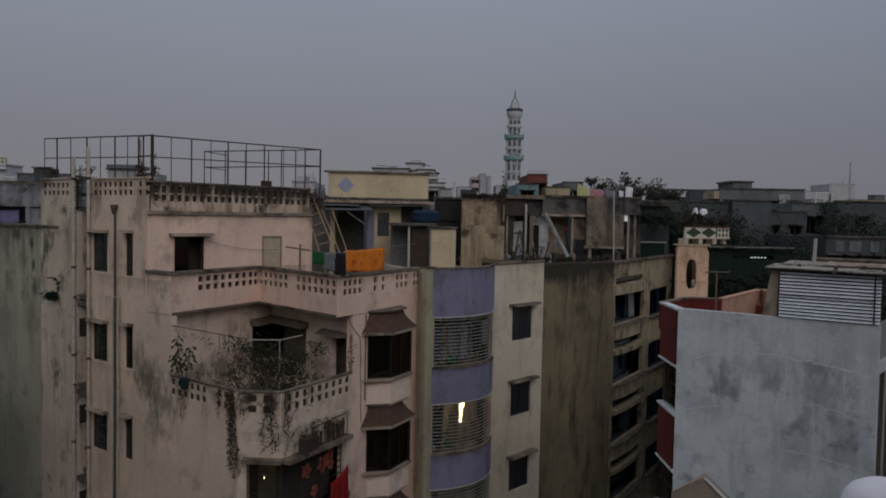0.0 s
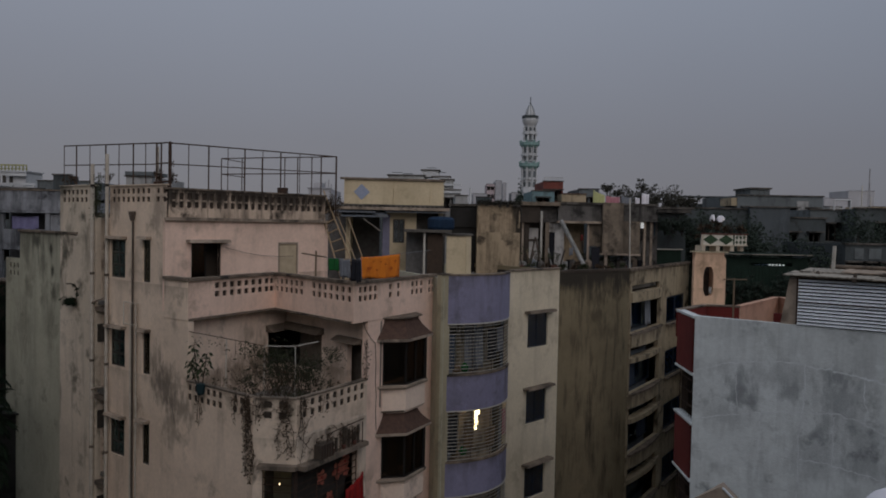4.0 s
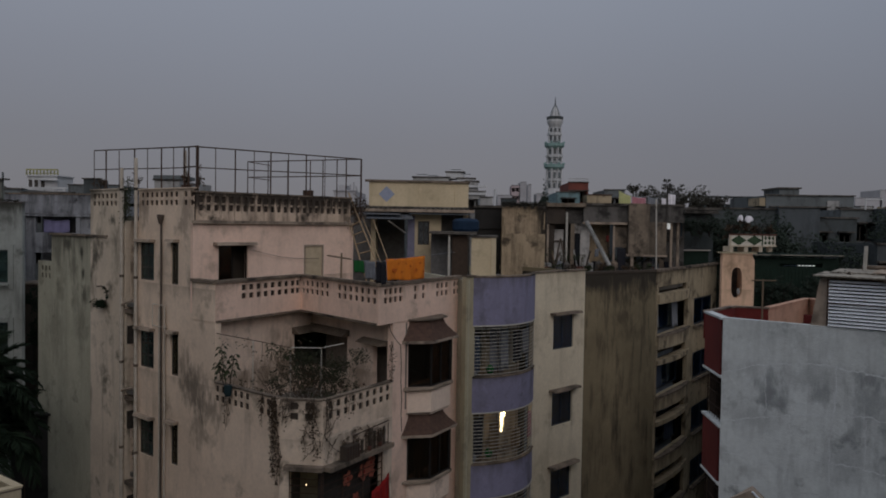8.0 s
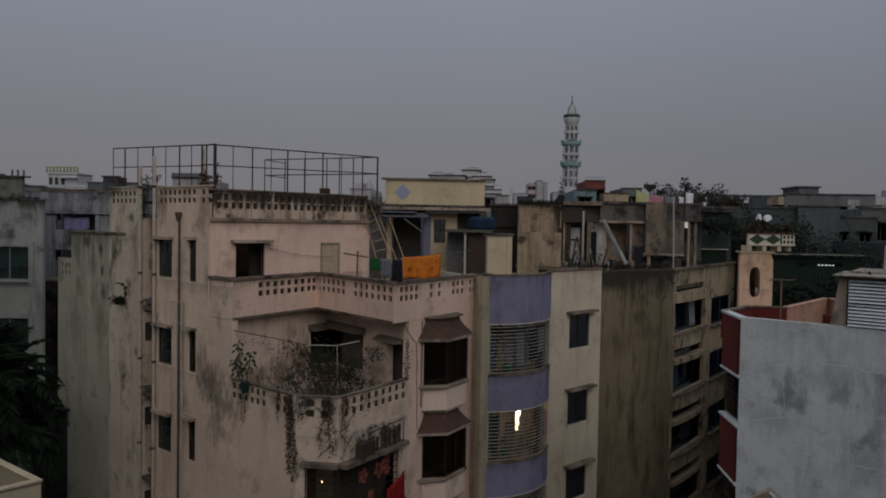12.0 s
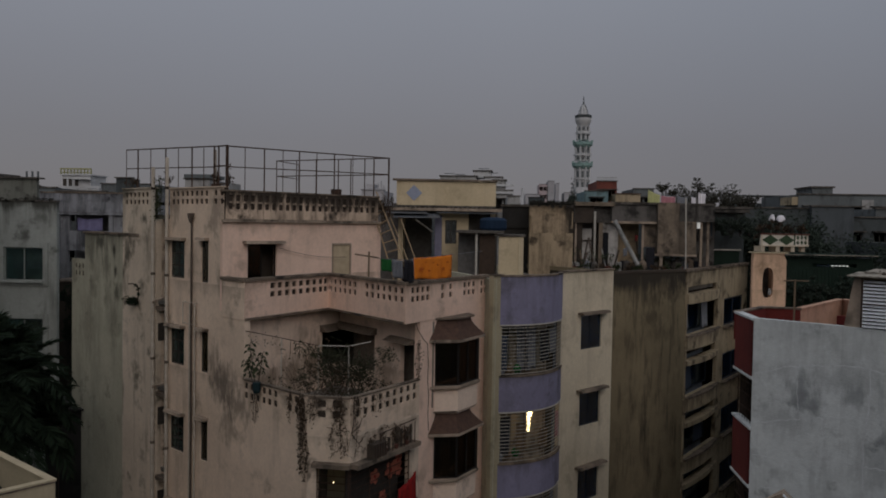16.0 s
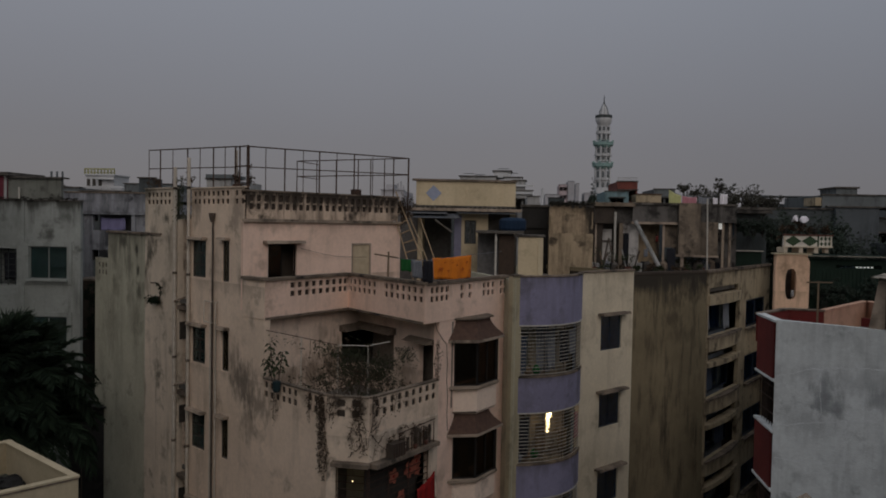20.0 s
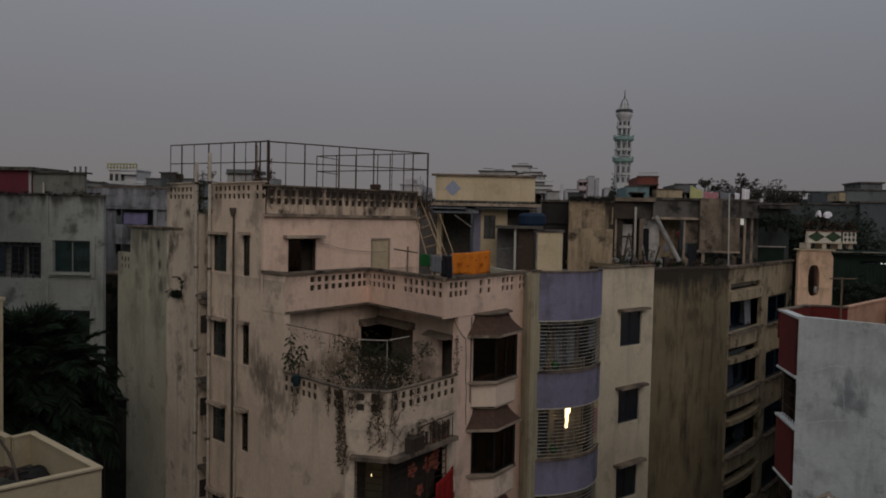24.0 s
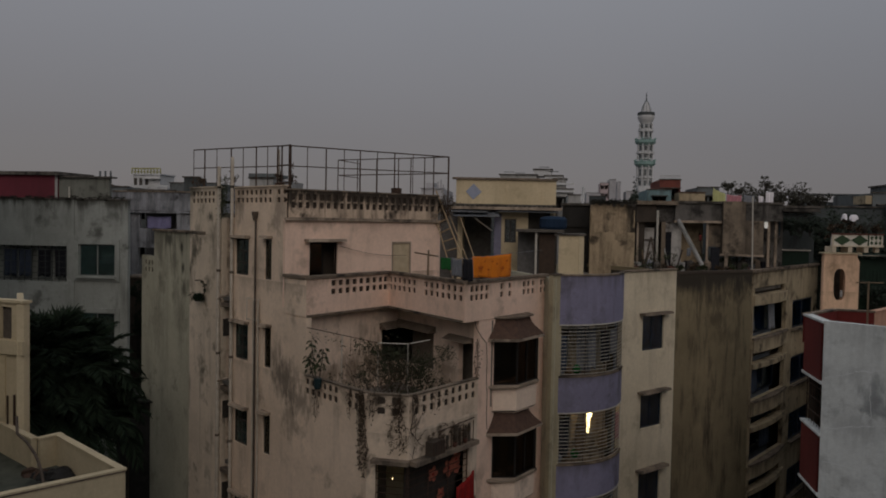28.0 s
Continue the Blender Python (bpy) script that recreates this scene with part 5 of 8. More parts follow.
# potted plants
def potted(at, h, spread, n, size, m=None, pot=0.16, label="green potted plant on the terrace", group="terrace plants"):
    at = Vector(at)
    o = thing("potted_plant", at, label, "plant", group)
    part("pot", lathe(at.x, at.y, [(pot * 0.7, at.z), (pot, at.z + pot * 1.7), (pot * 1.1, at.z + pot * 1.75), (pot * 0.9, at.z + pot * 1.9)], 10), TERRACOTTA, o)
    b1 = bmesh.new()
    tips = stems(b1, at + Vector((0, 0, pot * 1.8)), 9, h * 1.15, 0.45, 0.006)
    part("stem", b1, BARK, o)
    b2 = bmesh.new()
    bush(b2, at + Vector((0, 0, pot * 1.8 + h * 0.55)), (spread, spread, h * 0.55), n // 2, size)
    for t_ in tips:
        bush(b2, t_, (spread * 0.4, spread * 0.4, 0.2), n // 12, size)
    tagged(part("foliage", b2, m or LEAF, o), kind="stuff")
    return o


plant_rng = random.Random(3)
for k in range(8):
    f = k / 7
    p = LW.pt(uK - 0.5 - f * 2.5, -0.4 - plant_rng.uniform(0, 0.25), 12.5)
    potted(p, plant_rng.uniform(0.6, 0.9) if f > 0.5 else 0.65, 0.26, 70, 0.075, LEAF_THICKET if k % 3 == 0 else LEAF_DRY)
for k in range(8):
    potted(AW.pt(0.1 + k * 0.36, -0.5 - plant_rng.uniform(0, 0.7), 12.5), plant_rng.uniform(0.8, 1.3) if k < 3 else 0.6, 0.3, 110, 0.08, LEAF_THICKET if k % 2 else LEAF_DRY)
for k in range(6):
    p = LW.pt(1.5 - 0.3 * k, -1.0 - 0.15 * k, 12.5)
    potted(p, plant_rng.uniform(1.3, 1.9), 0.3, 80, 0.08, LEAF_THICKET if k % 3 else LEAF_DRY)
# papaya-like young plant by the wall
pp = LW.pt(uK - 0.93, 0.15, 12.5)
papaya = thing("potted_plant", pp, "young plant with drooping leaves in a teal pot on the parapet", "plant", "terrace plants")
part("pot", lathe(pp.x, pp.y, [(0.08, 13.28), (0.12, 13.36), (0.13, 13.6), (0.1, 13.62)], 10), POT_DARK, papaya, "dark teal plastic pot")
b1, b2 = bmesh.new(), bmesh.new()
for dx, top_z, lean in ((-0.1, 2.25, -0.12), (0.1, 2.0, 0.08), (-0.2, 1.75, -0.14)):
    foot, head = pp + Vector((dx * 0.4, 0, 1.0)), pp + Vector((dx + lean, 0, top_z))
    add_tube(b1, foot, head, 0.016, 6)
    for k in range(15):
        ang, f = k * 2.4, k / 14
        knot = head.lerp(foot, 0.62 * f)
        reach = 0.07 + 0.05 * math.sin(k * 1.7)
        tip = knot + Vector((math.cos(ang) * reach, math.sin(ang) * reach, 0.05))
        add_tube(b1, knot, tip, 0.006, 4)
        for turn_ in (-0.5, 0.0, 0.5):
            add_leaf(b2, tip, Vector((math.cos(ang + turn_), math.sin(ang + turn_), -0.9 - 0.5 * rng.random())), rng.uniform(0.13, 0.22), 0.36)
part("stem", b1, BARK, papaya)
part("foliage", b2, LEAF, papaya)

# creepers hanging down the terrace parapet


def creeper(w, u, z_top, z_bot, width, n, m, label="straggling creeper hanging down the stained parapet"):
    o = thing("creeper", w.pt(u, 0.03, z_bot), label, "plant", "creepers on the parapet")
    b = bmesh.new()
    b3 = bmesh.new()
    for k in range(4):
        x, z = u + rng.uniform(-width, width) * 0.5, z_top
        while z > z_bot + rng.uniform(0, 0.5):
            x2, z2 = x + rng.uniform(-0.09, 0.09), z - rng.uniform(0.12, 0.25)
            add_tube(b, w.pt(x, 0.04, z), w.pt(x2, 0.04, z2), 0.007, 4)
            for _ in range(max(2, n // 32)):
                q = w.pt(x2 + rng.gauss(0, width * 0.42), 0.05 + rng.uniform(0, 0.06), z2 + rng.uniform(-0.1, 0.1))
                add_leaf(b3, q, Vector((rng.uniform(-1, 1), rng.uniform(-1, 0.3), rng.uniform(-1, 0.2))), rng.uniform(0.05, 0.1))
            x, z = x2, z2
    part("vine", b, BARK, o)
    tagged(part("foliage", b3, m, o), kind="stuff")


creeper(LW, 0.16, 13.6, 11.2, 0.06, 420, LEAF_DRY)
creeper(LW, 0.3, 13.6, 12.7, 0.14, 170, LEAF_DRY)
creeper(LW, 0.75, 13.6, 12.85, 0.1, 130, LEAF_DRY)
creeper(LW, 2.6, 13.3, 12.3, 0.04, 50, LEAF_DRY)
creeper(CH, 0.15, 13.6, 12.9, 0.3, 260, LEAF_DRY)
creeper(CH, 1.0, 13.6, 11.85, 0.08, 260, LEAF_DRY)
creeper(CH, 0.9, 13.6, 12.9, 0.25, 260, LEAF_DRY)
creeper(AW, 0.25, 13.6, 12.95, 0.3, 120, LEAF_DRY)
creeper(AW, 1.2, 13.55, 13.1, 0.5, 100, LEAF_DRY)
creeper(AW, 0.12, 13.6, 12.2, 0.05, 70, LEAF_DRY)
# bare twigs forking over the stained corner
twig = thing("dead_creeper", CH.pt(1.0, 0.04, 11.75), "bare brown creeper twigs forking over the corner plaster", "plant", "creepers on the parapet")
for w_, u_, z_, du_, dz_ in ((CH, 1.05, 12.45, -0.42, 0.3), (AW, 0.05, 12.5, 0.62, -0.6), (AW, 0.1, 12.6, 0.55, 0.42), (AW, 0.2, 12.1, -0.12, -0.4), (CH, 1.0, 12.2, -0.3, -0.35), (AW, 0.35, 12.2, 0.3, 0.25)):
    b = bmesh.new()
    p_ = w_.pt(u_, 0.05, z_)
    for k in range(1, 7):
        q_ = w_.pt(u_ + du_ * k / 6, 0.05 + rng.uniform(0, 0.04), z_ + dz_ * k / 6 + rng.uniform(-0.05, 0.05))
        add_tube(b, p_, q_, 0.014 * (1 - k / 9), 5)
        if k % 2:
            add_tube(b, q_, q_ + Vector((rng.uniform(-0.12, 0.12), -0.02, rng.uniform(-0.15, 0.15))), 0.006, 4)
        p_ = q_
    part("twig", b, BARK, twig)
creeper(AW, 3.3, 14.8, 13.5, 0.12, 110, LEAF_DRY, "thin creeper along the crack beside the terrace")
creeper(LW, 8.55, 20.0, 18.4, 0.5, 420, LEAF, "dense green growth on the roof edge between the pipes")
creeper(FW, 6.7, 19.4, 18.0, 0.25, 160, LEAF_DRY, "dry creeper at the end of the balustrade")
p = Vector((-4.7, 29.5, 18.5))
o = thing("wild_plant", p, "dry brown thicket hanging off the end of the balustrade", "plant", "wild roof plants")
b = bmesh.new()
stems(b, p, 18, 0.9, 0.5, 0.012)
part("stem", b, BARK, o)
b = bmesh.new()
bush(b, p + Vector((0.0, 0, 0.5)), (0.3, 0.25, 0.5), 700, 0.08)
tagged(part("foliage", b, LEAF_DRY, o), kind="stuff")
for u, n_ in ((8.6, 160), (5.35, 130), (4.6, 90), (0.25 + 11.2, 120)):
    p = LW.pt(u, -0.25, 19.55)
    o = thing("wild_plant", p, "wild seedling rooted in the roof coping", "plant", "wild roof plants")
    b = bmesh.new()
    stems(b, p, 4, 0.5, 0.4, 0.01)
    part("stem", b, BARK, o)
    b = bmesh.new()
    bush(b, p + Vector((0, 0, 0.3)), (0.16, 0.16, 0.24), n_, 0.09)
    tagged(part("foliage", b, LEAF_DRY, o), kind="stuff")
p = LW.pt(10.5, 0.02, 15.3)
o = thing("wild_plant", p, "dark seedling with a curved bare stem growing from the cracked wall", "plant", "wild roof plants")
part("stem", bent_tube([p, LW.pt(10.2, 0.14, 15.42), LW.pt(9.98, 0.18, 15.62), LW.pt(9.97, 0.18, 15.84), LW.pt(10.15, 0.16, 16.0), LW.pt(10.5, 0.14, 16.04), LW.pt(10.95, 0.1, 16.0)], 0.025, 5), BARK, o)
b = bmesh.new()
bush(b, LW.pt(10.5, 0.16, 15.4), (0.23, 0.16, 0.13), 1500, 0.07)
for u_, z_ in ((9.98, 15.7), (10.0, 15.9), (10.2, 16.0)):
    bush(b, LW.pt(u_, 0.18, z_), (0.05, 0.05, 0.06), 60, 0.06)
tagged(part("foliage", b, LEAF_PALM, o), kind="stuff")

# plant cage of white pipe on the terrace, and the grape wire
cage = thing("plant_trellis", (-5.3, 23.5, 12.5), "white-painted pipe trellis among the terrace plants", "trellis")
cg = [Vector((-5.78, 23.5, 14.67)), Vector((-4.84, 23.5, 14.68)), Vector((-4.25, 24.0, 14.76))]
for p in cg[:2]:
    part("upright", tube((p.x, p.y, 12.5), p, 0.016, 6), PALE_METAL, cage)
for a, b in zip(cg, cg[1:]):
    part("rail", tube(a, b, 0.016, 6), PALE_METAL, cage)
trel = [LW.pt(uK, -0.05, 15.04), Vector((-6.88, 23.3, 14.9)), cg[0]]
single("trellis_wire", bent_tube(trel, 0.014, 4), RUST, "thin rusty trellis wire above the plants", "wire")
part_post = thing("trellis_post", (-6.88, 23.3, 12.5), "thin grey trellis post", "post")
part("upright", tube((-6.88, 23.3, 12.5), (-6.88, 23.3, 14.9), 0.022, 6), PIPE, part_post)
vine = thing("grape_vine", (-6.9, 23.3, 14.0), "leafy vine trailing along the trellis wire", "plant", "terrace plants")
b, b3 = bmesh.new(), bmesh.new()
for k in range(60):
    f = k / 59
    q = trel[1].lerp(trel[2], f) if k > 20 else trel[0].lerp(trel[1], k / 20)
    q = q + Vector((0, 0, -0.22 - 0.12 * math.sin(k)))
    bush(b3, q, (0.12, 0.12, 0.12), 4 if k > 20 else 2, 0.09)
for k in range(5):
    q = trel[1].lerp(trel[2], k / 4)
    add_tube(b, q, q - Vector((0.02, 0, 0.5)), 0.008, 4)
part("stem", b, BARK, vine)
tagged(part("foliage", b3, LEAF, vine), kind="stuff")
bush_thing = thing("climbing_plant", (-4.4, 23.2, 12.5), "tangled climbing plant filling the terrace corner", "plant", "terrace plants")
b3 = bmesh.new()
bush(b3, (-5.4, 24.0, 13.8), (0.62, 0.4, 0.6), 2900, 0.07)
bush(b3, (-4.55, 23.9, 13.75), (0.5, 0.4, 0.5), 2000, 0.07)
bush(b3, (-6.3, 23.6, 13.55), (0.5, 0.4, 0.22), 420, 0.065)
bush(b3, (-5.8, 23.8, 14.35), (0.5, 0.3, 0.25), 400, 0.065)
bush(b3, (-3.8, 24.0, 14.35), (0.4, 0.25, 0.3), 360, 0.07)
tagged(part("foliage", b3, LEAF_THICKET, bush_thing), kind="stuff")
b = bmesh.new()
stems(b, (-5.3, 23.9, 12.5), 26, 2.2, 0.5, 0.009)
stems(b, (-4.5, 23.9, 12.5), 22, 2.1, 0.5, 0.009)
stems(b, (-6.2, 23.6, 12.5), 12, 1.6, 0.4, 0.007)
part("stem", b, BARK, bush_thing)

# inside of the second-floor verandah: slab ledge, grille, curtain, red cloth
part("ledge", box(CH, 0.2, CH.length + 0.05, -0.1, 0.25, 11.6, 11.72), COPING, home)
part("ledge", box(AW, 0.0, 3.1, -0.1, 0.3, 11.57, 11.7), COPING, home)
for w_, a_, b_ in ((CH, 0.28, CH.length), (AW, 0.02, 2.95)):
    for k in range(9):
        part("grille_bar", tube(w_.pt(a_, -0.06, 9.7 + k * 0.2), w_.pt(b_, -0.06, 9.7 + k * 0.2), 0.012, 4), RUST, home)
    for u in spread_of(a_, b_, 4 if w_ is AW else 2):
        part("grille_post", tube(w_.pt(u, -0.06, 9.5), w_.pt(u, -0.06, 11.57), 0.02, 4), RUST, home)
part("wall", box(AW, 0.9, 3.3, -2.0, -1.9, 9.45, 12.3), INDOOR, home)
# the verandah's dimness is put into this wall's olive colour
part("wall", box(CH, 0.1, 1.0, -1.75, -1.6, 9.45, 12.3), bpy.data.materials["dim_olive_room"], home, "dim olive wall inside the verandah")
cur = cloth("curtain", AW.pt(0.25, -0.35, 11.42), AW.pt(2.85, -0.35, 11.5), 1.75, simple("dark_printed_cloth", (0.05, 0.042, 0.036), (0.035, 0.03, 0.026), 0.9, 0.0, 6), "dark verandah curtain printed with large red flowers", 5, 0.03, 0.0, 8, "curtain")
flower_m = simple("red_print", (0.46, 0.15, 0.095), (0.26, 0.07, 0.05), 0.9, 0.0, 7)
for k, (u, z, s) in enumerate(((1.5, 10.9, 0.24), (2.3, 10.9, 0.28), (2.66, 11.1, 0.25), (2.72, 10.78, 0.17), (1.9, 10.2, 0.2))):
    for half in (0, 1):
        # petals, then a dark eye
        b_ = bmesh.new()
        size = s * (0.2 if half else 1.0)
        b_.faces.new([b_.verts.new(AW.pt(u + size * (0.62 + 0.4 * abs(math.cos(2.5 * a + k))) * math.cos(a), -0.27 + 0.004 * half, z + size * (0.62 + 0.4 * abs(math.cos(2.5 * a + k))) * math.sin(a))) for a in [i * 0.1571 for i in range(40)]])
        part("flower_eye" if half else "printed_flower", b_, CLOTH_RED if half else flower_m, cur, "" if half else "faded red printed flower")
cloth("red_cloth", AW.pt(2.15, 0.16, 10.42), AW.pt(3.1, 0.12, 10.72), 1.5, CLOTH_RED, "red cloth hung out over the verandah rail", 3, 0.05, 0.05, 9)
lamp_p = CH.pt(0.51, -0.9, 10.83)
lamp = thing("ceiling_bulb", lamp_p, "small lit warm bulb in the dim verandah", "lamp")
part("bulb", lathe(lamp_p.x, lamp_p.y, [(0.005, 10.8), (0.012, 10.815), (0.013, 10.84), (0.006, 10.88)], 10), LAMP_DIM, lamp)
glow = bpy.data.lights.new("bulb_light", "POINT")
glow.energy, glow.color, glow.shadow_soft_size = 1.3, (1.0, 0.70, 0.34), 0.05
glow_ob = new("bulb_light", glow)
glow_ob.location = (lamp_p.x, lamp_p.y - 0.08, 10.84)
part("cord", tube((lamp_p.x, lamp_p.y, 10.9), (lamp_p.x, lamp_p.y, 12.3), 0.006, 4), DARK_PIPE, lamp)
# planter rack on the ledge
rack = thing("planter_rack", AW.pt(2.0, 0.12, 11.7), "rusty rack with planks and pots on the ledge", "rack")
for u in (1.15, 1.75, 2.35, 2.9):
    part("upright", tube(AW.pt(u, 0.2, 11.7), AW.pt(u, 0.2, 12.35), 0.018, 4), RUST, rack)
part("rail", tube(AW.pt(1.1, 0.2, 12.34), AW.pt(2.95, 0.2, 12.42), 0.018, 4), RUST, rack)
for k, u in enumerate((1.4, 1.62, 2.0, 2.12, 2.24, 2.5, 2.62, 2.74)):
    part("plank", box(AW, u, u + 0.09, 0.1, 0.14, 11.7, 12.22 + 0.12 * math.sin(u * 7)), NICHE if k % 3 else COPING, rack)
crate = thing("crate", AW.pt(1.3, 0.15, 11.7), "dark plastic crate on the ledge", "crate")
part("body", box(AW, 0.75, 1.35, 0.02, 0.28, 11.7, 12.1), NICHE, crate)
for k in range(5):
    part("slat", box(AW, 0.78 + k * 0.12, 0.82 + k * 0.12, 0.283, 0.3, 11.7, 12.1), RUST, crate)
for k in range(4):
    potted(AW.pt(0.9 + k * 0.55, 0.15, 11.7), 0.4, 0.22, 110, 0.07, LEAF_DRY, 0.07, "small straggly potted plant on the ledge")

# crack along the front wall beside the terrace
CRACK = ((2.86, 16.39), (2.95, 16.1), (3.08, 15.86), (3.12, 15.45), (3.25, 15.13), (3.58, 14.79), (3.82, 14.62), (3.88, 14.0), (3.86, 13.42), (3.93, 12.9), (3.9, 12.4), (3.95, 11.8))
crack = [AW.pt(u_, 0.006, z_) for u_, z_ in CRACK]
part("crack", bent_tube(crack, 0.014, 4), DARK_PIPE, home, "dark crack in the plaster")

# lit lamp and furnishings behind the lilac grilles
lp = SW.pt(us + 2.35, -0.6, 0)
tl = thing("wall_lamp", (lp.x, lp.y, 11.0), "lit yellow lamp behind the balcony grille", "lamp")
part("diffuser", box(SW, us + 2.12, us + 2.34, -0.45, -0.4, 11.24, 11.44), LAMP_WARM, tl)
part("diffuser", box(SW, us + 2.12, us + 2.23, -0.45, -0.4, 11.06, 11.22), LAMP_WARM, tl)
part("diffuser", box(SW, us + 2.15, us + 2.24, -0.45, -0.4, 10.86, 11.03), LAMP_WARM, tl)
part("diffuser", box(SW, us + 2.13, us + 2.19, -0.45, -0.4, 10.68, 10.82), LAMP_WARM, tl)
part("back_plate", box(SW, us + 2.08, us + 2.38, -0.51, -0.455, 10.6, 11.5), PALE_METAL, tl)
cloth("curtain", SW.pt(us + 1.5, -0.5, 14.7), SW.pt(us + 2.2, -0.5, 14.7), 1.7, CLOTH_GREY, "pale grey curtain behind the grille", 4, 0.04, 0, 11, "curtain")
cloth("towel", SW.pt(us + 3.2, 0.0, 11.35), SW.pt(us + 3.45, 0.0, 11.35), 1.0, CLOTH_PINK, "faded pink towel on the balcony", 3, 0.03, 0, 12, "cloth")
cloth("curtain", SW.pt(us + 0.5, -0.6, 11.6), SW.pt(us + 1.1, -0.6, 11.6), 1.7, CURTAIN, "brown curtain behind the grille", 4, 0.04, 0, 13, "curtain")
cloth("curtain", AW.pt(4.5, 0.12, 11.5), AW.pt(4.72, 0.36, 11.5), 1.33, CURTAIN, "brown curtain drawn inside the bay window", 4, 0.04, 0, 14, "curtain")
balcony_light = bpy.data.lights.new("balcony_lamp_light", "POINT")
balcony_light.energy, balcony_light.color, balcony_light.shadow_soft_size = 9.0, (1.0, 0.72, 0.38), 0.08
new("balcony_lamp_light", balcony_light).location = SW.pt(us + 2.22, -0.33, 11.3)
for u_, z_, wd_, drop_, m_, lab_ in ((1.75, 14.62, 0.45, 1.5, CLOTH_GREY, "long pale cloth hung behind the grille"), (2.5, 14.5, 0.5, 1.2, CLOTH_BLACK, "dark clothes hung behind the grille"), (3.05, 14.5, 0.35, 0.9, CLOTH_GREY, "grey cloth hung behind the grille"), (0.15, 14.5, 0.5, 1.3, CLOTH_DULL, "dull blue cloth hung behind the grille"), (0.2, 11.5, 0.7, 1.4, CLOTH_BLACK, "dark clothes hung behind the grille"), (1.2, 11.2, 0.55, 1.1, CURTAIN, "brown cloth hung behind the grille"), (2.55, 10.75, 0.5, 0.75, CURTAIN, "brown cloth hung low behind the grille")):
    cloth("hung_cloth", SW.pt(us + u_, -0.2, z_), SW.pt(us + u_ + wd_, -0.2, z_), drop_, m_, lab_, 3, 0.04, 0.02, int(u_ * 20), "cloth", "washing behind the lilac grilles")
for z in (13.0, 9.9):
    for k in range(3):
        p = SW.pt(us + 0.4 + k * 0.45, -0.3, z)
        o = thing("bundle", p, "pale household bundle stored on the balcony", "bundle", "balcony bundles")
        part("bag", lathe(p.x, p.y, [(0.1, z + 0.02), (0.15, z + 0.12), (0.14, z + 0.24), (0.05, z + 0.33)], 10), (CLOTH_GREY, CURTAIN, CLOTH_GREEN)[k], o)

for u, z, wd, drop, m, lab in BEIGE_CLOTHS:
    cloth("hung_cloth", TF.pt(u, -0.3, z), TF.pt(u + wd, -0.3, z), drop, m, lab, 3, 0.05, 0.03, int(u * 10), "cloth", "washing on the beige balconies")

# ---- penthouse on the terrace with pale yellow parapet ----
PW = Wall((-5.05, 33.0), (-0.65, 33.7))
pent = thing("penthouse", (-3, 34, 15.55), "pale yellow rooftop room with a blue diamond and tin eaves", "rooftop room")
part("parapet", panel(PW, 0.22, PW.length, 19.1, 20.25), YELLOW_PLASTER, pent)
part("coping", box(PW, 0.05, PW.length + 0.05, -0.25, 0.1, 20.25, 20.33), COPING, pent)
part("stained_band", box(PW, 0.22, PW.length, 0.004, 0.035, 19.1, 19.22), DARK_CONCRETE, pent, "mould-black band above the ledge")
for u in (2.3, 3.85):
    part("pilaster", box(PW, u, u + 0.03, 0.0, 0.03, 19.12, 20.24), YELLOW_PLASTER, pent)
dm = bmesh.new()
for dd in (0.003, 0.02):
    dm.faces.new([dm.verts.new(PW.pt(0.95 + a, dd, 19.73 + b)) for a, b in ((-0.33, 0), (0, 0.34), (0.35, 0), (0, -0.34))])
part("diamond", dm, simple("grey_blue_paint", (0.30, 0.33, 0.42), (0.25, 0.28, 0.36), 0.85), pent, "grey-blue painted diamond")
part("ledge", box(PW, 0.0, PW.length + 0.2, 0.0, 0.5, 18.98, 19.1), COPING_PALE, pent)
for k in range(22):
    u_ = 0.1 + k * 0.2
    part("moss_clump", lathe(*PW.pt(u_, 0.42, 0).xy, [(0.06 + 0.04 * math.sin(k * 2.1) ** 2, 19.1), (0.05, 19.12 + 0.05 * math.sin(k * 1.3) ** 2), (0.02, 19.17)], 6), MOSS, pent)


def corrugated(w, u0, u1, d0, d1, z0, z1, m, parent, name="roof_sheet", pitch=0.12, amp=0.02):
    """A corrugated sheet from (d0, z0) to (d1, z1), ridges running down the slope."""
    n = max(8, int((u1 - u0) / pitch * 4))
    bm = bmesh.new()
    top, bot = [], []
    for k in range(n + 1):
        u = u0 + (u1 - u0) * k / n
        a = amp * math.sin(2 * math.pi * (u - u0) / pitch)
        top.append((bm.verts.new(w.pt(u, d0, z0 + a)), bm.verts.new(w.pt(u, d1, z1 + a))))
        bot.append((bm.verts.new(w.pt(u, d0, z0 + a - 0.012)), bm.verts.new(w.pt(u, d1, z1 + a - 0.012))))
    for k in range(n):
        for s in (top, bot):
            bm.faces.new((s[k][0], s[k + 1][0], s[k + 1][1], s[k][1]))
        bm.faces.new((top[k][1], top[k + 1][1], bot[k + 1][1], bot[k][1]))
    return part(name, bm, m, parent)


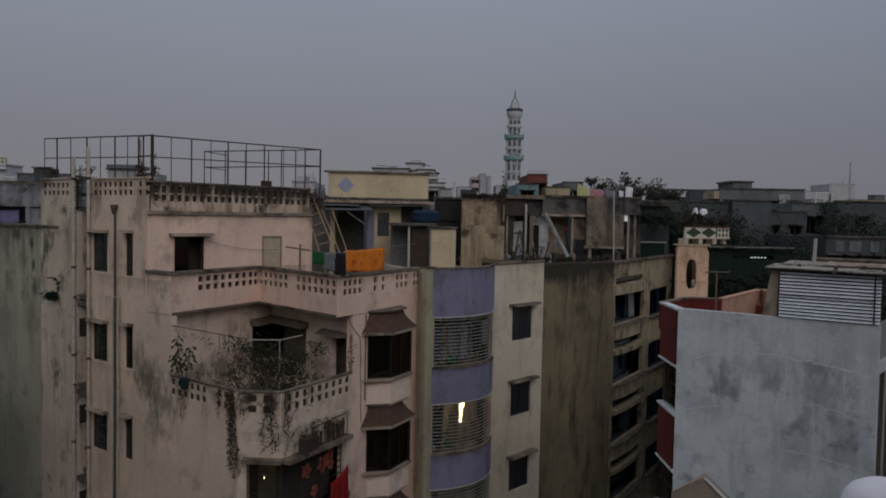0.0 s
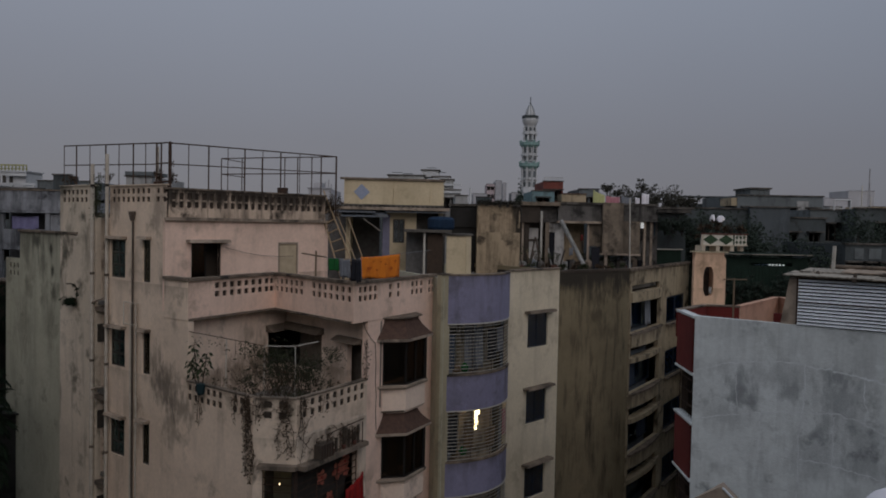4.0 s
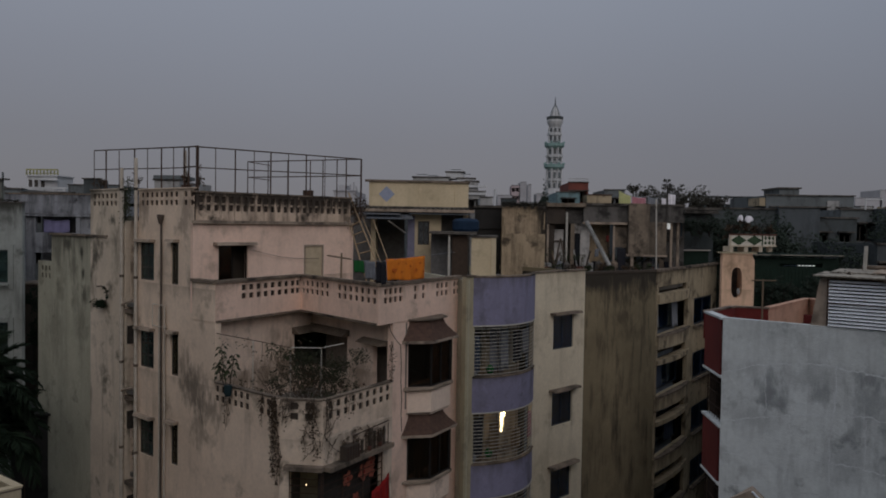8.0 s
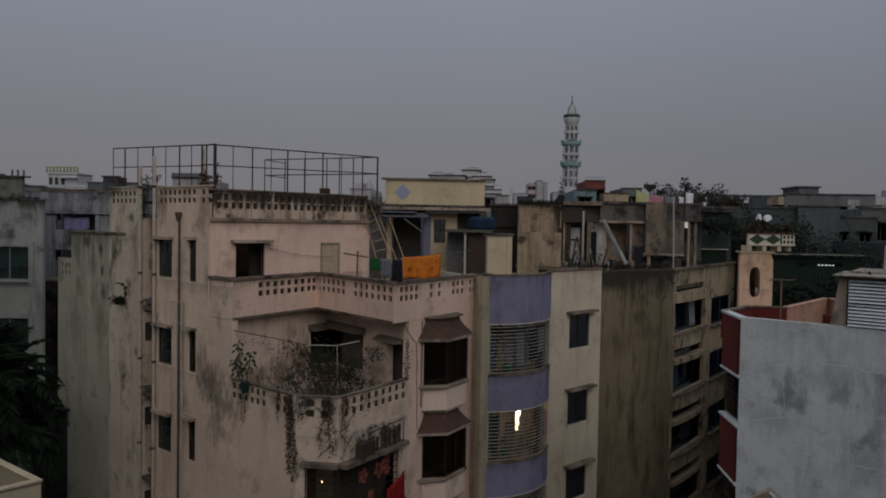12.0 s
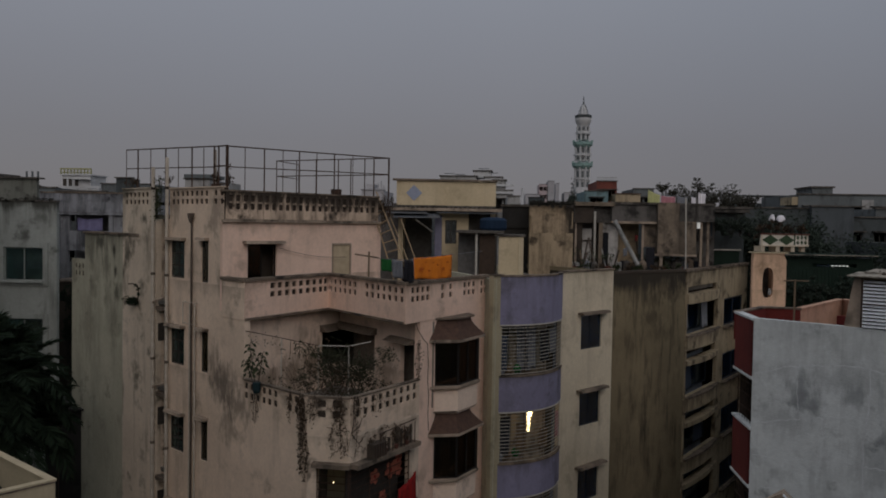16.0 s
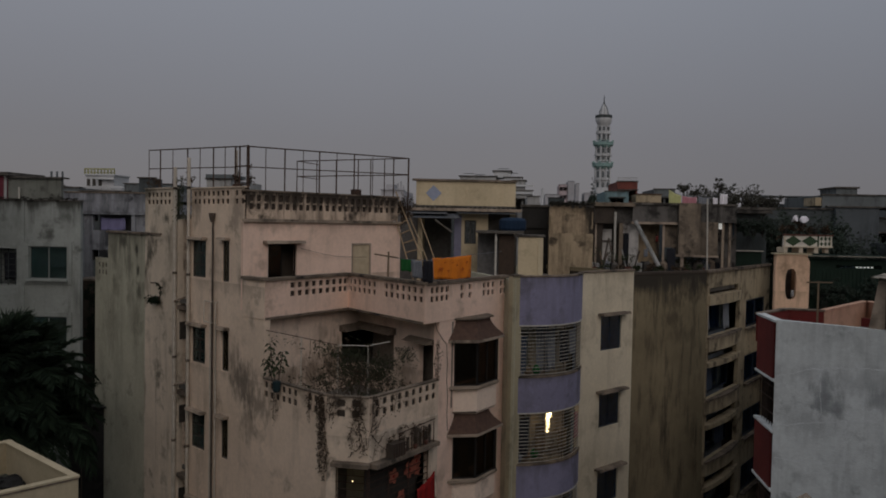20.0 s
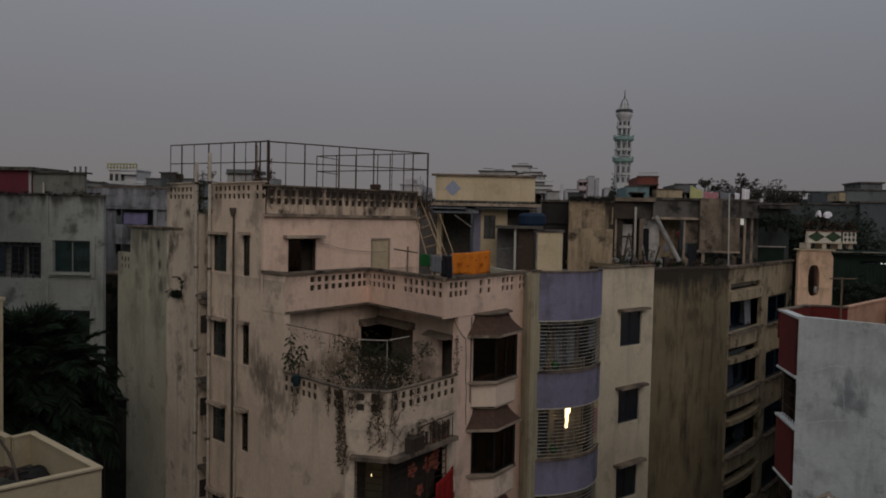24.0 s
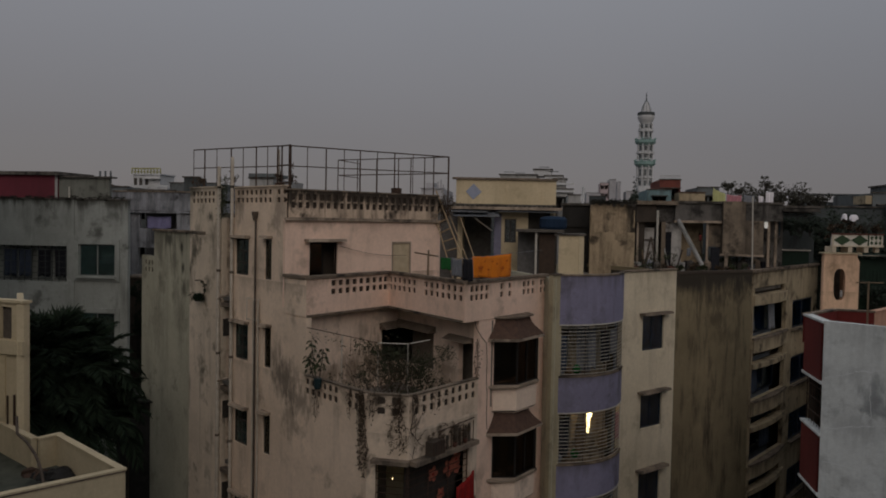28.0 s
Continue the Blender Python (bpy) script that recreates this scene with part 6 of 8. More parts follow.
corrugated(PW, 0.1, 2.0, -0.2, 1.3, 18.98, 18.68, TIN, pent, "tin_awning", 0.2, 0.008)
corrugated(PW, -0.2, 1.5, 0.0, 1.0, 18.98, 18.86, TIN, pent, "tin_awning", 0.2, 0.008)
corrugated(PW, 1.9, 4.5, -0.1, 0.7, 18.98, 18.9, TIN, pent, "tin_awning", 0.2, 0.008)
part("wall", panel(PW, 1.87, 3.3, 15.55, 19.0, [(2.3, 2.8, 17.6, 18.6)]), YELLOW_PLASTER, pent)
part("column", box(PW, 1.86, 2.16, 0.005, 0.1, 15.55, 18.8), simple("grey_lilac_paint", (0.21, 0.205, 0.28), (0.17, 0.165, 0.23), 0.85), pent, "grey-lilac painted column")
window(pent, PW, 2.3, 2.8, 17.6, 18.6, mull=1, deep=0.1)
part("wall", panel(PW, -0.6, 1.87, 15.55, 19.0, (), -2.4, -2.25), INDOOR, pent)
part("wall", panel(PW, 3.3, 4.6, 15.55, 19.0, (), -0.6, -0.4), DARK_CONCRETE, pent)
part("brace", tube(PW.pt(1.0, 1.2, 18.6), PW.pt(1.75, 0.2, 18.1), 0.03, 6), PALE_METAL, pent)
part("roof_slab", slab([(-5.2, 33.1), (-0.7, 33.8), (-1.0, 37), (-5.5, 37)], 19.0, 19.098), ROOF_FLOOR, pent)
part("wall", panel(Wall((-0.66, 33.9), (-0.95, 37), 1), 0, 3.1, 15.55, 20.25), YELLOW_PLASTER, pent)
part("wall", panel(Wall((-4.78, 33.3), (-5.1, 37), -1), 0, 3.7, 15.55, 20.25), YELLOW_PLASTER, pent)

# stair head and store by the lilac parapet
shed = thing("rooftop_shed", (-0.6, 31.6, 16.2), "small cream rooftop store with a dark doorway and flat roof", "shed")
SHW = Wall((-2.0, 31.25), (0.53, 31.35))
part("wall", panel(SHW, 1.55, 2.53, 16.2, 17.98), YELLOW_PLASTER, shed)
part("door_post", box(SHW, 0.62, 0.7, -0.1, 0.0, 16.2, 18.1), PALE_METAL, shed)
part("door", box(SHW, 0.78, 1.4, -0.2, -0.15, 16.2, 18.05), simple("dark_brown_wood", (0.06, 0.04, 0.028), (0.04, 0.028, 0.02), 0.8), shed, "dark brown wooden door")
part("wall", box(SHW, -0.1, 1.4, -1.3, -1.2, 16.2, 18.1), INDOOR, shed)
part("wall", panel(Wall((0.53, 31.35), (0.2, 33.0), 1), 0, 1.6, 16.2, 18.0), CREAM_CLEAN, shed)
part("roof_slab", box(SHW, -0.15, 1.75, -1.6, 0.15, 18.1, 18.2), DARK_CONCRETE, shed)
part("roof_slab", box(SHW, 1.38, 2.6, -1.6, 0.06, 17.98, 18.06), DARK_CONCRETE, shed)
tank = thing("water_tank", (-0.7, 33.0, 18.2), "dark blue plastic water tank on the store roof", "water tank")
part("tank", lathe(-0.72, 32.6, [(0.5, 18.2), (0.56, 18.3), (0.56, 18.62), (0.45, 18.72), (0.1, 18.75)], 18), BLUE_PLASTIC, tank)
bench = thing("wooden_bench", AW.pt(5.4, -1.0, 15.55), "dark wooden bench behind the washing", "bench")
part("seat", box(AW, 4.9, 6.3, -2.0, -1.3, 16.9, 16.98), RUST, bench)
for u in (5.0, 6.2):
    part("leg", box(AW, u, u + 0.07, -1.9, -1.83, 15.55, 16.9), RUST, bench)

# ---- roofscape of the lilac and beige buildings ----
tanw = Wall((0.86, 36.0), (2.83, 36.0))
tanb = thing("rooftop_block", (1.8, 36.6, 16.2), "tall bare brown masonry tank house with a rough top", "tank house")
part("wall", panel(tanw, 0.0, 1.97, 16.2, 18.1), BRICK_WALL, tanb)
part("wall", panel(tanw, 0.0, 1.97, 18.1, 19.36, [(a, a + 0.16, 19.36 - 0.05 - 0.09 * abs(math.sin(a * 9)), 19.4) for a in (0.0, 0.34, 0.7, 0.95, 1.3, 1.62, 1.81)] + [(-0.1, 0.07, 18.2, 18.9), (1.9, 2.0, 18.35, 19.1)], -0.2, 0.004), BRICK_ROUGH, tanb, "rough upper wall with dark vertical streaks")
part("wall", box(tanw, 0.0, 1.97, -1.9, -0.2, 16.2, 19.2), BRICK_WALL, tanb)
part("top_slab", box(tanw, 0.0, 1.97, -1.9, -0.21, 19.2, 19.46), DARK_CONCRETE, tanb)
b = bmesh.new()
moss_rng = random.Random(19)
for k in range(1300):
    add_leaf(b, Vector((moss_rng.uniform(0.86, 2.86), moss_rng.uniform(35.7, 36.0), 19.36 + abs(moss_rng.gauss(0, 0.07)) + 0.05 * math.sin(k * 0.013 * 3) ** 2)), Vector((moss_rng.uniform(-1, 1), moss_rng.uniform(-1, 0.5), moss_rng.uniform(-0.4, 1))), moss_rng.uniform(0.04, 0.09), 0.7)
tagged(part("moss", b, MOSS, tanb), kind="stuff")
# dark ruin-like roof structures
R3 = Wall((3.0, 42.0), (12.0, 42.0))
ruin = thing("roof_structure", (7, 42, 15.5), "blackened concrete roof frame with a tank slab", "roof structure")


def rbox(x0, x1, d0, d1, z0, z1, m, name="wall", label=""):
    return part(name, box(R3, x0 - 3.0, x1 - 3.0, d0, d1, z0, z1), m, ruin, label)


ROOF_BLACK = plaster("plain_black_render", (0.035, 0.034, 0.033), (0.022, 0.021, 0.02), (0.012, 0.012, 0.012), 0.5, 0.6, seed=84.0)
dblk = thing("water_tank", (0.7, 37.5, 16.2), "black concrete water tank behind the store", "water tank")
part("tank", box(Wall((-0.4, 37.2), (1.8, 37.2)), 0, 2.2, -1.5, 0, 18.3, 19.3), ROOF_BLACK, dblk)
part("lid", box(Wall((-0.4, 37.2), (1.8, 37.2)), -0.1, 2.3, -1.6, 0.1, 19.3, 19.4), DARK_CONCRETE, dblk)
# black block put in for the dark gap below the tank
part("support", box(Wall((-0.4, 37.2), (1.8, 37.2)), 0.1, 2.1, -1.4, -0.1, 16.2, 18.3), ROOF_BLACK, dblk)
ROOF_PALE = plaster("dirty_white_render", (0.58, 0.56, 0.53), (0.44, 0.42, 0.40), (0.12, 0.11, 0.10), 0.6, 0.7, seed=81.0, patch=1.4, cover=0.04)
ROOF_BROWN = plaster("damp_brown_render", (0.25, 0.20, 0.15), (0.155, 0.125, 0.095), (0.05, 0.042, 0.034), 0.7, 0.8, seed=82.0, patch=1.6, cover=0.06, drips=((19.7, 1.0, 0.7, 0.1),))
ROOF_TANK = plaster("sooty_concrete", (0.15, 0.14, 0.13), (0.085, 0.08, 0.075), (0.028, 0.026, 0.024), 0.8, 0.8, seed=83.0, patch=1.3, cover=0.08, drips=((19.6, 0.8, 0.6, 0.1),))
rbox(3.2, 5.4, -2.2, 0.3, 19.5, 19.7, ROOF_BROWN, "slab")
rbox(3.35, 4.35, -0.5, 0.1, 18.6, 19.5, NICHE, "beam", "mould-black deep beam")
rbox(4.35, 5.35, -0.9, -0.3, 18.62, 19.5, ROOF_TANK, "beam")
rbox(3.4, 3.5, -0.2, 0.0, 15.5, 18.6, COPING_PALE, "column")
rbox(3.55, 3.8, -0.3, -0.1, 15.5, 18.6, NICHE, "column")
rbox(3.4, 5.3, -2.0, -1.85, 15.5, 19.5, NICHE)
rbox(3.84, 4.34, -0.8, -0.7, 15.5, 18.3, ROOF_PALE, "panel", "dirty white rendered panel")
rbox(3.3, 4.35, -0.68, -0.62, 17.62, 17.7, NICHE, "bar")
rbox(4.66, 4.86, -0.3, -0.1, 15.5, 18.62, ROOF_BROWN, "column")
# black board paints the darkness of an open doorway
rbox(4.86, 5.2, -0.5, -0.42, 15.5, 18.1, CLOTH_BLACK, "door", "black board standing for an open doorway")
rbox(4.86, 5.2, -0.5, -0.42, 18.1, 18.62, ROOF_PALE, "panel")
rbox(5.2, 5.7, -0.5, -0.38, 15.5, 18.62, ROOF_PALE, "panel", "dirty white rendered panel")
rbox(5.3, 7.62, -2.4, 0.1, 18.72, 19.6, ROOF_TANK, "tank", "blackened concrete roof tank")
rbox(5.25, 7.62, -2.5, 0.2, 19.6, 19.72, DARK_CONCRETE, "slab")
rbox(5.25, 7.62, -0.2, 0.24, 18.6, 18.72, COPING_PALE, "ledge")
rbox(7.62, 8.7, -1.2, 0.4, 17.05, 19.72, ROOF_BROWN, "column", "brown stained masonry pier")
rbox(7.5, 8.8, -1.2, 0.46, 16.95, 17.05, COPING_PALE, "ledge")
rbox(5.7, 6.9, -1.4, -1.2, 15.5, 18.6, BRICK_WALL)
rbox(6.86, 6.96, 0.0, 0.12, 16.4, 18.6, COPING_PALE, "post")
rbox(6.98, 7.62, -0.3, -0.1, 17.4, 18.6, ROOF_BROWN, "panel", "tan stained panel")
rbox(8.7, 10.55, -2.4, 0.1, 18.75, 19.6, ROOF_TANK, "tank", "grey concrete roof tank")
rbox(8.7, 10.6, -2.5, 0.16, 19.6, 19.7, DARK_CONCRETE, "slab")
rbox(8.7, 9.6, -0.4, 0.3, 17.04, 18.75, ROOF_BROWN, "wall", "stained concrete chamber")
rbox(8.7, 9.65, -0.4, 0.36, 16.94, 17.04, COPING_PALE, "ledge")
rbox(9.6, 10.7, -1.4, -1.2, 15.5, 18.75, ROOF_TANK)
for x in (9.9, 10.25):
    rbox(x, x + 0.12, -0.3, -0.15, 16.4, 18.75, COPING_PALE, "column")
rbox(10.6, 11.3, -3.0, -2.8, 15.5, 19.1, ROOF_TANK)
rbox(10.5, 12.2, -3.0, 0.5, 19.25, 19.4, DARK_CONCRETE, "slab")
for x in (10.7, 10.98):
    rbox(x, x + 0.16, -2.79, -2.7, 18.0, 19.0, simple("teal_dark_paint", (0.03, 0.055, 0.075), (0.024, 0.044, 0.06), 0.8) if x == 10.7 else bpy.data.materials["teal_dark_paint"], "shutter")
rbox(9.7, 9.86, -0.06, 0.0, 18.4, 18.72, lamp_glow("dim_lit_window", (0.95, 0.97, 0.88), 0.28), "lit_window", "small lit window")
# another black board in place of a doorway's dark inside
rbox(7.08, 7.49, 0.2, 0.35, 15.5, 17.35, CLOTH_BLACK, "door", "black board standing for a doorway")
rbox(7.72, 7.88, 0.42, 0.5, 15.5, 17.2, COPING_PALE, "post")
for a, b, r, lab in (((4.39, 41.6, 15.5), (4.39, 41.6, 19.2), 0.06, "white upright water pipe"), ((5.37, 41.4, 18.75), (6.65, 41.0, 16.3), 0.11, "thick grey pipe leaning across the roof"), ((9.02, 41.2, 15.5), (8.92, 41.2, 19.95), 0.035, "white upright water pipe")):
    o = thing("water_pipe", (a[0], a[1], min(a[2], b[2])), lab, "pipe")
    part("pipe", tube(a, b, r, 8), FAR_PALE if r > 0.1 else PALE_METAL, o)
cloth("red_cloth", (6.4, 41.2, 18.0), (6.54, 41.2, 18.0), 0.3, MAROON, "dark red cloth on the roof", 2, 0.03, 0, 31)
cloth("white_cloth", (5.8, 41.0, 17.3), (6.0, 41.0, 17.35), 0.4, CLOTH_GREY, "pale cloth on the roof", 2, 0.03, 0, 32)
for nm, x0, x1, z0, z1, m, lab in (("yellow_cloth", 7.31, 7.95, 20.45, 0.75, CLOTH_YELLOW, "pale yellow cloth on a roof line"), ("pink_cloth", 8.0, 8.75, 20.13, 0.4, CLOTH_PINK, "pink cloth on a roof line"), ("grey_cloth", 8.85, 9.4, 20.12, 0.4, CLOTH_GREY, "grey cloth on a roof line"), ("white_cloth", 9.6, 9.83, 20.1, 0.36, CLOTH_WHITE, "white cloth on a roof line"), ("lilac_cloth", 9.95, 10.33, 20.32, 0.82, CLOTH_WHITE, "pale lilac cloth on a roof line")):
    cloth(nm, (x0, 43.0, z0), (x1, 43.0, z0 - 0.06 if nm != "yellow_cloth" else z0 - 0.3), z1, m, lab, 2, 0.03, 0.03, len(lab), "cloth", "washing on the far roof")
single("washing_line", bent_tube([(7.0, 43.0, 20.5), (8.0, 43.0, 20.14), (9.4, 43.0, 20.1), (10.6, 43.0, 20.4)], 0.01, 4), CLOTH_GREY, "thin washing line above the roof tank", "washing line")


def shrub(name, at, rx, rz, n, size, m, label, base_z):
    at = Vector(at)
    o = thing(name, (at.x, at.y, base_z), label, "plant", "roof garden")
    b = bmesh.new()
    for k in range(6):
        a = k * 1.05
        mid = at + Vector((rx * 0.3 * math.cos(a), rx * 0.3 * math.sin(a), 0))
        add_tube(b, (at.x, at.y, base_z), mid, 0.025, 5, 0.015)
        add_tube(b, mid, mid + Vector((rx * 0.35 * math.cos(a), rx * 0.3 * math.sin(a), rz * rng.uniform(0.4, 0.95))), 0.014, 4, 0.006)
    part("stem", b, BARK_DARK, o)
    b = bmesh.new()
    for _ in range(max(4, n // 45)):
        c = at + Vector((rng.gauss(0, 0.45) * rx, rng.gauss(0, 0.45) * rx * 0.7, rng.gauss(0, 0.4) * rz))
        bush(b, c, (rx * 0.28, rx * 0.28, rz * 0.28), 45, size)
    tagged(part("foliage", b, m, o), kind="stuff")
    return o


for x, z, rx, rz, n in ((9.1, 20.75, 0.5, 0.35, 300), (9.8, 20.5, 0.6, 0.4, 300), (10.9, 20.3, 0.6, 0.7, 300), (11.1, 21.0, 0.3, 0.45, 110), (11.8, 20.4, 0.7, 0.6, 380), (12.7, 20.3, 0.8, 0.8, 450), (13.6, 20.0, 0.7, 0.7, 380), (13.0, 19.3, 1.2, 0.5, 420)):
    shrub("roof_shrub", (x, 48.0, z), rx, rz, n * 3, 0.1, LEAF_HAZED, "haze-paled dark green shrub in a roof garden", 17.5)
part("planter", box(Wall((8.3, 48), (13.7, 48)), 0, 5.4, -1.2, 0.4, 16.3, 19.5), FAR_DARK, ruin)
part("garden_slab", box(Wall((9.0, 47), (13.9, 47)), 0, 4.9, -1.2, 0.4, 19.55, 19.68), DARK_CONCRETE, ruin)
for k in range(9):
    shrub("roof_shrub", (9.6 + k * 0.52, 47.0, 19.95 + 0.12 * math.sin(k * 1.9)), 0.55, 0.42, 800, 0.1, LEAF_HAZED, "low haze-paled shrub in a roof garden", 19.68)
for k in range(5):
    shrub("roof_shrub", (11.6 + k * 0.5, 46.3, 18.5 + 0.2 * math.sin(k * 2.7)), 0.6, 0.5, 900, 0.11, LEAF_FAR, "dark shrub hanging over the roof garden wall", 18.0)
for k in range(7):
    shrub("roof_shrub", (11.9 + k * 0.62, 50.5, 17.75 + 0.3 * math.sin(k * 2.1)), 0.8, 0.6, 1500, 0.13, LEAF_FAR, "dark hedge behind the beige roof", 17.0)
for k in range(7):
    x = 3.6 + k * 0.8
    p = (x, 40.2 + 0.25 * k, 15.5)
    o = shrub("roof_shrub", (x, 39.3 + 0.3 * k, 16.35), 0.4, 0.3, 130, 0.14, LEAF_DRY if k % 2 else LEAF, "low dark shrub along the stained roof edge", 15.5)

# roof clutter: buckets, planks, pipes and sacks
junk = random.Random(77)
for k in range(46):
    x = junk.uniform(3.2, 10.2)
    y = 40.8 + (x - 3.2) * 0.35 + junk.uniform(-0.6, 0.4)
    kind = k % 4
    if kind == 0:
        o = thing("bucket", (x, y, 15.5), "dark plastic bucket on the roof", "bucket", "roof clutter")
        r = junk.uniform(0.14, 0.26)
        part("bucket", lathe(x, y, [(r * 0.75, 15.5), (r, 16.4 + r), (r * 0.85, 16.42 + r)], 9), junk.choice((POT_DARK, CLOTH_BLACK, FAR_PALE)), o)
    elif kind == 1:
        o = thing("plank", (x, y, 15.5), "old plank leaning on the roof wall", "plank", "roof clutter")
        part("plank", tube((x, y, 15.5), (x + junk.uniform(-0.5, 0.5), y + 0.4, 15.5 + junk.uniform(1.4, 2.6)), 0.045, 5), junk.choice((WOOD_OLD, FAR_PALE, DARK_PIPE)), o)
    elif kind == 2:
        o = thing("sack", (x, y, 15.5), "stained sack on the roof", "sack", "roof clutter")
        r = junk.uniform(0.2, 0.35)
        part("bag", lathe(x, y, [(r * 0.9, 15.5), (r, 15.9), (r * 0.8, 16.3 + r), (r * 0.2, 16.45 + r)], 7), junk.choice((DARK_CONCRETE, CLOTH_GREY, COPING)), o)
    else:
        o = thing("potted_plant", (x, y, 15.5), "straggly potted plant on the stained roof", "plant", "roof clutter")
        part("pot", lathe(x, y, [(0.14, 15.5), (0.2, 16.35), (0.16, 16.37)], 8), TERRACOTTA, o)
        b = bmesh.new()
        stems(b, (x, y, 16.3), 5, 0.8, 0.5, 0.012)
        part("stem", b, BARK, o)
        b = bmesh.new()
        bush(b, (x, y, 16.8), (0.35, 0.35, 0.4), 120, 0.11)
        tagged(part("foliage", b, LEAF, o), kind="stuff")
for k in range(9):
    p = SW.pt(us + 3.6 + k * 0.36, -0.5, 16.45)
    shrub("roof_shrub", p, 0.28, 0.26, 90, 0.1, LEAF_DRY if k % 2 else LEAF, "low weeds and dark clutter behind the parapet", 16.2)

# ---- roof terrace of the grey house ----
louvre = thing("louvre_screen", GW.pt(3.8, -0.05, 16.0), "pale horizontal tin louvre screen under a rough concrete slab", "screen")
for k in range(14):
    z = 16.03 + k * 0.0865
    part("slat", box(GW, 2.71, 5.07, -0.06, 0.05, z, z + 0.05, 0.07), TIN_PALE, louvre)
part("backing", box(GW, 2.7, 5.06, -0.14, -0.08, 16.0, 17.24), RUST, louvre)
for u in (2.68, 4.93):
    part("side_post", box(GW, u, u + 0.03, 0.055, 0.075, 16.02, 17.24), RUST, louvre)
part("cross_bar", box(GW, 2.72, 4.93, 0.053, 0.062, 16.6, 16.625), RUST, louvre)
b = bmesh.new()
add_box(b, GW, 2.47, 2.68, -0.5, -0.06, 16.0, 17.22)
for v_ in b.verts:
    if v_.co.z < 16.5 and (v_.co.xy - GW.pt(2.47, 0, 0).xy).dot(GW.e) < 0.05:
        v_.co.xy += GW.e * -0.2
part("buttress", b, COPING_PALE, louvre, "sloping plastered buttress")
cslab = thing("roof_canopy", GW.pt(3.8, -0.6, 17.25), "patched flat roof of weathered sheets with debris", "canopy")
part("slab", box(GW, 2.5, 5.6, -2.0, 0.06, 17.245, 17.29), COPING, cslab)
sheet_rng = random.Random(91)
for u0_, u1_, d0_, d1_, z_, m_ in ((2.36, 3.5, -0.9, 0.2, 17.33, TAN_TIN), (3.3, 4.5, -0.95, 0.22, 17.325, TAN_TIN), (4.35, 5.7, -0.9, 0.24, 17.31, TAN_TIN), (2.6, 3.7, -1.6, -0.5, 17.4, TAN_TIN), (3.6, 5.7, -1.6, -0.55, 17.42, COPING_PALE)):
    b = bmesh.new()
    n_ = 22
    g = []
    for k in range(n_ + 1):
        u_ = u0_ + (u1_ - u0_) * k / n_
        wave = 0.006 * math.sin(k * 1.9) + sheet_rng.uniform(-0.004, 0.004)
        edge_ = sheet_rng.uniform(-0.025, 0.025)
        g.append([b.verts.new(GW.pt(u_, d_, zz)) for d_, zz in ((d0_, z_ + 0.05 + wave), (d1_ + edge_, z_ + wave), (d1_ + edge_, z_ + wave - 0.03), (d0_, z_ + 0.02 + wave))])
    for p_, q_ in zip(g, g[1:]):
        for i in range(4):
            b.faces.new((p_[i], q_[i], q_[(i + 1) % 4], p_[(i + 1) % 4]))
    part("roof_sheet", b, m_, cslab)
b = bmesh.new()
add_tube(b, GW.pt(3.15, -1.55, 17.5), GW.pt(5.7, -1.5, 17.53), 0.055, 8)
part("ridge_pipe", b, COPING, cslab)
part("ridge_slab", box(GW, 3.2, 5.6, -2.0, -1.65, 17.3, 17.55), COPING, cslab)
for u_, d_, r_ in ((4.05, 0.1, 0.05), (3.1, -0.3, 0.05), (4.6, -0.5, 0.06), (2.9, -0.8, 0.05), (5.1, -0.2, 0.05)):
    c_ = GW.pt(u_, d_, 0)
    part("stone", lathe(c_.x, c_.y, [(r_, 17.33), (r_ * 1.1, 17.36 + r_ * 0.4), (r_ * 0.5, 17.38 + r_)], 6), NICHE, cslab, "dark stone weighing down the sheet")
part("rag", box(GW, 4.0, 4.1, 0.2, 0.24, 17.2, 17.31), NICHE, cslab)
part("chimney_pipe", tube(GW.pt(3.28, -1.2, 17.4), GW.pt(3.3, -1.2, 18.08), 0.05, 8), PALE_METAL, cslab)
# parapets of the terrace behind the grey wall
for a, b, m, top in (((6.85, 24.05), (8.15, 25.7), MAROON, 15.95), ((8.15, 25.7), (9.1, 25.4), MAROON, 15.95), ((9.12, 25.42), (11.9, 29.2), PEACH_DULL, 15.95), ((11.9, 29.2), (11.9, 27.2), PEACH_DULL, 15.95)):
    w = Wall(a, b)
    part("parapet", panel(w, 0.0, w.length, 15.15, top, (), -0.15, 0.0), m, grey, "maroon terrace parapet" if m is MAROON else "peach terrace parapet")
    part("coping", box(w, -0.03, w.length + 0.03, -0.18, 0.03, top, top + 0.05), m if m is PEACH_DULL else COPING, grey)
part("parapet", box(Wall((10.0, 24.9), (11.3, 23.2)), 0.0, 2.2, -0.12, 0.0, 15.15, 15.85), MAROON, grey)
ant = thing("clothes_post", GW.pt(0.9, -0.5, 15.15), "thin wooden post with a cross arm on the terrace", "post")
part("upright", tube(GW.pt(0.9, -0.5, 15.15), GW.pt(0.9, -0.5, 17.1), 0.025, 6), WOOD_OLD, ant)
part("cross_arm", tube(GW.pt(0.6, -0.5, 17.05), GW.pt(1.25, -0.5, 17.08), 0.018, 6), WOOD_OLD, ant)
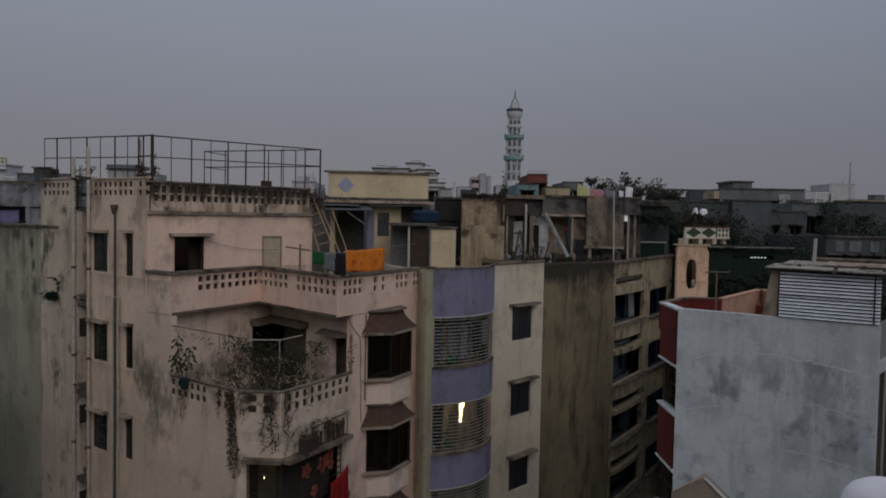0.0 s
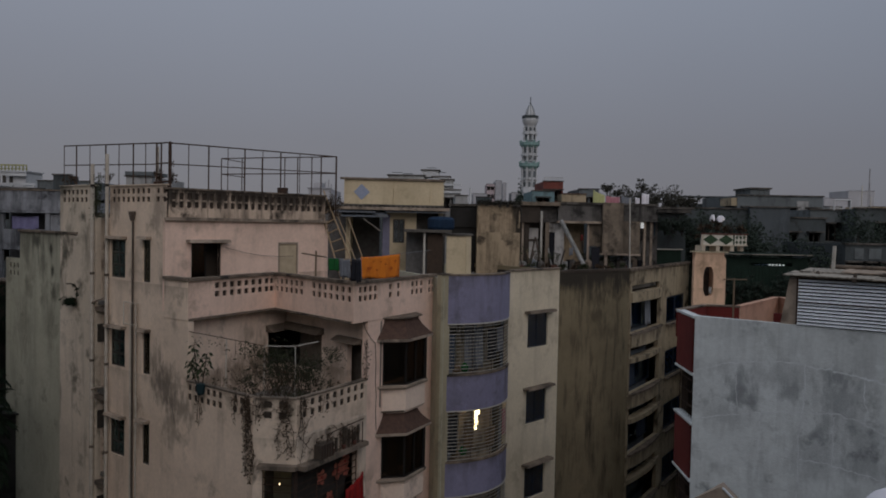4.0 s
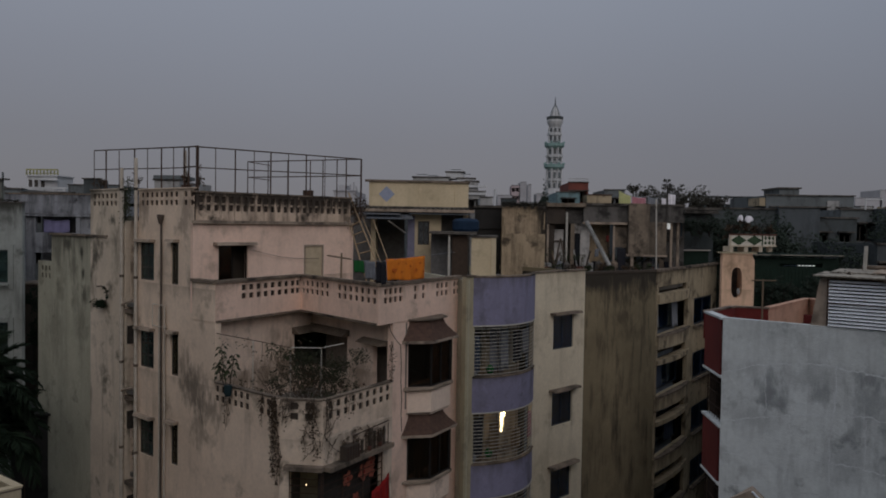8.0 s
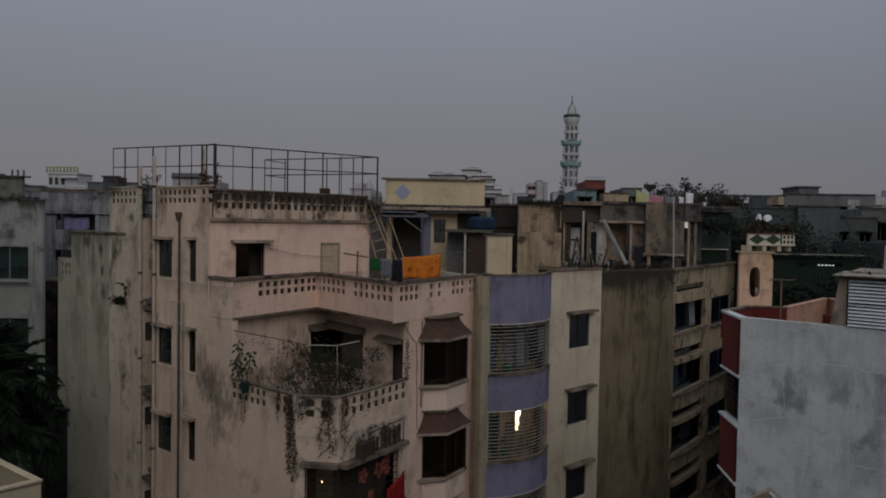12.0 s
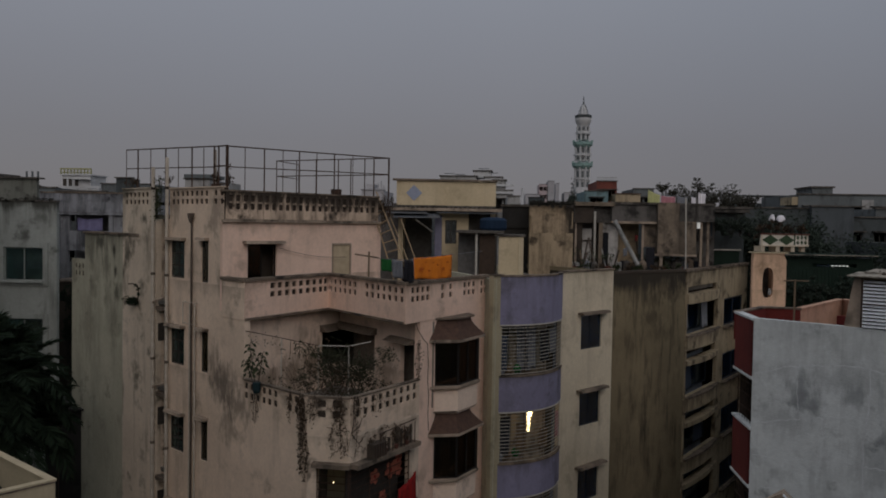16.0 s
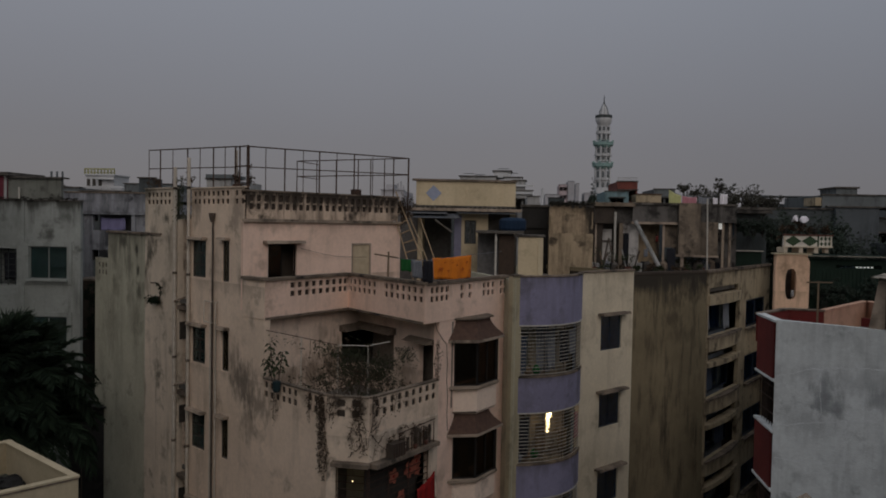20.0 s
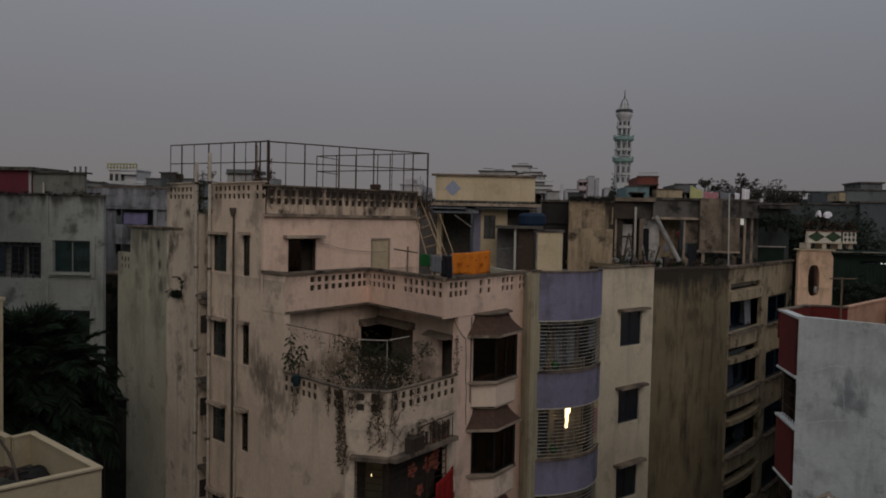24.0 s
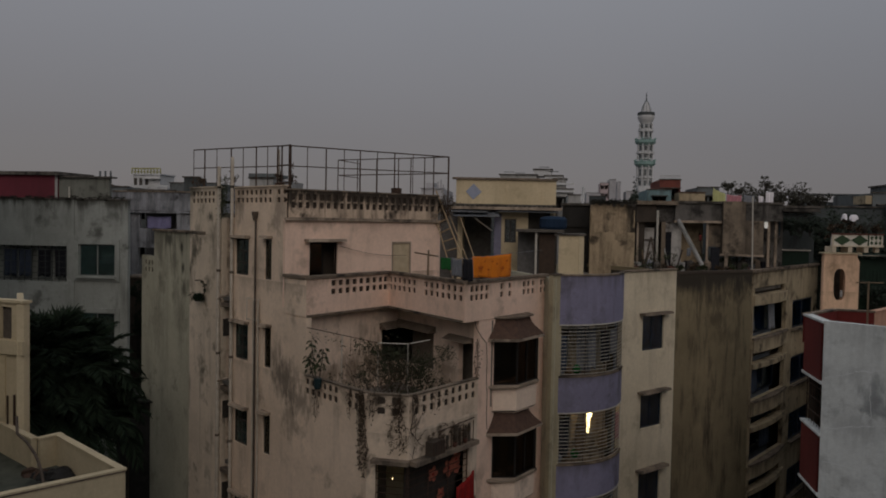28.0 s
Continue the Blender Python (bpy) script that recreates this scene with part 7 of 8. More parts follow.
# ragged render seams on the grey wall
SEAM = plaster("pale_render_seam", (0.74, 0.775, 0.785), (0.65, 0.68, 0.69), (0.3, 0.31, 0.31), 0.3, 0.3, seed=41.0, patch=2.0)


def seam(u0, z0, u1, z1, width, seed, wob=0.12):
    """A thin ragged ribbon of paler render."""
    r = random.Random(seed)
    n = 26
    bm = bmesh.new()
    rows_, drift = [], 0.0
    for k in range(n + 1):
        f = k / n
        drift = drift * 0.8 + r.uniform(-wob, wob) * 0.2
        u, z = u0 + (u1 - u0) * f, z0 + (z1 - z0) * f
        across = abs(u1 - u0) > abs(z1 - z0)
        hw = width * r.uniform(0.25, 1.0)
        a = (u, z + drift - hw) if across else (u + drift - hw, z)
        c = (u, z + drift + hw) if across else (u + drift + hw, z)
        rows_.append([bm.verts.new(GW.pt(q[0], 0.004, q[1])) for q in (a, c)])
    for a, c in zip(rows_, rows_[1:]):
        bm.faces.new((a[0], c[0], c[1], a[1]))
    part("render_seam", bm, SEAM, grey)


for k, (a, z0, b_, z1, wd) in enumerate(((0.05, 14.48, 1.0, 14.8, 0.016), (1.0, 14.8, 2.0, 14.97, 0.02), (2.0, 14.97, 3.6, 14.92, 0.024), (3.6, 14.92, 4.92, 14.66, 0.03), (0.05, 13.12, 1.9, 13.58, 0.016), (1.9, 13.58, 3.84, 13.8, 0.02), (3.84, 13.8, 4.87, 13.46, 0.024), (0.05, 12.2, 2.8, 12.48, 0.016), (2.8, 12.48, 3.6, 12.5, 0.02), (3.6, 12.5, 4.73, 12.32, 0.024), (0.1, 11.35, 2.7, 11.6, 0.016), (2.7, 11.6, 4.8, 11.35, 0.02), (2.95, 15.0, 2.8, 11.1, 0.026), (4.35, 14.85, 4.4, 13.6, 0.018), (3.7, 13.75, 3.68, 12.5, 0.016), (1.9, 13.55, 1.88, 12.4, 0.012), (1.2, 14.8, 1.2, 13.45, 0.01))):
    seam(a, z0, b_, z1, wd, 300 + k)
part("verandah_back", box(RW, 0.1, RW.length - 0.25, -0.8, -0.7, 0.0, 14.3), BRICK_WALL, grey)
for z in (13.0, 10.0, 7.0):
    part("verandah_floor", slab([(6.9, 22.45), (7.6, 22.2), (7.9, 24.4), (6.9, 24.0)], z - 1.75, z - 1.63), CEMENT, grey)

# ---- peach arched tower with a planter ----
AWT = Wall((9.89, 33.0), (11.28, 33.1))
arch = thing("stair_tower", (10.5, 33.6, 0), "peach-painted stair tower with an oval window and planter top", "tower")


def oval_panel(w, u0, u1, z0, z1, cu, cz, ru, rz, d0, d1, n=28):
    """A slab with an oval opening."""
    bm = bmesh.new()
    rim, edge = [], []
    for k in range(n):
        a = 2 * math.pi * k / n
        x, y = math.cos(a), math.sin(a)
        s = abs(x) ** 3 + abs(y) ** 3
        x2, y2 = x / s ** (1 / 3), y / s ** (1 / 3)
        iu, iz = cu + ru * x2, cz + rz * y2
        t_ = min(((u1 - cu) if x > 0 else (cu - u0)) / max(abs(x), 1e-6), ((z1 - cz) if y > 0 else (cz - z0)) / max(abs(y), 1e-6))
        eu, ez = cu + x * t_, cz + y * t_
        rim.append([bm.verts.new(w.pt(iu, d, iz)) for d in (d0, d1)])
        edge.append([bm.verts.new(w.pt(eu, d, ez)) for d in (d0, d1)])
    for k in range(n):
        j = (k + 1) % n
        for i in (0, 1):
            bm.faces.new((rim[k][i], rim[j][i], edge[j][i], edge[k][i]))
        bm.faces.new((rim[k][0], rim[j][0], rim[j][1], rim[k][1]))
        bm.faces.new((edge[k][0], edge[j][0], edge[j][1], edge[k][1]))
    return bm


part("wall", oval_panel(AWT, 0.0, 1.36, 15.0, 17.46, 0.63, 16.25, 0.225, 0.625, -0.2, 0.0), PEACH, arch)
part("wall", panel(AWT, 0.0, 1.36, 0, 15.0), PEACH, arch)
part("wall", panel(Wall(AWT.pt(1.36, -0.201, 0), (11.26, 34.9), 1), 0.0, 1.6, 0, 17.46), PEACH, arch)
part("wall", box(AWT, 0.75, 1.6, -1.7, -1.6, 0, 17.4), INDOOR, arch)
part("wall", panel(Wall(AWT.pt(0.0, -0.201, 0), (10.43, 34.8), -1), 0.0, 1.6, 0, 17.46), PEACH, arch)
part("top_slab", box(AWT, -0.03, 1.42, -0.45, 0.05, 17.46, 17.51), CREAM_CLEAN, arch)
sill_bag = thing("bundle", AWT.pt(0.78, -0.12, 15.72), "pale bundle standing in the oval window", "bundle")
part("bag", lathe(*AWT.pt(0.76, -0.14, 0).xy, [(0.05, 15.74), (0.07, 15.85), (0.055, 15.98), (0.02, 16.02)], 10), FAR_PALE, sill_bag)
PLW = Wall((10.16, 32.95), (12.14, 33.3))
plb = thing("roof_planter", (11, 33.5, 17.5), "white planter box with green diamond panels", "planter")
PL_SIDE = Wall(PLW.pt(1.47, 0.0, 0), PLW.pt(2.2, -0.32, 0))


def planter_plan(grow):
    return [tuple(PLW.pt(u, d, 0).xy) for u, d in ((-grow, grow), (1.47, grow), (2.2 + grow, -0.32 + grow), (2.35, -0.7), (0.3, -0.7))]


planter_white = plaster("chalky_white_board", (0.74, 0.70, 0.61), (0.64, 0.60, 0.52), (0.25, 0.22, 0.17), 0.3, 0.25, seed=27.0)
part("body", slab(planter_plan(0.0), 17.8, 18.22), planter_white, plb)
part("rim", slab(planter_plan(0.035), 18.22, 18.27), TERRACOTTA, plb)
part("base_rim", slab(planter_plan(0.03), 17.75, 17.8), SHUTTER, plb)
green_d = simple("green_diamond_paint", (0.045, 0.075, 0.038), (0.032, 0.052, 0.028), 0.85)
for w_, u, s_, h_ in ((PLW, 0.39, 0.34, 0.208), (PLW, 1.08, 0.34, 0.208), (PL_SIDE, 0.13, 0.09, 0.1), (PL_SIDE, 0.13, 0.09, -0.1), (PL_SIDE, 0.38, 0.09, 0.1), (PL_SIDE, 0.38, 0.09, -0.1), (PL_SIDE, 0.62, 0.09, 0.1), (PL_SIDE, 0.62, 0.09, -0.1)):
    b = bmesh.new()
    zc, hh = (18.01, h_) if w_ is PLW else (18.01 + h_, 0.085)
    for dd in (0.003, 0.02):
        b.faces.new([b.verts.new(w_.pt(u + x, dd, zc + y)) for x, y in ((-s_, 0), (0, hh), (s_, 0), (0, -hh))])
    part("diamond", b, green_d, plb)
for w_, u in ((PLW, 0.0), (PLW, 1.4), (PL_SIDE, 0.66)):
    part("corner_strip", box(w_, u, u + 0.06, 0.003, 0.02, 17.8, 18.22), green_d if u == 1.4 else SHUTTER, plb)
for u in (0.02, 0.66, 1.3, 1.95):
    part("foot", box(PLW, u, u + 0.16, -0.6, -0.02 if u < 1.5 else -0.4, 17.53, 17.75), SHUTTER, plb)
for k, (x, z) in enumerate(((10.35, 18.6), (10.9, 18.7), (11.5, 18.55), (11.9, 18.5))):
    shrub("roof_shrub", (x, 33.4, z), 0.35, 0.3, 160, 0.12, LEAF_DRY, "dry shrub in the rooftop planter", 18.2)
for k, (x, rad, z) in enumerate(((10.62, 0.11, 18.92), (10.95, 0.16, 18.88))):
    o = thing("rag_on_stick", (x, 33.08, 18.27), "crumpled white rag draped over a stick in the planter", "rag", "rags on the planter")
    part("stick", tube((x, 33.08, 18.27), (x, 33.08, z), 0.012, 5), BARK, o)
    b = bmesh.new()
    rings = [[b.verts.new((x + rad * f * (1 + 0.25 * math.sin(3 * a + k)) * math.cos(a), 33.08 + rad * 0.7 * f * math.sin(a), z + h + 0.05 * math.sin(2 * a + k * 2) * f)) for a in [i * 0.5236 for i in range(12)]] for f, h in ((0.15, 0.13), (0.55, 0.1), (0.9, 0.0), (1.0, -0.09))]
    for lo, hi in zip(rings, rings[1:]):
        for i in range(12):
            b.faces.new((lo[i], lo[(i + 1) % 12], hi[(i + 1) % 12], hi[i]))
    b.faces.new(rings[0])
    part("rag", b, CLOTH_WHITE, o)

# ---- dark green tin house ----
gh = thing("tin_house", (17.5, 46, 0), "dark green corrugated tin house with a strip of lit vents", "house")
GHW = Wall((14.5, 45.0), (20.0, 45.2))
part("wall", panel(GHW, 0.0, 5.5, 0, 16.86, [(2.2, 4.6, 16.36, 16.56)]), TIN_GREEN, gh)
for k in range(27):
    part("rib", box(GHW, 0.1 + k * 0.2, 0.15 + k * 0.2, 0.003, 0.03, 13.0, 16.3), TIN_GREEN, gh)
corrugated(GHW, -0.3, 5.5, 0.5, -0.6, 17.04, 17.1, TIN_GREEN, gh, "roof_sheet", 0.25, 0.03)
part("eave_strip", box(GHW, -0.3, 5.5, 0.5, 0.55, 17.03, 17.07), TAN_TIN, gh)
part("lower_band", box(GHW, 0.0, 5.5, 0.035, 0.12, 14.2, 14.75), simple("mid_green_tin", (0.02, 0.04, 0.024), (0.014, 0.028, 0.017), 0.85, 0.0, 2), gh)
for k in range(9):
    part("vent_light", box(GHW, 2.5 + k * 0.2, 2.6 + k * 0.2, -0.12, -0.1, 16.42, 16.48), LAMP_COOL if k > 3 else GLASS_BLUE, gh, "lit vent opening" if k > 3 else "unlit vent opening")
part("vent_back", box(GHW, 2.1, 4.7, -0.4, -0.3, 16.3, 16.6), TIN_GREEN, gh)
lean = thing("roof_shed", (12.7, 47.6, 15.5), "low dark tin lean-to with a pale eave on the beige roof", "shed")
LEAN = Wall((11.9, 47.15), (13.4, 47.25))
part("wall", box(LEAN, 0.0, 1.5, -0.4, -0.1, 15.5, 17.14), TIN_GREEN, lean)
part("roof_sheet", box(LEAN, -0.05, 1.55, -0.42, 0.0, 17.14, 17.18), TIN_GREEN, lean)
part("eave_strip", box(LEAN, -0.05, 1.55, 0.0, 0.05, 17.14, 17.2), PALE_METAL, lean)
for k, (x, z) in enumerate(((14.9, 15.3), (15.8, 14.9), (16.7, 15.2), (17.5, 14.8), (18.3, 15.4))):
    shrub("hedge_shrub", (x, 44.3, z), 0.75, 0.65, 900, 0.14, LEAF_FAR, "dark shrub growing against the green tin house", 12.0)

# ---- grey house roof, verandah and red store ----
part("parapet_cap", box(LF, 0, ul, -0.25, 0.04, 19.1, 19.16), DARK_CONCRETE, left)
part("pilaster", box(LF, ul - 2.62, ul - 2.5, 0.0, 0.05, 0, 19.1), GREY_PLASTER, left)
for z in (15.72, 12.67):
    part("frame_band", panel(LF, 7.2, 9.35, z - 0.22, z + 1.62, [(7.42, 9.13, z, z + 1.42)], 0.0, 0.06), GREY_PLASTER, left)
    part("verandah_back", box(LF, 1.5, 9.2, -0.75, -0.65, z - 0.6, z + 1.6), GREY_PLASTER, left)
    for k in range(15):
        part("verandah_bar", box(LF, 2.1 + k * 0.33, 2.12 + k * 0.33, -0.15, -0.12, z - 0.3, z + 1.3), FAR_DARK, left)
    for k in range(6):
        part("verandah_bar", box(LF, 2.0, 6.85, -0.119, -0.1, z - 0.2 + k * 0.26, z - 0.18 + k * 0.26), FAR_DARK, left)
for k, (u, m, lab) in enumerate(((3.65, CLOTH_DULL, "dull blue cloth hung in the verandah"), (4.35, CLOTH_DULL, "dull blue cloth hung in the verandah"), (5.3, CLOTH_BLACK, "dark cloth hung in the verandah"), (6.1, CLOTH_BLACK, "dark cloth hung in the verandah"))):
    cloth("hung_cloth", LF.pt(u, -0.3, 16.85), LF.pt(u + 0.6, -0.3, 16.85), 1.2, m, lab, 2, 0.05, 0.02, 40 + k, "cloth", "washing in the verandah")
cloth("curtain", LF.pt(7.45, -0.25, 16.6), LF.pt(9.1, -0.25, 16.6), 0.36, CLOTH_GREY, "pale half curtain behind the window glass", 5, 0.03, 0.02, 48, "curtain")
cloth("blind", LF.pt(7.5, -0.2, 14.05), LF.pt(9.05, -0.2, 14.05), 1.3, CURTAIN, "brown blind drawn behind the window glass", 3, 0.01, 0.0, 49, "blind")
redw = Wall((-34.0, 37.9), (-26.97, 38.0))
red = thing("rooftop_room", (-28, 39, 18.8), "dark red painted rooftop room with a flat roof", "rooftop room")
part("wall", panel(redw, 0, redw.length, 18.8, 20.5), RED_PINK, red)
part("roof_edge", box(redw, 0, redw.length + 0.2, -3, 0.2, 20.5, 20.68), DARK_CONCRETE, red)
part("corner_post", box(redw, redw.length - 0.14, redw.length, 0.003, 0.03, 18.8, 20.5), FAR_PALE, red)
grw = Wall((-27.0, 38.1), (-24.1, 38.2))
gr = thing("rooftop_room", (-25.4, 39, 18.8), "grey plastered rooftop store with a flat roof", "rooftop room")
part("wall", panel(grw, 0, 2.9, 18.8, 20.38), plaster("mossy_grey_render", (0.20, 0.205, 0.18), (0.15, 0.155, 0.135), (0.05, 0.05, 0.042), 0.7, 0.8, seed=63.0, cover=0.08), gr)
part("roof_edge", box(grw, 0.05, 3.0, -0.6, 0.15, 20.38, 20.46), DARK_CONCRETE, gr)
part("pipe", tube(grw.pt(0.7, 0.1, 18.8), grw.pt(0.7, 0.1, 19.9), 0.05, 6), PALE_METAL, gr)
for k in range(16):
    p = LF.pt(3.9 + k * 0.37, 0.0, 19.16)
    o = shrub("roof_shrub", p + Vector((0, 0, 0.02 + 0.05 * math.sin(k * 2.3))), 0.26, 0.06, 260, 0.04, MOSS, "dark moss and weeds on the parapet top", 19.1)

# ---- dark grey block with an open loggia between the buildings ----
dk = thing("apartment_building", (-24, 46, 0), "dark grey apartment block with an open loggia and hung washing", "apartment building")
DKW = Wall((-27.5, 44.0), (-22.3, 44.0))
part("wall", panel(DKW, 0, 5.2, 0, 19.75, [(1.75, 4.15, 17.66, 18.58), (1.66, 3.0, 14.7, 16.5)]), LOGGIA, dk)
part("parapet", box(DKW, 0, 5.2, 0.0, 0.1, 18.75, 19.85), LOGGIA, dk)
part("parapet_cap", box(DKW, 0, 5.2, -0.2, 0.14, 19.85, 19.92), COPING, dk)
part("eave_band", box(DKW, 0, 5.2, 0.003, 0.2, 18.6, 18.72), LOGGIA, dk)
part("loggia_back", box(DKW, 1, 5, -2.2, -2.0, 14, 19.5), INDOOR, dk)
part("wall", panel(Wall((-22.3, 44), (-22.3, 54), 1), 0, 10, 0, 20.1), LOGGIA, dk)
part("roof_slab", box(DKW, 0, 5.2, -10, -0.2, 19.3, 19.5), ROOF_FLOOR, dk)
part("pilaster", box(DKW, 0.85, 1.2, 0.0, 0.15, 0, 19.75), LOGGIA, dk)
part("pilaster", box(DKW, 4.2, 4.45, 0.0, 0.12, 0, 19.75), LOGGIA, dk)
cloth("lilac_cloth", DKW.pt(2.1, -0.2, 18.42), DKW.pt(3.65, -0.2, 18.42), 0.72, CLOTH_LILAC, "lilac cloth hung across the loggia", 3, 0.04, 0.06, 51)
ll = thing("tube_lamp", DKW.pt(2.9, -0.3, 16.2), "small lit lamp in a dim loggia", "lamp")
part("tube", box(DKW, 2.75, 3.05, -0.35, -0.3, 16.25, 16.32), LAMP_COOL, ll)
part("fitting", box(DKW, 2.7, 3.1, -0.4, -0.352, 16.24, 16.36), PALE_METAL, ll)
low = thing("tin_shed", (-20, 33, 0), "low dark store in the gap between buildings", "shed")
part("wall", box(Wall((-19.2, 31.0), (-16.5, 31.5)), 0.0, 2.6, -3.0, 0, 0, 10.4), ROOF_BLACK, low)
part("roof_sheet", box(Wall((-19.2, 31.0), (-16.5, 31.5)), -0.1, 2.7, -3.0, 0.2, 10.4, 10.48), ROOF_BLACK, low)
sl = thing("street_lamp", (-16.9, 29.5, 0), "tiny lit street lamp on a dark pole", "lamp")
part("pole", tube((-17.73, 29.5, 0), (-17.73, 29.5, 11.03), 0.03, 6), NICHE, sl)
part("bulb", lathe(-17.73, 29.5, [(0.01, 11.03), (0.036, 11.05), (0.036, 11.09), (0.01, 11.12)], 8), LAMP_COOL, sl)

# ---- upper storey and terrace clutter of the near cream house ----
UPW = Wall((-19.5, 21.9), (-16.23, 21.3))
part("wall", panel(UPW, 0, UPW.length, 10.9, 15.75, [(UPW.length - 0.95, UPW.length - 0.5, 14.62, 15.6)], -0.2, 0.0), CREAM_CLEAN, near)
part("wall", panel(Wall((-16.23, 21.3), (-18.7, 24.5), 1), 0.0, 3.9, 0, 15.72, (), -0.2, 0.0), CREAM_CLEAN, near)
part("coping", box(UPW, 0, UPW.length + 0.05, -0.25, 0.08, 15.75, 15.83), CREAM_CLEAN, near)
part("band", box(UPW, 0, UPW.length + 0.06, 0.0, 0.12, 14.18, 14.6), CREAM_CLEAN, near)
part("shutter", box(UPW, UPW.length - 0.95, UPW.length - 0.5, -0.15, -0.1, 14.62, 15.6), simple("brown_shutter", (0.10, 0.085, 0.07), (0.07, 0.06, 0.05), 0.8), near)
part("recess", box(UPW, UPW.length - 1.6, UPW.length - 0.72, 0.0, 0.04, 12.2, 14.15), YELLOW_PLASTER, near)
part("grille_bar", box(UPW, UPW.length - 0.62, UPW.length - 0.58, 0.045, 0.08, 12.0, 12.9), RUST, near)
part("grille_bar", box(UPW, UPW.length - 0.36, UPW.length - 0.3, 0.045, 0.08, 12.0, 12.95), RUST, near)
hose = [Vector((-15.75, 20.35, 12.55)), Vector((-15.15, 19.6, 12.3)), Vector((-14.85, 19.6, 12.08)), Vector((-14.6, 19.57, 11.8)), Vector((-14.38, 19.45, 11.6)), Vector((-14.15, 19.25, 11.4)), Vector((-13.97, 19.11, 11.13))]
single("hose_pipe", bent_tube(hose, 0.04, 8), DARK_PIPE, "thick black hose hanging onto the roof terrace", "hose")
heap_rng = random.Random(61)
for k in range(14):
    x, y, r = -14.85 + k * 0.085, 19.85 + heap_rng.uniform(-0.3, 0.15), heap_rng.uniform(0.12, 0.26)
    o = thing("rubble_lump", (x, y, 11.1), "dark lump in a heap of sacks and rubble", "rubble", "rubble on the terrace")
    bm = bmesh.new()
    rings_ = []
    for j in range(4):
        rr, zz = r * (1.3, 1.2, 0.8, 0.2)[j], 11.1 + r * (0.0, 0.5, 0.9, 1.1)[j]
        rings_.append([bm.verts.new((x + rr * heap_rng.uniform(0.7, 1.3) * math.cos(i * 0.9), y + rr * heap_rng.uniform(0.7, 1.3) * math.sin(i * 0.9), zz + heap_rng.uniform(-0.03, 0.03))) for i in range(7)])
    for lo_, hi_ in zip(rings_, rings_[1:]):
        for i in range(7):
            bm.faces.new((lo_[i], lo_[(i + 1) % 7], hi_[(i + 1) % 7], hi_[i]))
    bm.faces.new(rings_[0][::-1])
    bm.faces.new(rings_[-1])
    part("lump", bm, ROOF_BLACK if k % 4 else RUST, o)

# ---- palms in the gap ----


def palm(x, y, z, n, length, seed, lift=0.0):
    """A feather palm: long arched fronds, each a comb of fine hanging leaflets, the youngest upright."""
    r = random.Random(seed)
    o = thing("palm_tree", (x, y, 0), "dark green palm with long drooping fronds", "tree", "palms in the gap")
    part("trunk", tube((x, y, 0), (x, y, z), 0.16, 10, 0.12), BARK, o)
    for k in range(n):
        a = 2.4 * k + r.uniform(-0.2, 0.2)
        young = k / n
        d = Vector((math.cos(a), math.sin(a), 0.55 + lift + 2.2 * young ** 1.6)).normalized()
        b = bmesh.new()
        p = Vector((x, y, z))
        seg = length * r.uniform(0.85, 1.12) / 18
        for i in range(18):
            q = p + d * seg
            add_tube(b, p, q, 0.02 * (1 - i / 20), 4)
            side_ = d.cross(Vector((0, 0, 1))).normalized()
            ln = 0.62 * math.sin(math.pi * (i + 2.0) / 21.5) + 0.1
            if i > 2:
                for s in (-1, 1):
                    for h in (0.0, 0.25, 0.5, 0.75):
                        way = side_ * s * r.uniform(0.75, 1.1) + d * 0.7 + Vector((0, 0, -0.75 + 0.9 * young + r.uniform(-0.25, 0.15)))
                        add_leaf(b, p.lerp(q, h), way, ln * r.uniform(0.85, 1.2), 0.035)
            p = q
            d = (d + Vector((0, 0, -0.05 - 0.013 * i * (1.2 - young)))).normalized()
        part("frond", b, LEAF_PALM, o)


def fan_palm(x, y, z, n, reach, seed):
    """A fan palm: stalks that end in a wheel of stiff pointed blades."""
    r = random.Random(seed)
    o = thing("palm_tree", (x, y, 0), "dark fan palm with stiff pointed leaf blades", "tree", "palms in the gap")
    part("trunk", tube((x, y, 0), (x, y, z), 0.15, 10, 0.12), BARK, o)
    for k in range(n):
        a = 2.4 * k + r.uniform(-0.2, 0.2)
        rise = r.uniform(0.0, 1.6)
        d = Vector((math.cos(a), math.sin(a), rise)).normalized()
        b = bmesh.new()
        hub = Vector((x, y, z)) + d * reach * r.uniform(0.4, 0.6)
        add_tube(b, (x, y, z), hub, 0.018, 4)
        side_ = d.cross(Vector((0, 0, 1))).normalized()
        over = side_.cross(d)
        for i in range(17):
            f = -1.35 + 2.7 * i / 16
            way = d * math.cos(f) + side_ * math.sin(f) + over * r.uniform(-0.08, 0.08) - Vector((0, 0, 0.12 * abs(f)))
            add_leaf(b, hub, way, reach * 0.55 * r.uniform(0.85, 1.1), 0.09)
        part("fan", b, LEAF_PALM, o)


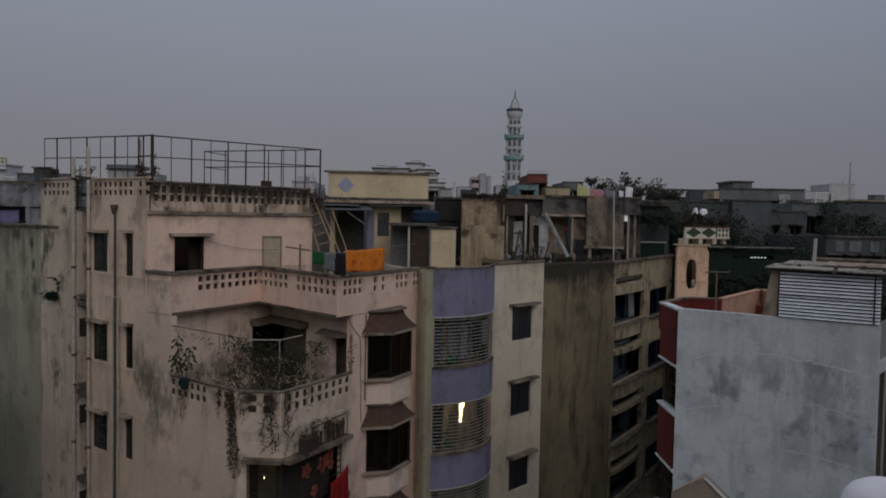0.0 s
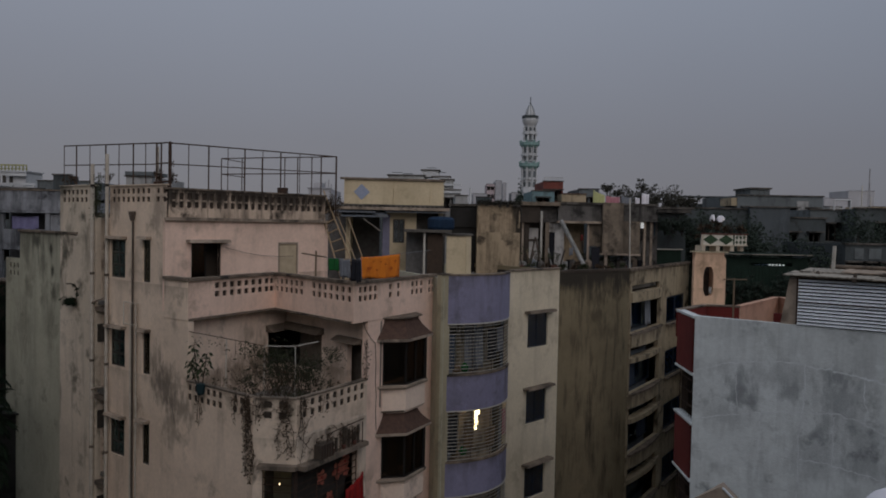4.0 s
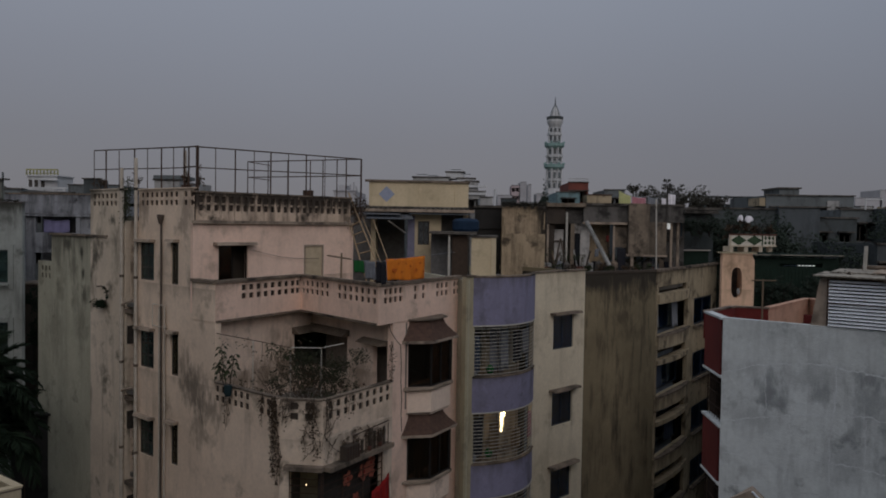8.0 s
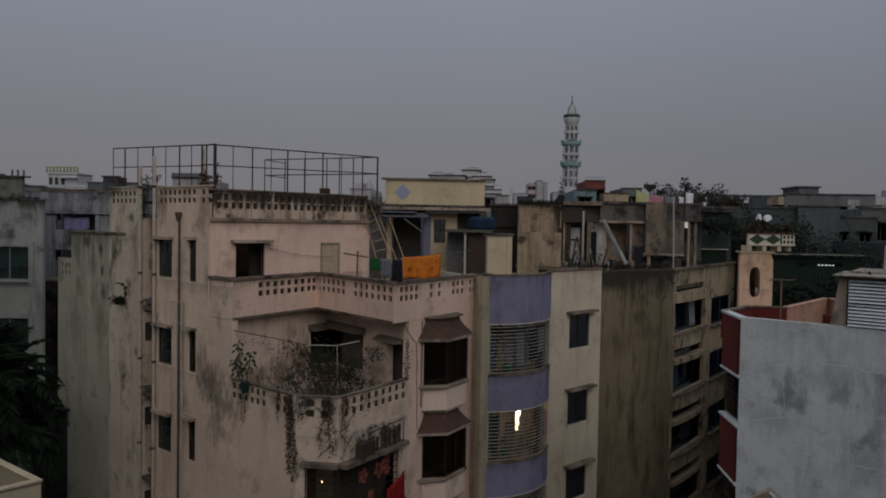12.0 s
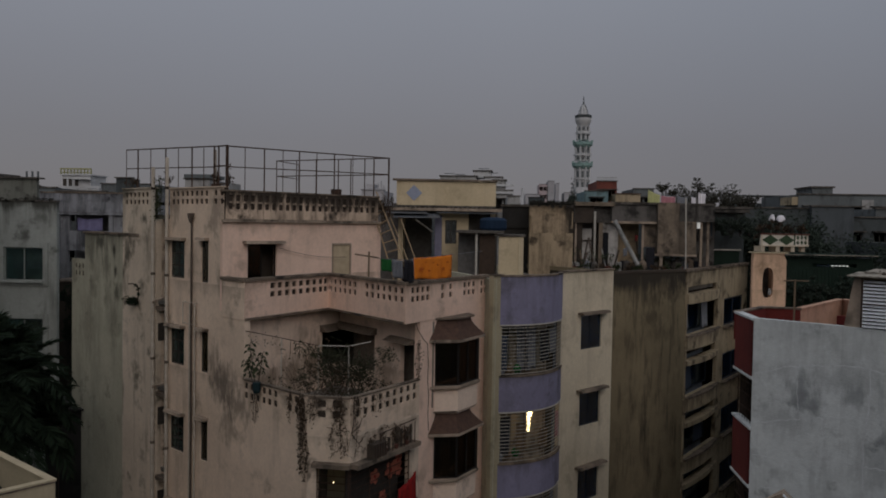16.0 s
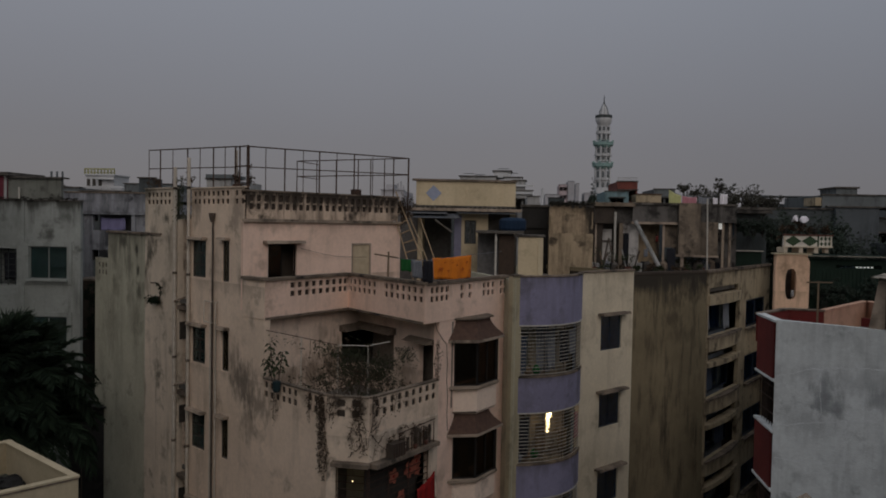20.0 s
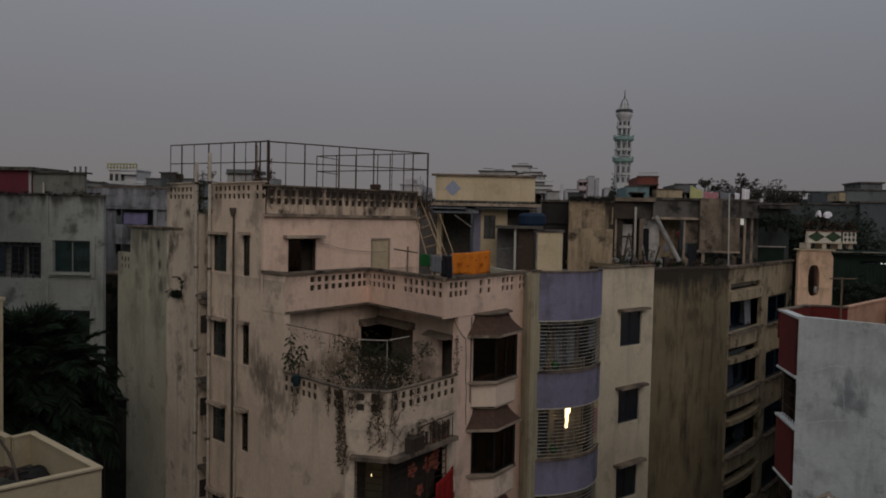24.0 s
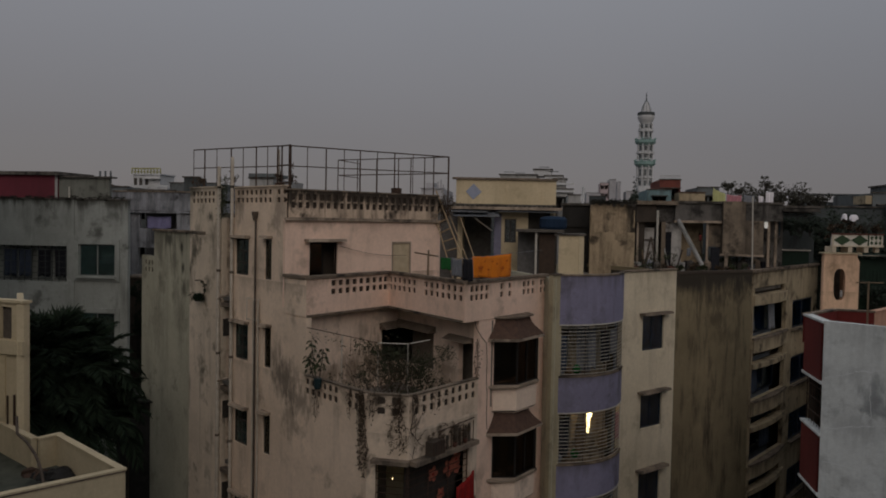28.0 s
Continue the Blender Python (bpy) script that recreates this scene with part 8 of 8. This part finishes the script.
palm(-18.4, 25.2, 12.6, 34, 3.1, 5, 0.2)
palm(-17.4, 25.4, 12.1, 34, 3.0, 6, 0.1)
palm(-17.8, 24.4, 11.3, 30, 2.8, 7, -0.1)
palm(-16.9, 25.6, 10.6, 28, 2.6, 8, -0.1)
palm(-19.0, 24.6, 11.0, 26, 2.6, 9)
fan_palm(-18.5, 25.6, 13.7, 34, 1.6, 10)
fan_palm(-17.7, 25.9, 13.5, 28, 1.4, 11)
for k, (x_, z_) in enumerate(((-20.9, 14.6), (-20.55, 13.7), (-20.75, 12.9), (-20.3, 12.2), (-20.5, 11.4))):
    shrub("climbing_plant", (x_, 35.6, z_), 0.45, 0.6, 900, 0.12, LEAF_PALM, "dark climbing plant filling the gap beside the grey block", 10.5)
# added block, near-black so that the gap reads as shaded
gap_filler = thing("house", (-21, 38, 0), "near-black wall added to darken the gap", "house")
part("wall", box(Wall((-23.0, 37.6), (-18.9, 37.6)), 0.0, 4.1, -2.0, 0.0, 0, 15.2), NICHE, gap_filler)
part("coping", box(Wall((-23.0, 37.6), (-18.9, 37.6)), -0.05, 4.15, -2.05, 0.06, 15.2, 15.28), COPING, gap_filler)

# ---- things close below the viewpoint ----
tip = thing("roof_ridge", (4.1, 12, 0), "broken grey concrete roof corner with a glinting tin edge", "roof")
b = bmesh.new()
vs = [b.verts.new(p) for p in ((3.62, 12.0, 14.3), (4.11, 12.0, 14.54), (4.75, 12.0, 13.9), (4.3, 14.0, 13.4), (4.9, 14.2, 13.9), (5.6, 14.0, 13.2), (3.62, 12.0, 13.0), (4.75, 12.0, 13.0), (4.3, 14.0, 13.0), (5.6, 14.0, 13.0))]
for f in ((0, 1, 4, 3), (1, 2, 5, 4), (0, 1, 2, 7, 6), (3, 4, 5, 9, 8), (0, 3, 8, 6), (2, 5, 9, 7), (6, 7, 9, 8)):
    b.faces.new([vs[i] for i in f])
part("gable", b, COPING_PALE, tip)
part("tin_edge", tube((4.13, 11.98, 14.52), (4.76, 11.98, 13.9), 0.018, 6), TIN_PALE, tip)
part("wall", box(Wall((3.7, 12.05), (4.7, 12.05)), 0, 1.0, -1.0, 0, 0, 13.0), COPING, tip)
wt = thing("white_sack", (3.45, 6.0, 15.6), "rounded white plastic sack close by", "sack")
part("sack", lathe(3.5, 6.05, [(0.22, 15.6), (0.31, 15.9), (0.33, 16.25), (0.29, 16.38), (0.24, 16.44), (0.16, 16.485), (0.08, 16.505), (0.01, 16.51)], 32), CLOTH_WHITE, wt)
for p_ in wt.children[0].data.polygons:
    p_.use_smooth = True
stand = thing("roof_stand", (3.5, 6.1, 0), "plain grey masonry pier under the sack", "pier")
part("pier", box(Wall((3.0, 5.8), (4.0, 5.8)), 0, 1, -0.6, 0, 0, 15.6), CEMENT, stand)

# ---- city beyond ----
far_rng = random.Random(21)


def far_house(name, x0, x1, y, top, m, label, deep=8.0, turn=0.0, floors=2, cols=3, parapet=0.5, z_low=0.0, win_w=1.0, group="houses beyond", roof_m=None):
    """A flat-roofed house whose front runs from x0 to x1 at distance y; windows are cut through the front."""
    dx = (x1 - x0) * math.tan(radians(turn))
    poly = [(x0, y), (x1, y + dx), (x1 - 0.3, y + dx + deep), (x0 - 0.3, y + deep)]
    o = thing(name, ((x0 + x1) / 2, y + deep / 2, z_low), label, "house", group)
    L = Wall(poly[0], poly[1]).length
    holes = []
    for f in range(floors):
        for c in range(cols):
            cu = L * (c + 0.5) / cols
            zt = top - parapet - 0.55 - f * 3.05
            holes.append((cu - win_w / 2, cu + win_w / 2, zt - 1.3, zt))
    ws = shell(o, poly, z_low, top, m, {0: holes})
    part("roof_slab", slab(inset(poly, 0.25), top - parapet - 0.2, top - parapet), ROOF_FLOOR, o)
    part("coping", box(ws[0], -0.1, L + 0.1, -0.25, 0.12, top, top + 0.1), roof_m or DARK_CONCRETE, o)
    for h in holes:
        part("window", panel(ws[0], *h, [(h[0] + 0.06, (h[0] + h[1]) / 2 - 0.03, h[2] + 0.06, h[3] - 0.06), ((h[0] + h[1]) / 2 + 0.03, h[1] - 0.06, h[2] + 0.06, h[3] - 0.06)], -0.15, -0.08), WIN_FRAME, o)
        part("sunshade", box(ws[0], h[0] - 0.15, h[1] + 0.15, 0.003, 0.45, h[3] + 0.05, h[3] + 0.14), roof_m or DARK_CONCRETE, o)
    return o, ws


def on_roof(o, w, u0, u1, d0, d1, z0, z1, m, name="roof_room", cap=True):
    p_ = part(name, box(w, u0, u1, d0, d1, z0, z1), m, o)
    if cap:
        part("cap", box(w, u0 - 0.15, u1 + 0.15, d0 - 0.15, d1 + 0.15, z1, z1 + 0.14), DARK_CONCRETE, p_)
    return p_


# white modern block behind the yellow penthouse
o, w = far_house("house", -9.6, -1.5, 100, 23.2, FAR_PALE, "pale modern house with stepped white roof slabs", 12, 0, 1, 3)
on_roof(o, w[0], 0.6, 5.2, -6, 0.4, 23.2, 24.35, FAR_PALE)
on_roof(o, w[0], 4.8, 7.0, -4, -0.5, 24.3, 25.1, MINARET_WHITE)
on_roof(o, w[0], 6.2, 8.4, -3, -0.2, 23.2, 24.3, MINARET_WHITE)
for u_, z_ in ((1.0, 24.75), (2.4, 24.62), (5.4, 25.4), (6.6, 24.85)):
    part("roof_rail", box(w[0], u_, u_ + 1.3, -0.6, -0.5, z_, z_ + 0.08), FAR_GREY, o)
o, w = far_house("house", -2.2, 0.2, 96, 22.5, FAR_PALE, "pale house with white roof bands", 6, 0, 1, 2)
on_roof(o, w[0], 0.0, 1.5, -3, -0.1, 22.5, 23.7, FAR_PALE)
for z_ in (22.1, 23.0):
    part("white_band", box(w[0], -0.1, 2.5, 0.003, 0.3, z_, z_ + 0.22), MINARET_WHITE, o)
o, w = far_house("house", -0.4, 1.0, 90, 21.6, FAR_PALE, "pale low house with a ribbon window", 6, 0, 1, 1, win_w=1.0)
pl = thing("pole", (1.2, 85, 0), "white flag pole on a roof", "pole")
part("pole", tube((1.2, 85, 0), (1.2, 85, 22.3), 0.14, 8), MINARET_WHITE, pl)
# distant towers, haze put into their pale colours
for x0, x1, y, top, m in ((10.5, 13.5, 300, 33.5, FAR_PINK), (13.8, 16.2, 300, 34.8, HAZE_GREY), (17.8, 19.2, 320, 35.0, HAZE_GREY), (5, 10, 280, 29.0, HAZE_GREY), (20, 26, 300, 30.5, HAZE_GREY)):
    far_house("tower_block", x0, x1, y, top, m, "distant tower block in haze-tinted colours", 12, 0, 2, 2 if m is FAR_PINK else 0, group="distant towers", win_w=1.2)
# teal and red houses by the minaret
o, w = far_house("house", 8.3, 10.9, 90, 22.3, FAR_TEAL, "faded teal house with a dark roof opening", 8, 0, 1, 1, parapet=0.2, win_w=1.5)
o, w = far_house("house", 10.15, 12.5, 95, 23.7, FAR_RED, "red-brown house with a low parapet rail", 8, 0, 1, 2)
for k in range(9):
    part("rail_post", box(w[0], 0.1 + k * 0.26, 0.15 + k * 0.26, -0.1, 0.0, 23.8, 24.15), FAR_PALE, o)
part("rail", box(w[0], 0, 2.35, -0.1, 0, 24.15, 24.2), FAR_PALE, o)
far_house("house", 12.0, 14.8, 92, 22.1, BEIGE, "pale yellow house with a dark sloping roof", 8, 0, 1, 2, roof_m=AWNING)
far_house("house", 14.6, 17.0, 96, 22.9, FAR_GREY, "grey house with a flat roof", 8, 0, 1, 2)
far_house("house", 12.5, 24, 75, 20.2, FAR_DARK, "long dark roof parapet", 6, 0, 1, 5)
# long open gallery and grey house
gal = thing("roof_gallery", (24, 80, 0), "long open roof gallery on thin posts", "roof structure")
gw = Wall((21.5, 80), (28.6, 80))
part("roof_edge", box(gw, 0, 7.1, -3, 0.2, 21.6, 21.7), FAR_GREY, gal)
for k in range(9):
    part("post", box(gw, k * 0.86, k * 0.86 + 0.08, -0.2, 0, 20, 21.6), FAR_GREY, gal)
part("wall", box(gw, 0, 7.1, -3, -0.1, 0, 20.9), FAR_DARK, gal)
o, w = far_house("house", 24.6, 32.1, 70, 21.4, FAR_GREY, "grey house with a stepped roof room and white curtain", 9, 0, 2, 4)
on_roof(o, w[0], 1.2, 2.9, -4, -0.2, 21.4, 22.0, FAR_GREY)
on_roof(o, w[0], -0.5, 0.3, -3, -0.1, 20.5, 21.2, BEIGE, cap=False)
part("white_panel", box(w[0], 5.2, 6.2, 0.0, 0.12, 19.9, 21.0), FAR_PALE, o)
far_house("house", 16.2, 20.7, 56.4, 19.85, FAR_DARK, "long dark slate-grey parapet wall of a flat roof", 6, 0, 1, 0)
far_house("house", 20.6, 23.4, 56, 20.0, plaster("blue_grey_paint", (0.095, 0.108, 0.117), (0.072, 0.083, 0.09), (0.04, 0.044, 0.048), 0.6, 0.6, seed=51.0), "blue-grey blank rendered house", 8, 0, 1, 0)
far_house("house", 23.2, 26.4, 57, 19.3, FAR_DARK, "dark grey house with deep window openings", 8, 0, 2, 2, win_w=0.8)
far_house("house", 26.6, 29.5, 60, 20.0, FAR_GREY, "grey house with a white roof frame", 8, 0, 2, 3)
far_house("house", 29.0, 36.5, 58, 20.1, FAR_DARK, "dark long house with pale roof poles", 8, 0, 1, 2)
o, w = far_house("house", 22.0, 25.4, 45, 17.7, FAR_DARK, "dark house with pale upper panels", 8, 0, 2, 4, win_w=0.7)
for u_, wd_ in ((0.5, 0.5), (1.3, 0.7), (2.5, 0.5)):
    part("panel", box(w[0], u_, u_ + wd_, 0.003, 0.05, 16.9, 17.5), FAR_GREY, o, "pale boarded panel")
for x, z in ((29.7, 21.8), (30.35, 21.0)):
    o = thing("pole", (x, 58.6, 0), "pale thin roof pole", "pole", "roof poles")
    part("pole", tube((x, 58.6, 0), (x, 58.6, z), 0.04, 6), PALE_METAL, o)
fr = thing("roof_frame", (27, 59, 20), "white-painted steel frame on a roof", "frame")
for a, b in (((27.9, 59, 20), (27.9, 59, 20.75)), ((29.1, 59, 20), (29.1, 59, 20.75)), ((27.9, 59, 20.75), (29.1, 59, 20.75))):
    part("bar", tube(a, b, 0.06, 6), MINARET_WHITE, fr)

# left skyline
o, w = far_house("house", -55.5, -48.8, 90, 21.5, MINARET_WHITE, "white house with a yellow-green roof rail", 9, 0, 2, 4)
on_roof(o, w[0], 1.65, 5.25, -4, -0.4, 21.5, 23.4, MINARET_WHITE, cap=False)
part("terrace_band", box(w[0], 1.2, 6.7, 0.003, 0.3, 21.15, 21.75), MINARET_WHITE, o)
part("terrace_rail", box(w[0], 1.1, 6.9, 0.31, 0.5, 21.9, 22.1), MINARET_WHITE, o)
for u_ in (1.3, 2.6, 3.9, 5.2, 6.5):
    part("terrace_post", box(w[0], u_, u_ + 0.2, 0.31, 0.5, 21.15, 21.9), MINARET_WHITE, o)
part("awning", box(w[0], 3.2, 5.6, -0.39, 0.3, 22.9, 23.0), MINARET_WHITE, o)
rail_m = simple("dull_olive_rail", (0.32, 0.31, 0.14), (0.24, 0.235, 0.11), 0.8)
part("roof_edge", box(w[0], 1.45, 5.4, -4.1, -0.2, 23.4, 23.55), MINARET_WHITE, o)
part("roof_rail", box(w[0], 1.5, 5.35, -0.4, -0.25, 24.12, 24.27), rail_m, o)
part("roof_rail", box(w[0], 1.5, 5.35, -0.4, -0.25, 23.72, 23.8), rail_m, o)
for k in range(10):
    part("rail_post", box(w[0], 1.52 + k * 0.42, 1.62 + k * 0.42, -0.4, -0.25, 23.55, 24.12), rail_m, o)
for u in (1.8, 2.5, 3.3):
    part("window", box(w[0], u, u + 0.42, -0.397, -0.35, 22.1, 23.0), WIN_FRAME, o)
o, w = far_house("house", -57.0, -55.2, 88, 22.0, FAR_GREY, "grey roof stair head with corner posts", 5, 0, 1, 1)
for u in (0.1, 0.8, 1.5):
    part("post", box(w[0], u, u + 0.15, -0.2, 0, 22.1, 23.7), FAR_GREY, o)
far_house("house", -46, -40, 85, 22.2, FAR_GREY, "grey house beside the white one", 8, 0, 2, 3)
far_house("house", -43.5, -37.5, 62, 20.8, FAR_GREY, "dark grey house with a low roof", 8, 0, 2, 3)
far_house("house", -31.5, -30.2, 60.5, 21.6, FAR_DARK, "small dark roof tank house", 2, 0, 1, 0)
far_house("house", -35, -31, 58, 20.4, FAR_DARK, "dark house in the gap", 8, 0, 2, 2)
o, w = far_house("house", -25.6, -23.6, 60, 21.55, FAR_PALE, "pale house with a flat roof seen behind the railing", 8, 0, 1, 2)
part("roof_edge", box(w[0], 0.0, 2.1, -3, 0.2, 21.66, 21.95), FAR_GREY, o)
o, w = far_house("house", -14.4, -12.2, 75, 21.5, HAZE_PALE, "pale house behind the pen, tinted for haze", 8, 0, 1, 2, roof_m=HAZE_GREY)
on_roof(o, w[0], 0.4, 1.2, -3, -0.3, 21.5, 22.1, HAZE_PALE, cap=False)
for u, h_ in ((1.5, 0.7), (1.8, 0.9), (2.05, 0.5)):
    part("roof_post", box(w[0], u, u + 0.12, -0.5, -0.38, 21.5, 21.5 + h_), HAZE_GREY, o)
for k in range(26):
    y = far_rng.uniform(110, 260)
    x = (-0.75 + 1.5 * (k + far_rng.uniform(-0.4, 0.4)) / 25) * y
    wd = far_rng.uniform(8, 18)
    top = 18.5 + y * far_rng.uniform(0.016, 0.031)
    m = far_rng.choice((FAR_PALE, FAR_GREY, FAR_GREY, FAR_DARK, BEIGE))
    o, w = far_house("house", x, x + wd, y, top, m, "flat-roofed town house in the distance", 12, far_rng.uniform(-12, 12), 2, 4, win_w=1.3)
    if far_rng.random() < 0.6:
        u = far_rng.uniform(0.5, wd - 4)
        on_roof(o, w[0], u, u + far_rng.uniform(2, 3.5), -5, -1.5, top - 0.4, top + far_rng.uniform(0.8, 1.8), far_rng.choice((FAR_PALE, FAR_GREY, FAR_DARK)))
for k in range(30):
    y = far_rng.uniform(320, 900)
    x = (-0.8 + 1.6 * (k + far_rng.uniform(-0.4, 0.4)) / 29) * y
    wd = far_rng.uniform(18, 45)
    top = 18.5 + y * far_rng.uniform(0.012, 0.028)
    far_house("tower_block", x, x + wd, y, top, far_rng.choice((HAZE_GREY, FAR_PINK, HAZE_GREY)), "distant block in haze-tinted colours", 20, 0, 2, 0, group="distant towers", win_w=2.0)


def tree(x, y, h, r, n, seed, m=None, size=0.35, label="dark broad-leaved tree between the houses"):
    q = random.Random(seed)
    o = thing("tree", (x, y, 0), label, "tree", "trees between houses")
    b = bmesh.new()
    add_tube(b, (x, y, 0), (x, y, h * 0.6), 0.28, 9, 0.16)
    part("trunk", b, BARK, o)
    heads = []
    for k in range(9):
        b = bmesh.new()
        a = q.uniform(0, 6.28)
        e = Vector((x + math.cos(a) * r * q.uniform(0.3, 0.9), y + math.sin(a) * r * q.uniform(0.3, 0.9), h * 0.6 + (h * 0.4) * q.uniform(0.2, 0.95)))
        add_tube(b, (x, y, h * q.uniform(0.45, 0.6)), e, 0.1, 5, 0.03)
        heads.append(e)
        part("limb", b, BARK, o)
    b = bmesh.new()
    for e in heads:
        bush(b, e, (r * 0.5, r * 0.5, h * 0.065), n // 9, size)
    tagged(part("crown", b, m or LEAF, o), kind="stuff")


for k, (x, y, h, r) in enumerate(((14.5, 50, 18.6, 2.2), (17.0, 52, 18.8, 2.4), (19.5, 52, 18.2, 2.2), (22.0, 50, 17.8, 2.4), (27.5, 52, 18.8, 2.6), (30.5, 52, 18.6, 2.4), (33.5, 54, 18.5, 2.4), (24.0, 42, 16.4, 2.2), (27.0, 44, 16.0, 2.2), (16.0, 47, 18.2, 1.8), (18.5, 48, 18.4, 2.0), (21.2, 47, 17.6, 2.0), (29, 49, 17.8, 2.2), (26, 48, 17.6, 2.0), (4.75, 60, 20.6, 0.5), (23.0, 40, 15.8, 1.7), (20, 42, 15.4, 1.8))):
    tree(x, y, h, r, 7000, 100 + k, LEAF_FAR, 0.24)
sign_t = thing("lattice_mast", (82.5, 160, 0), "thin distant lattice mast", "mast")
for dx in (-0.8, 0.8):
    part("leg", tube((82.5 + dx, 160, 0), (82.5, 160, 31), 0.09, 4), HAZE_GREY, sign_t)
for z in (20, 22, 24, 26, 28):
    part("brace", tube((82.2, 160, z), (82.8, 160, z), 0.07, 4), HAZE_GREY, sign_t)
far_house("tower_block", 196, 209, 400, 38.5, HAZE_PALE, "distant stepped block in a haze-tinted colour", 20, 0, 2, 0, group="distant towers")
far_house("tower_block", 184, 197, 400, 34.5, HAZE_PALE, "distant stepped block in a haze-tinted colour", 20, 0, 2, 0, group="distant towers")
own = thing("viewpoint_building", (0, -6, 0), "plain concrete building under the viewpoint", "building")
part("wall", slab([(-6, -14), (6, -14), (6, 0.5), (-6, 0.5)], 0, 16.8), CEMENT, own)
part("roof_slab", slab([(-6.1, -14.1), (6.1, -14.1), (6.1, 0.55), (-6.1, 0.55)], 16.8, 16.95), ROOF_FLOOR, own)
# plain unseen block behind the grey house, added to shade the alley
alley = thing("neighbouring_building", (16, 36, 0), "unseen plain block added to shade the alley", "building", "blocks round the viewpoint")
part("wall", slab([(12.6, 30.0), (19, 29.0), (20, 40.5), (12.9, 41.0)], 0, 13.2), GREY_PLASTER, alley)
part("roof_slab", slab([(12.5, 29.9), (19.1, 28.9), (20.1, 40.6), (12.8, 41.1)], 13.2, 13.35), ROOF_FLOOR, alley)
# tall block out of view, added to hide sky from the lower walls
side_block = thing("neighbouring_building", (-26, 18, 0), "unseen plain block added to darken the lower walls", "building", "blocks round the viewpoint")
part("wall", slab([(-32.0, 10.0), (-21.5, 12.0), (-21.2, 24.2), (-31.0, 25.0)], 0, 25.0), GREY_PLASTER, side_block)
part("roof_slab", slab([(-32.1, 9.9), (-21.4, 11.9), (-21.1, 24.3), (-31.1, 25.1)], 25.0, 25.15), ROOF_FLOOR, side_block)
# plain unseen blocks beside and behind the viewpoint, added to dim the lower walls
for x0, x1, y0, y1, top in ((-30, -8, -24, -3, 26), (8, 30, -26, -3, 28), (-14, 14, -46, -28, 27)):
    o = thing("neighbouring_building", ((x0 + x1) / 2, (y0 + y1) / 2, 0), "unseen plain block added to cut light near the viewpoint", "building", "blocks round the viewpoint")
    part("wall", slab([(x0, y0), (x1, y0), (x1, y1), (x0, y1)], 0, top), GREY_PLASTER, o)
    part("roof_slab", slab([(x0 - 0.2, y0 - 0.2), (x1 + 0.2, y0 - 0.2), (x1 + 0.2, y1 + 0.2), (x0 - 0.2, y1 + 0.2)], top, top + 0.2), ROOF_FLOOR, o)
# plain rear walls that close the buildings
for parent_, pts, top, m in ((second, [Q2, B2, B3, P2], 16.55, SIDE_GREY), (grey, [(14.5, 23.5), (12.5, 28.5), (9.2, 25.6)], 14.9, CEMENT), (left, [(-25.6, 42.0), (-33.0, 42.0), L1], 18.7, GREY_PLASTER), (near, [N4, (-20.0, 20.0), (-18.0, 15.0), (-13.6, 14.9)], 10.85, CREAM_CLEAN)):
    for k, (a, b) in enumerate(zip(pts, pts[1:])):
        if parent_ is second and k == 0:
            continue
        w_ = Wall(a, b, 1)
        part("rear_wall", box(w_, 0.1, w_.length - 0.05, -0.15, 0.0, 0, top), m, parent_)
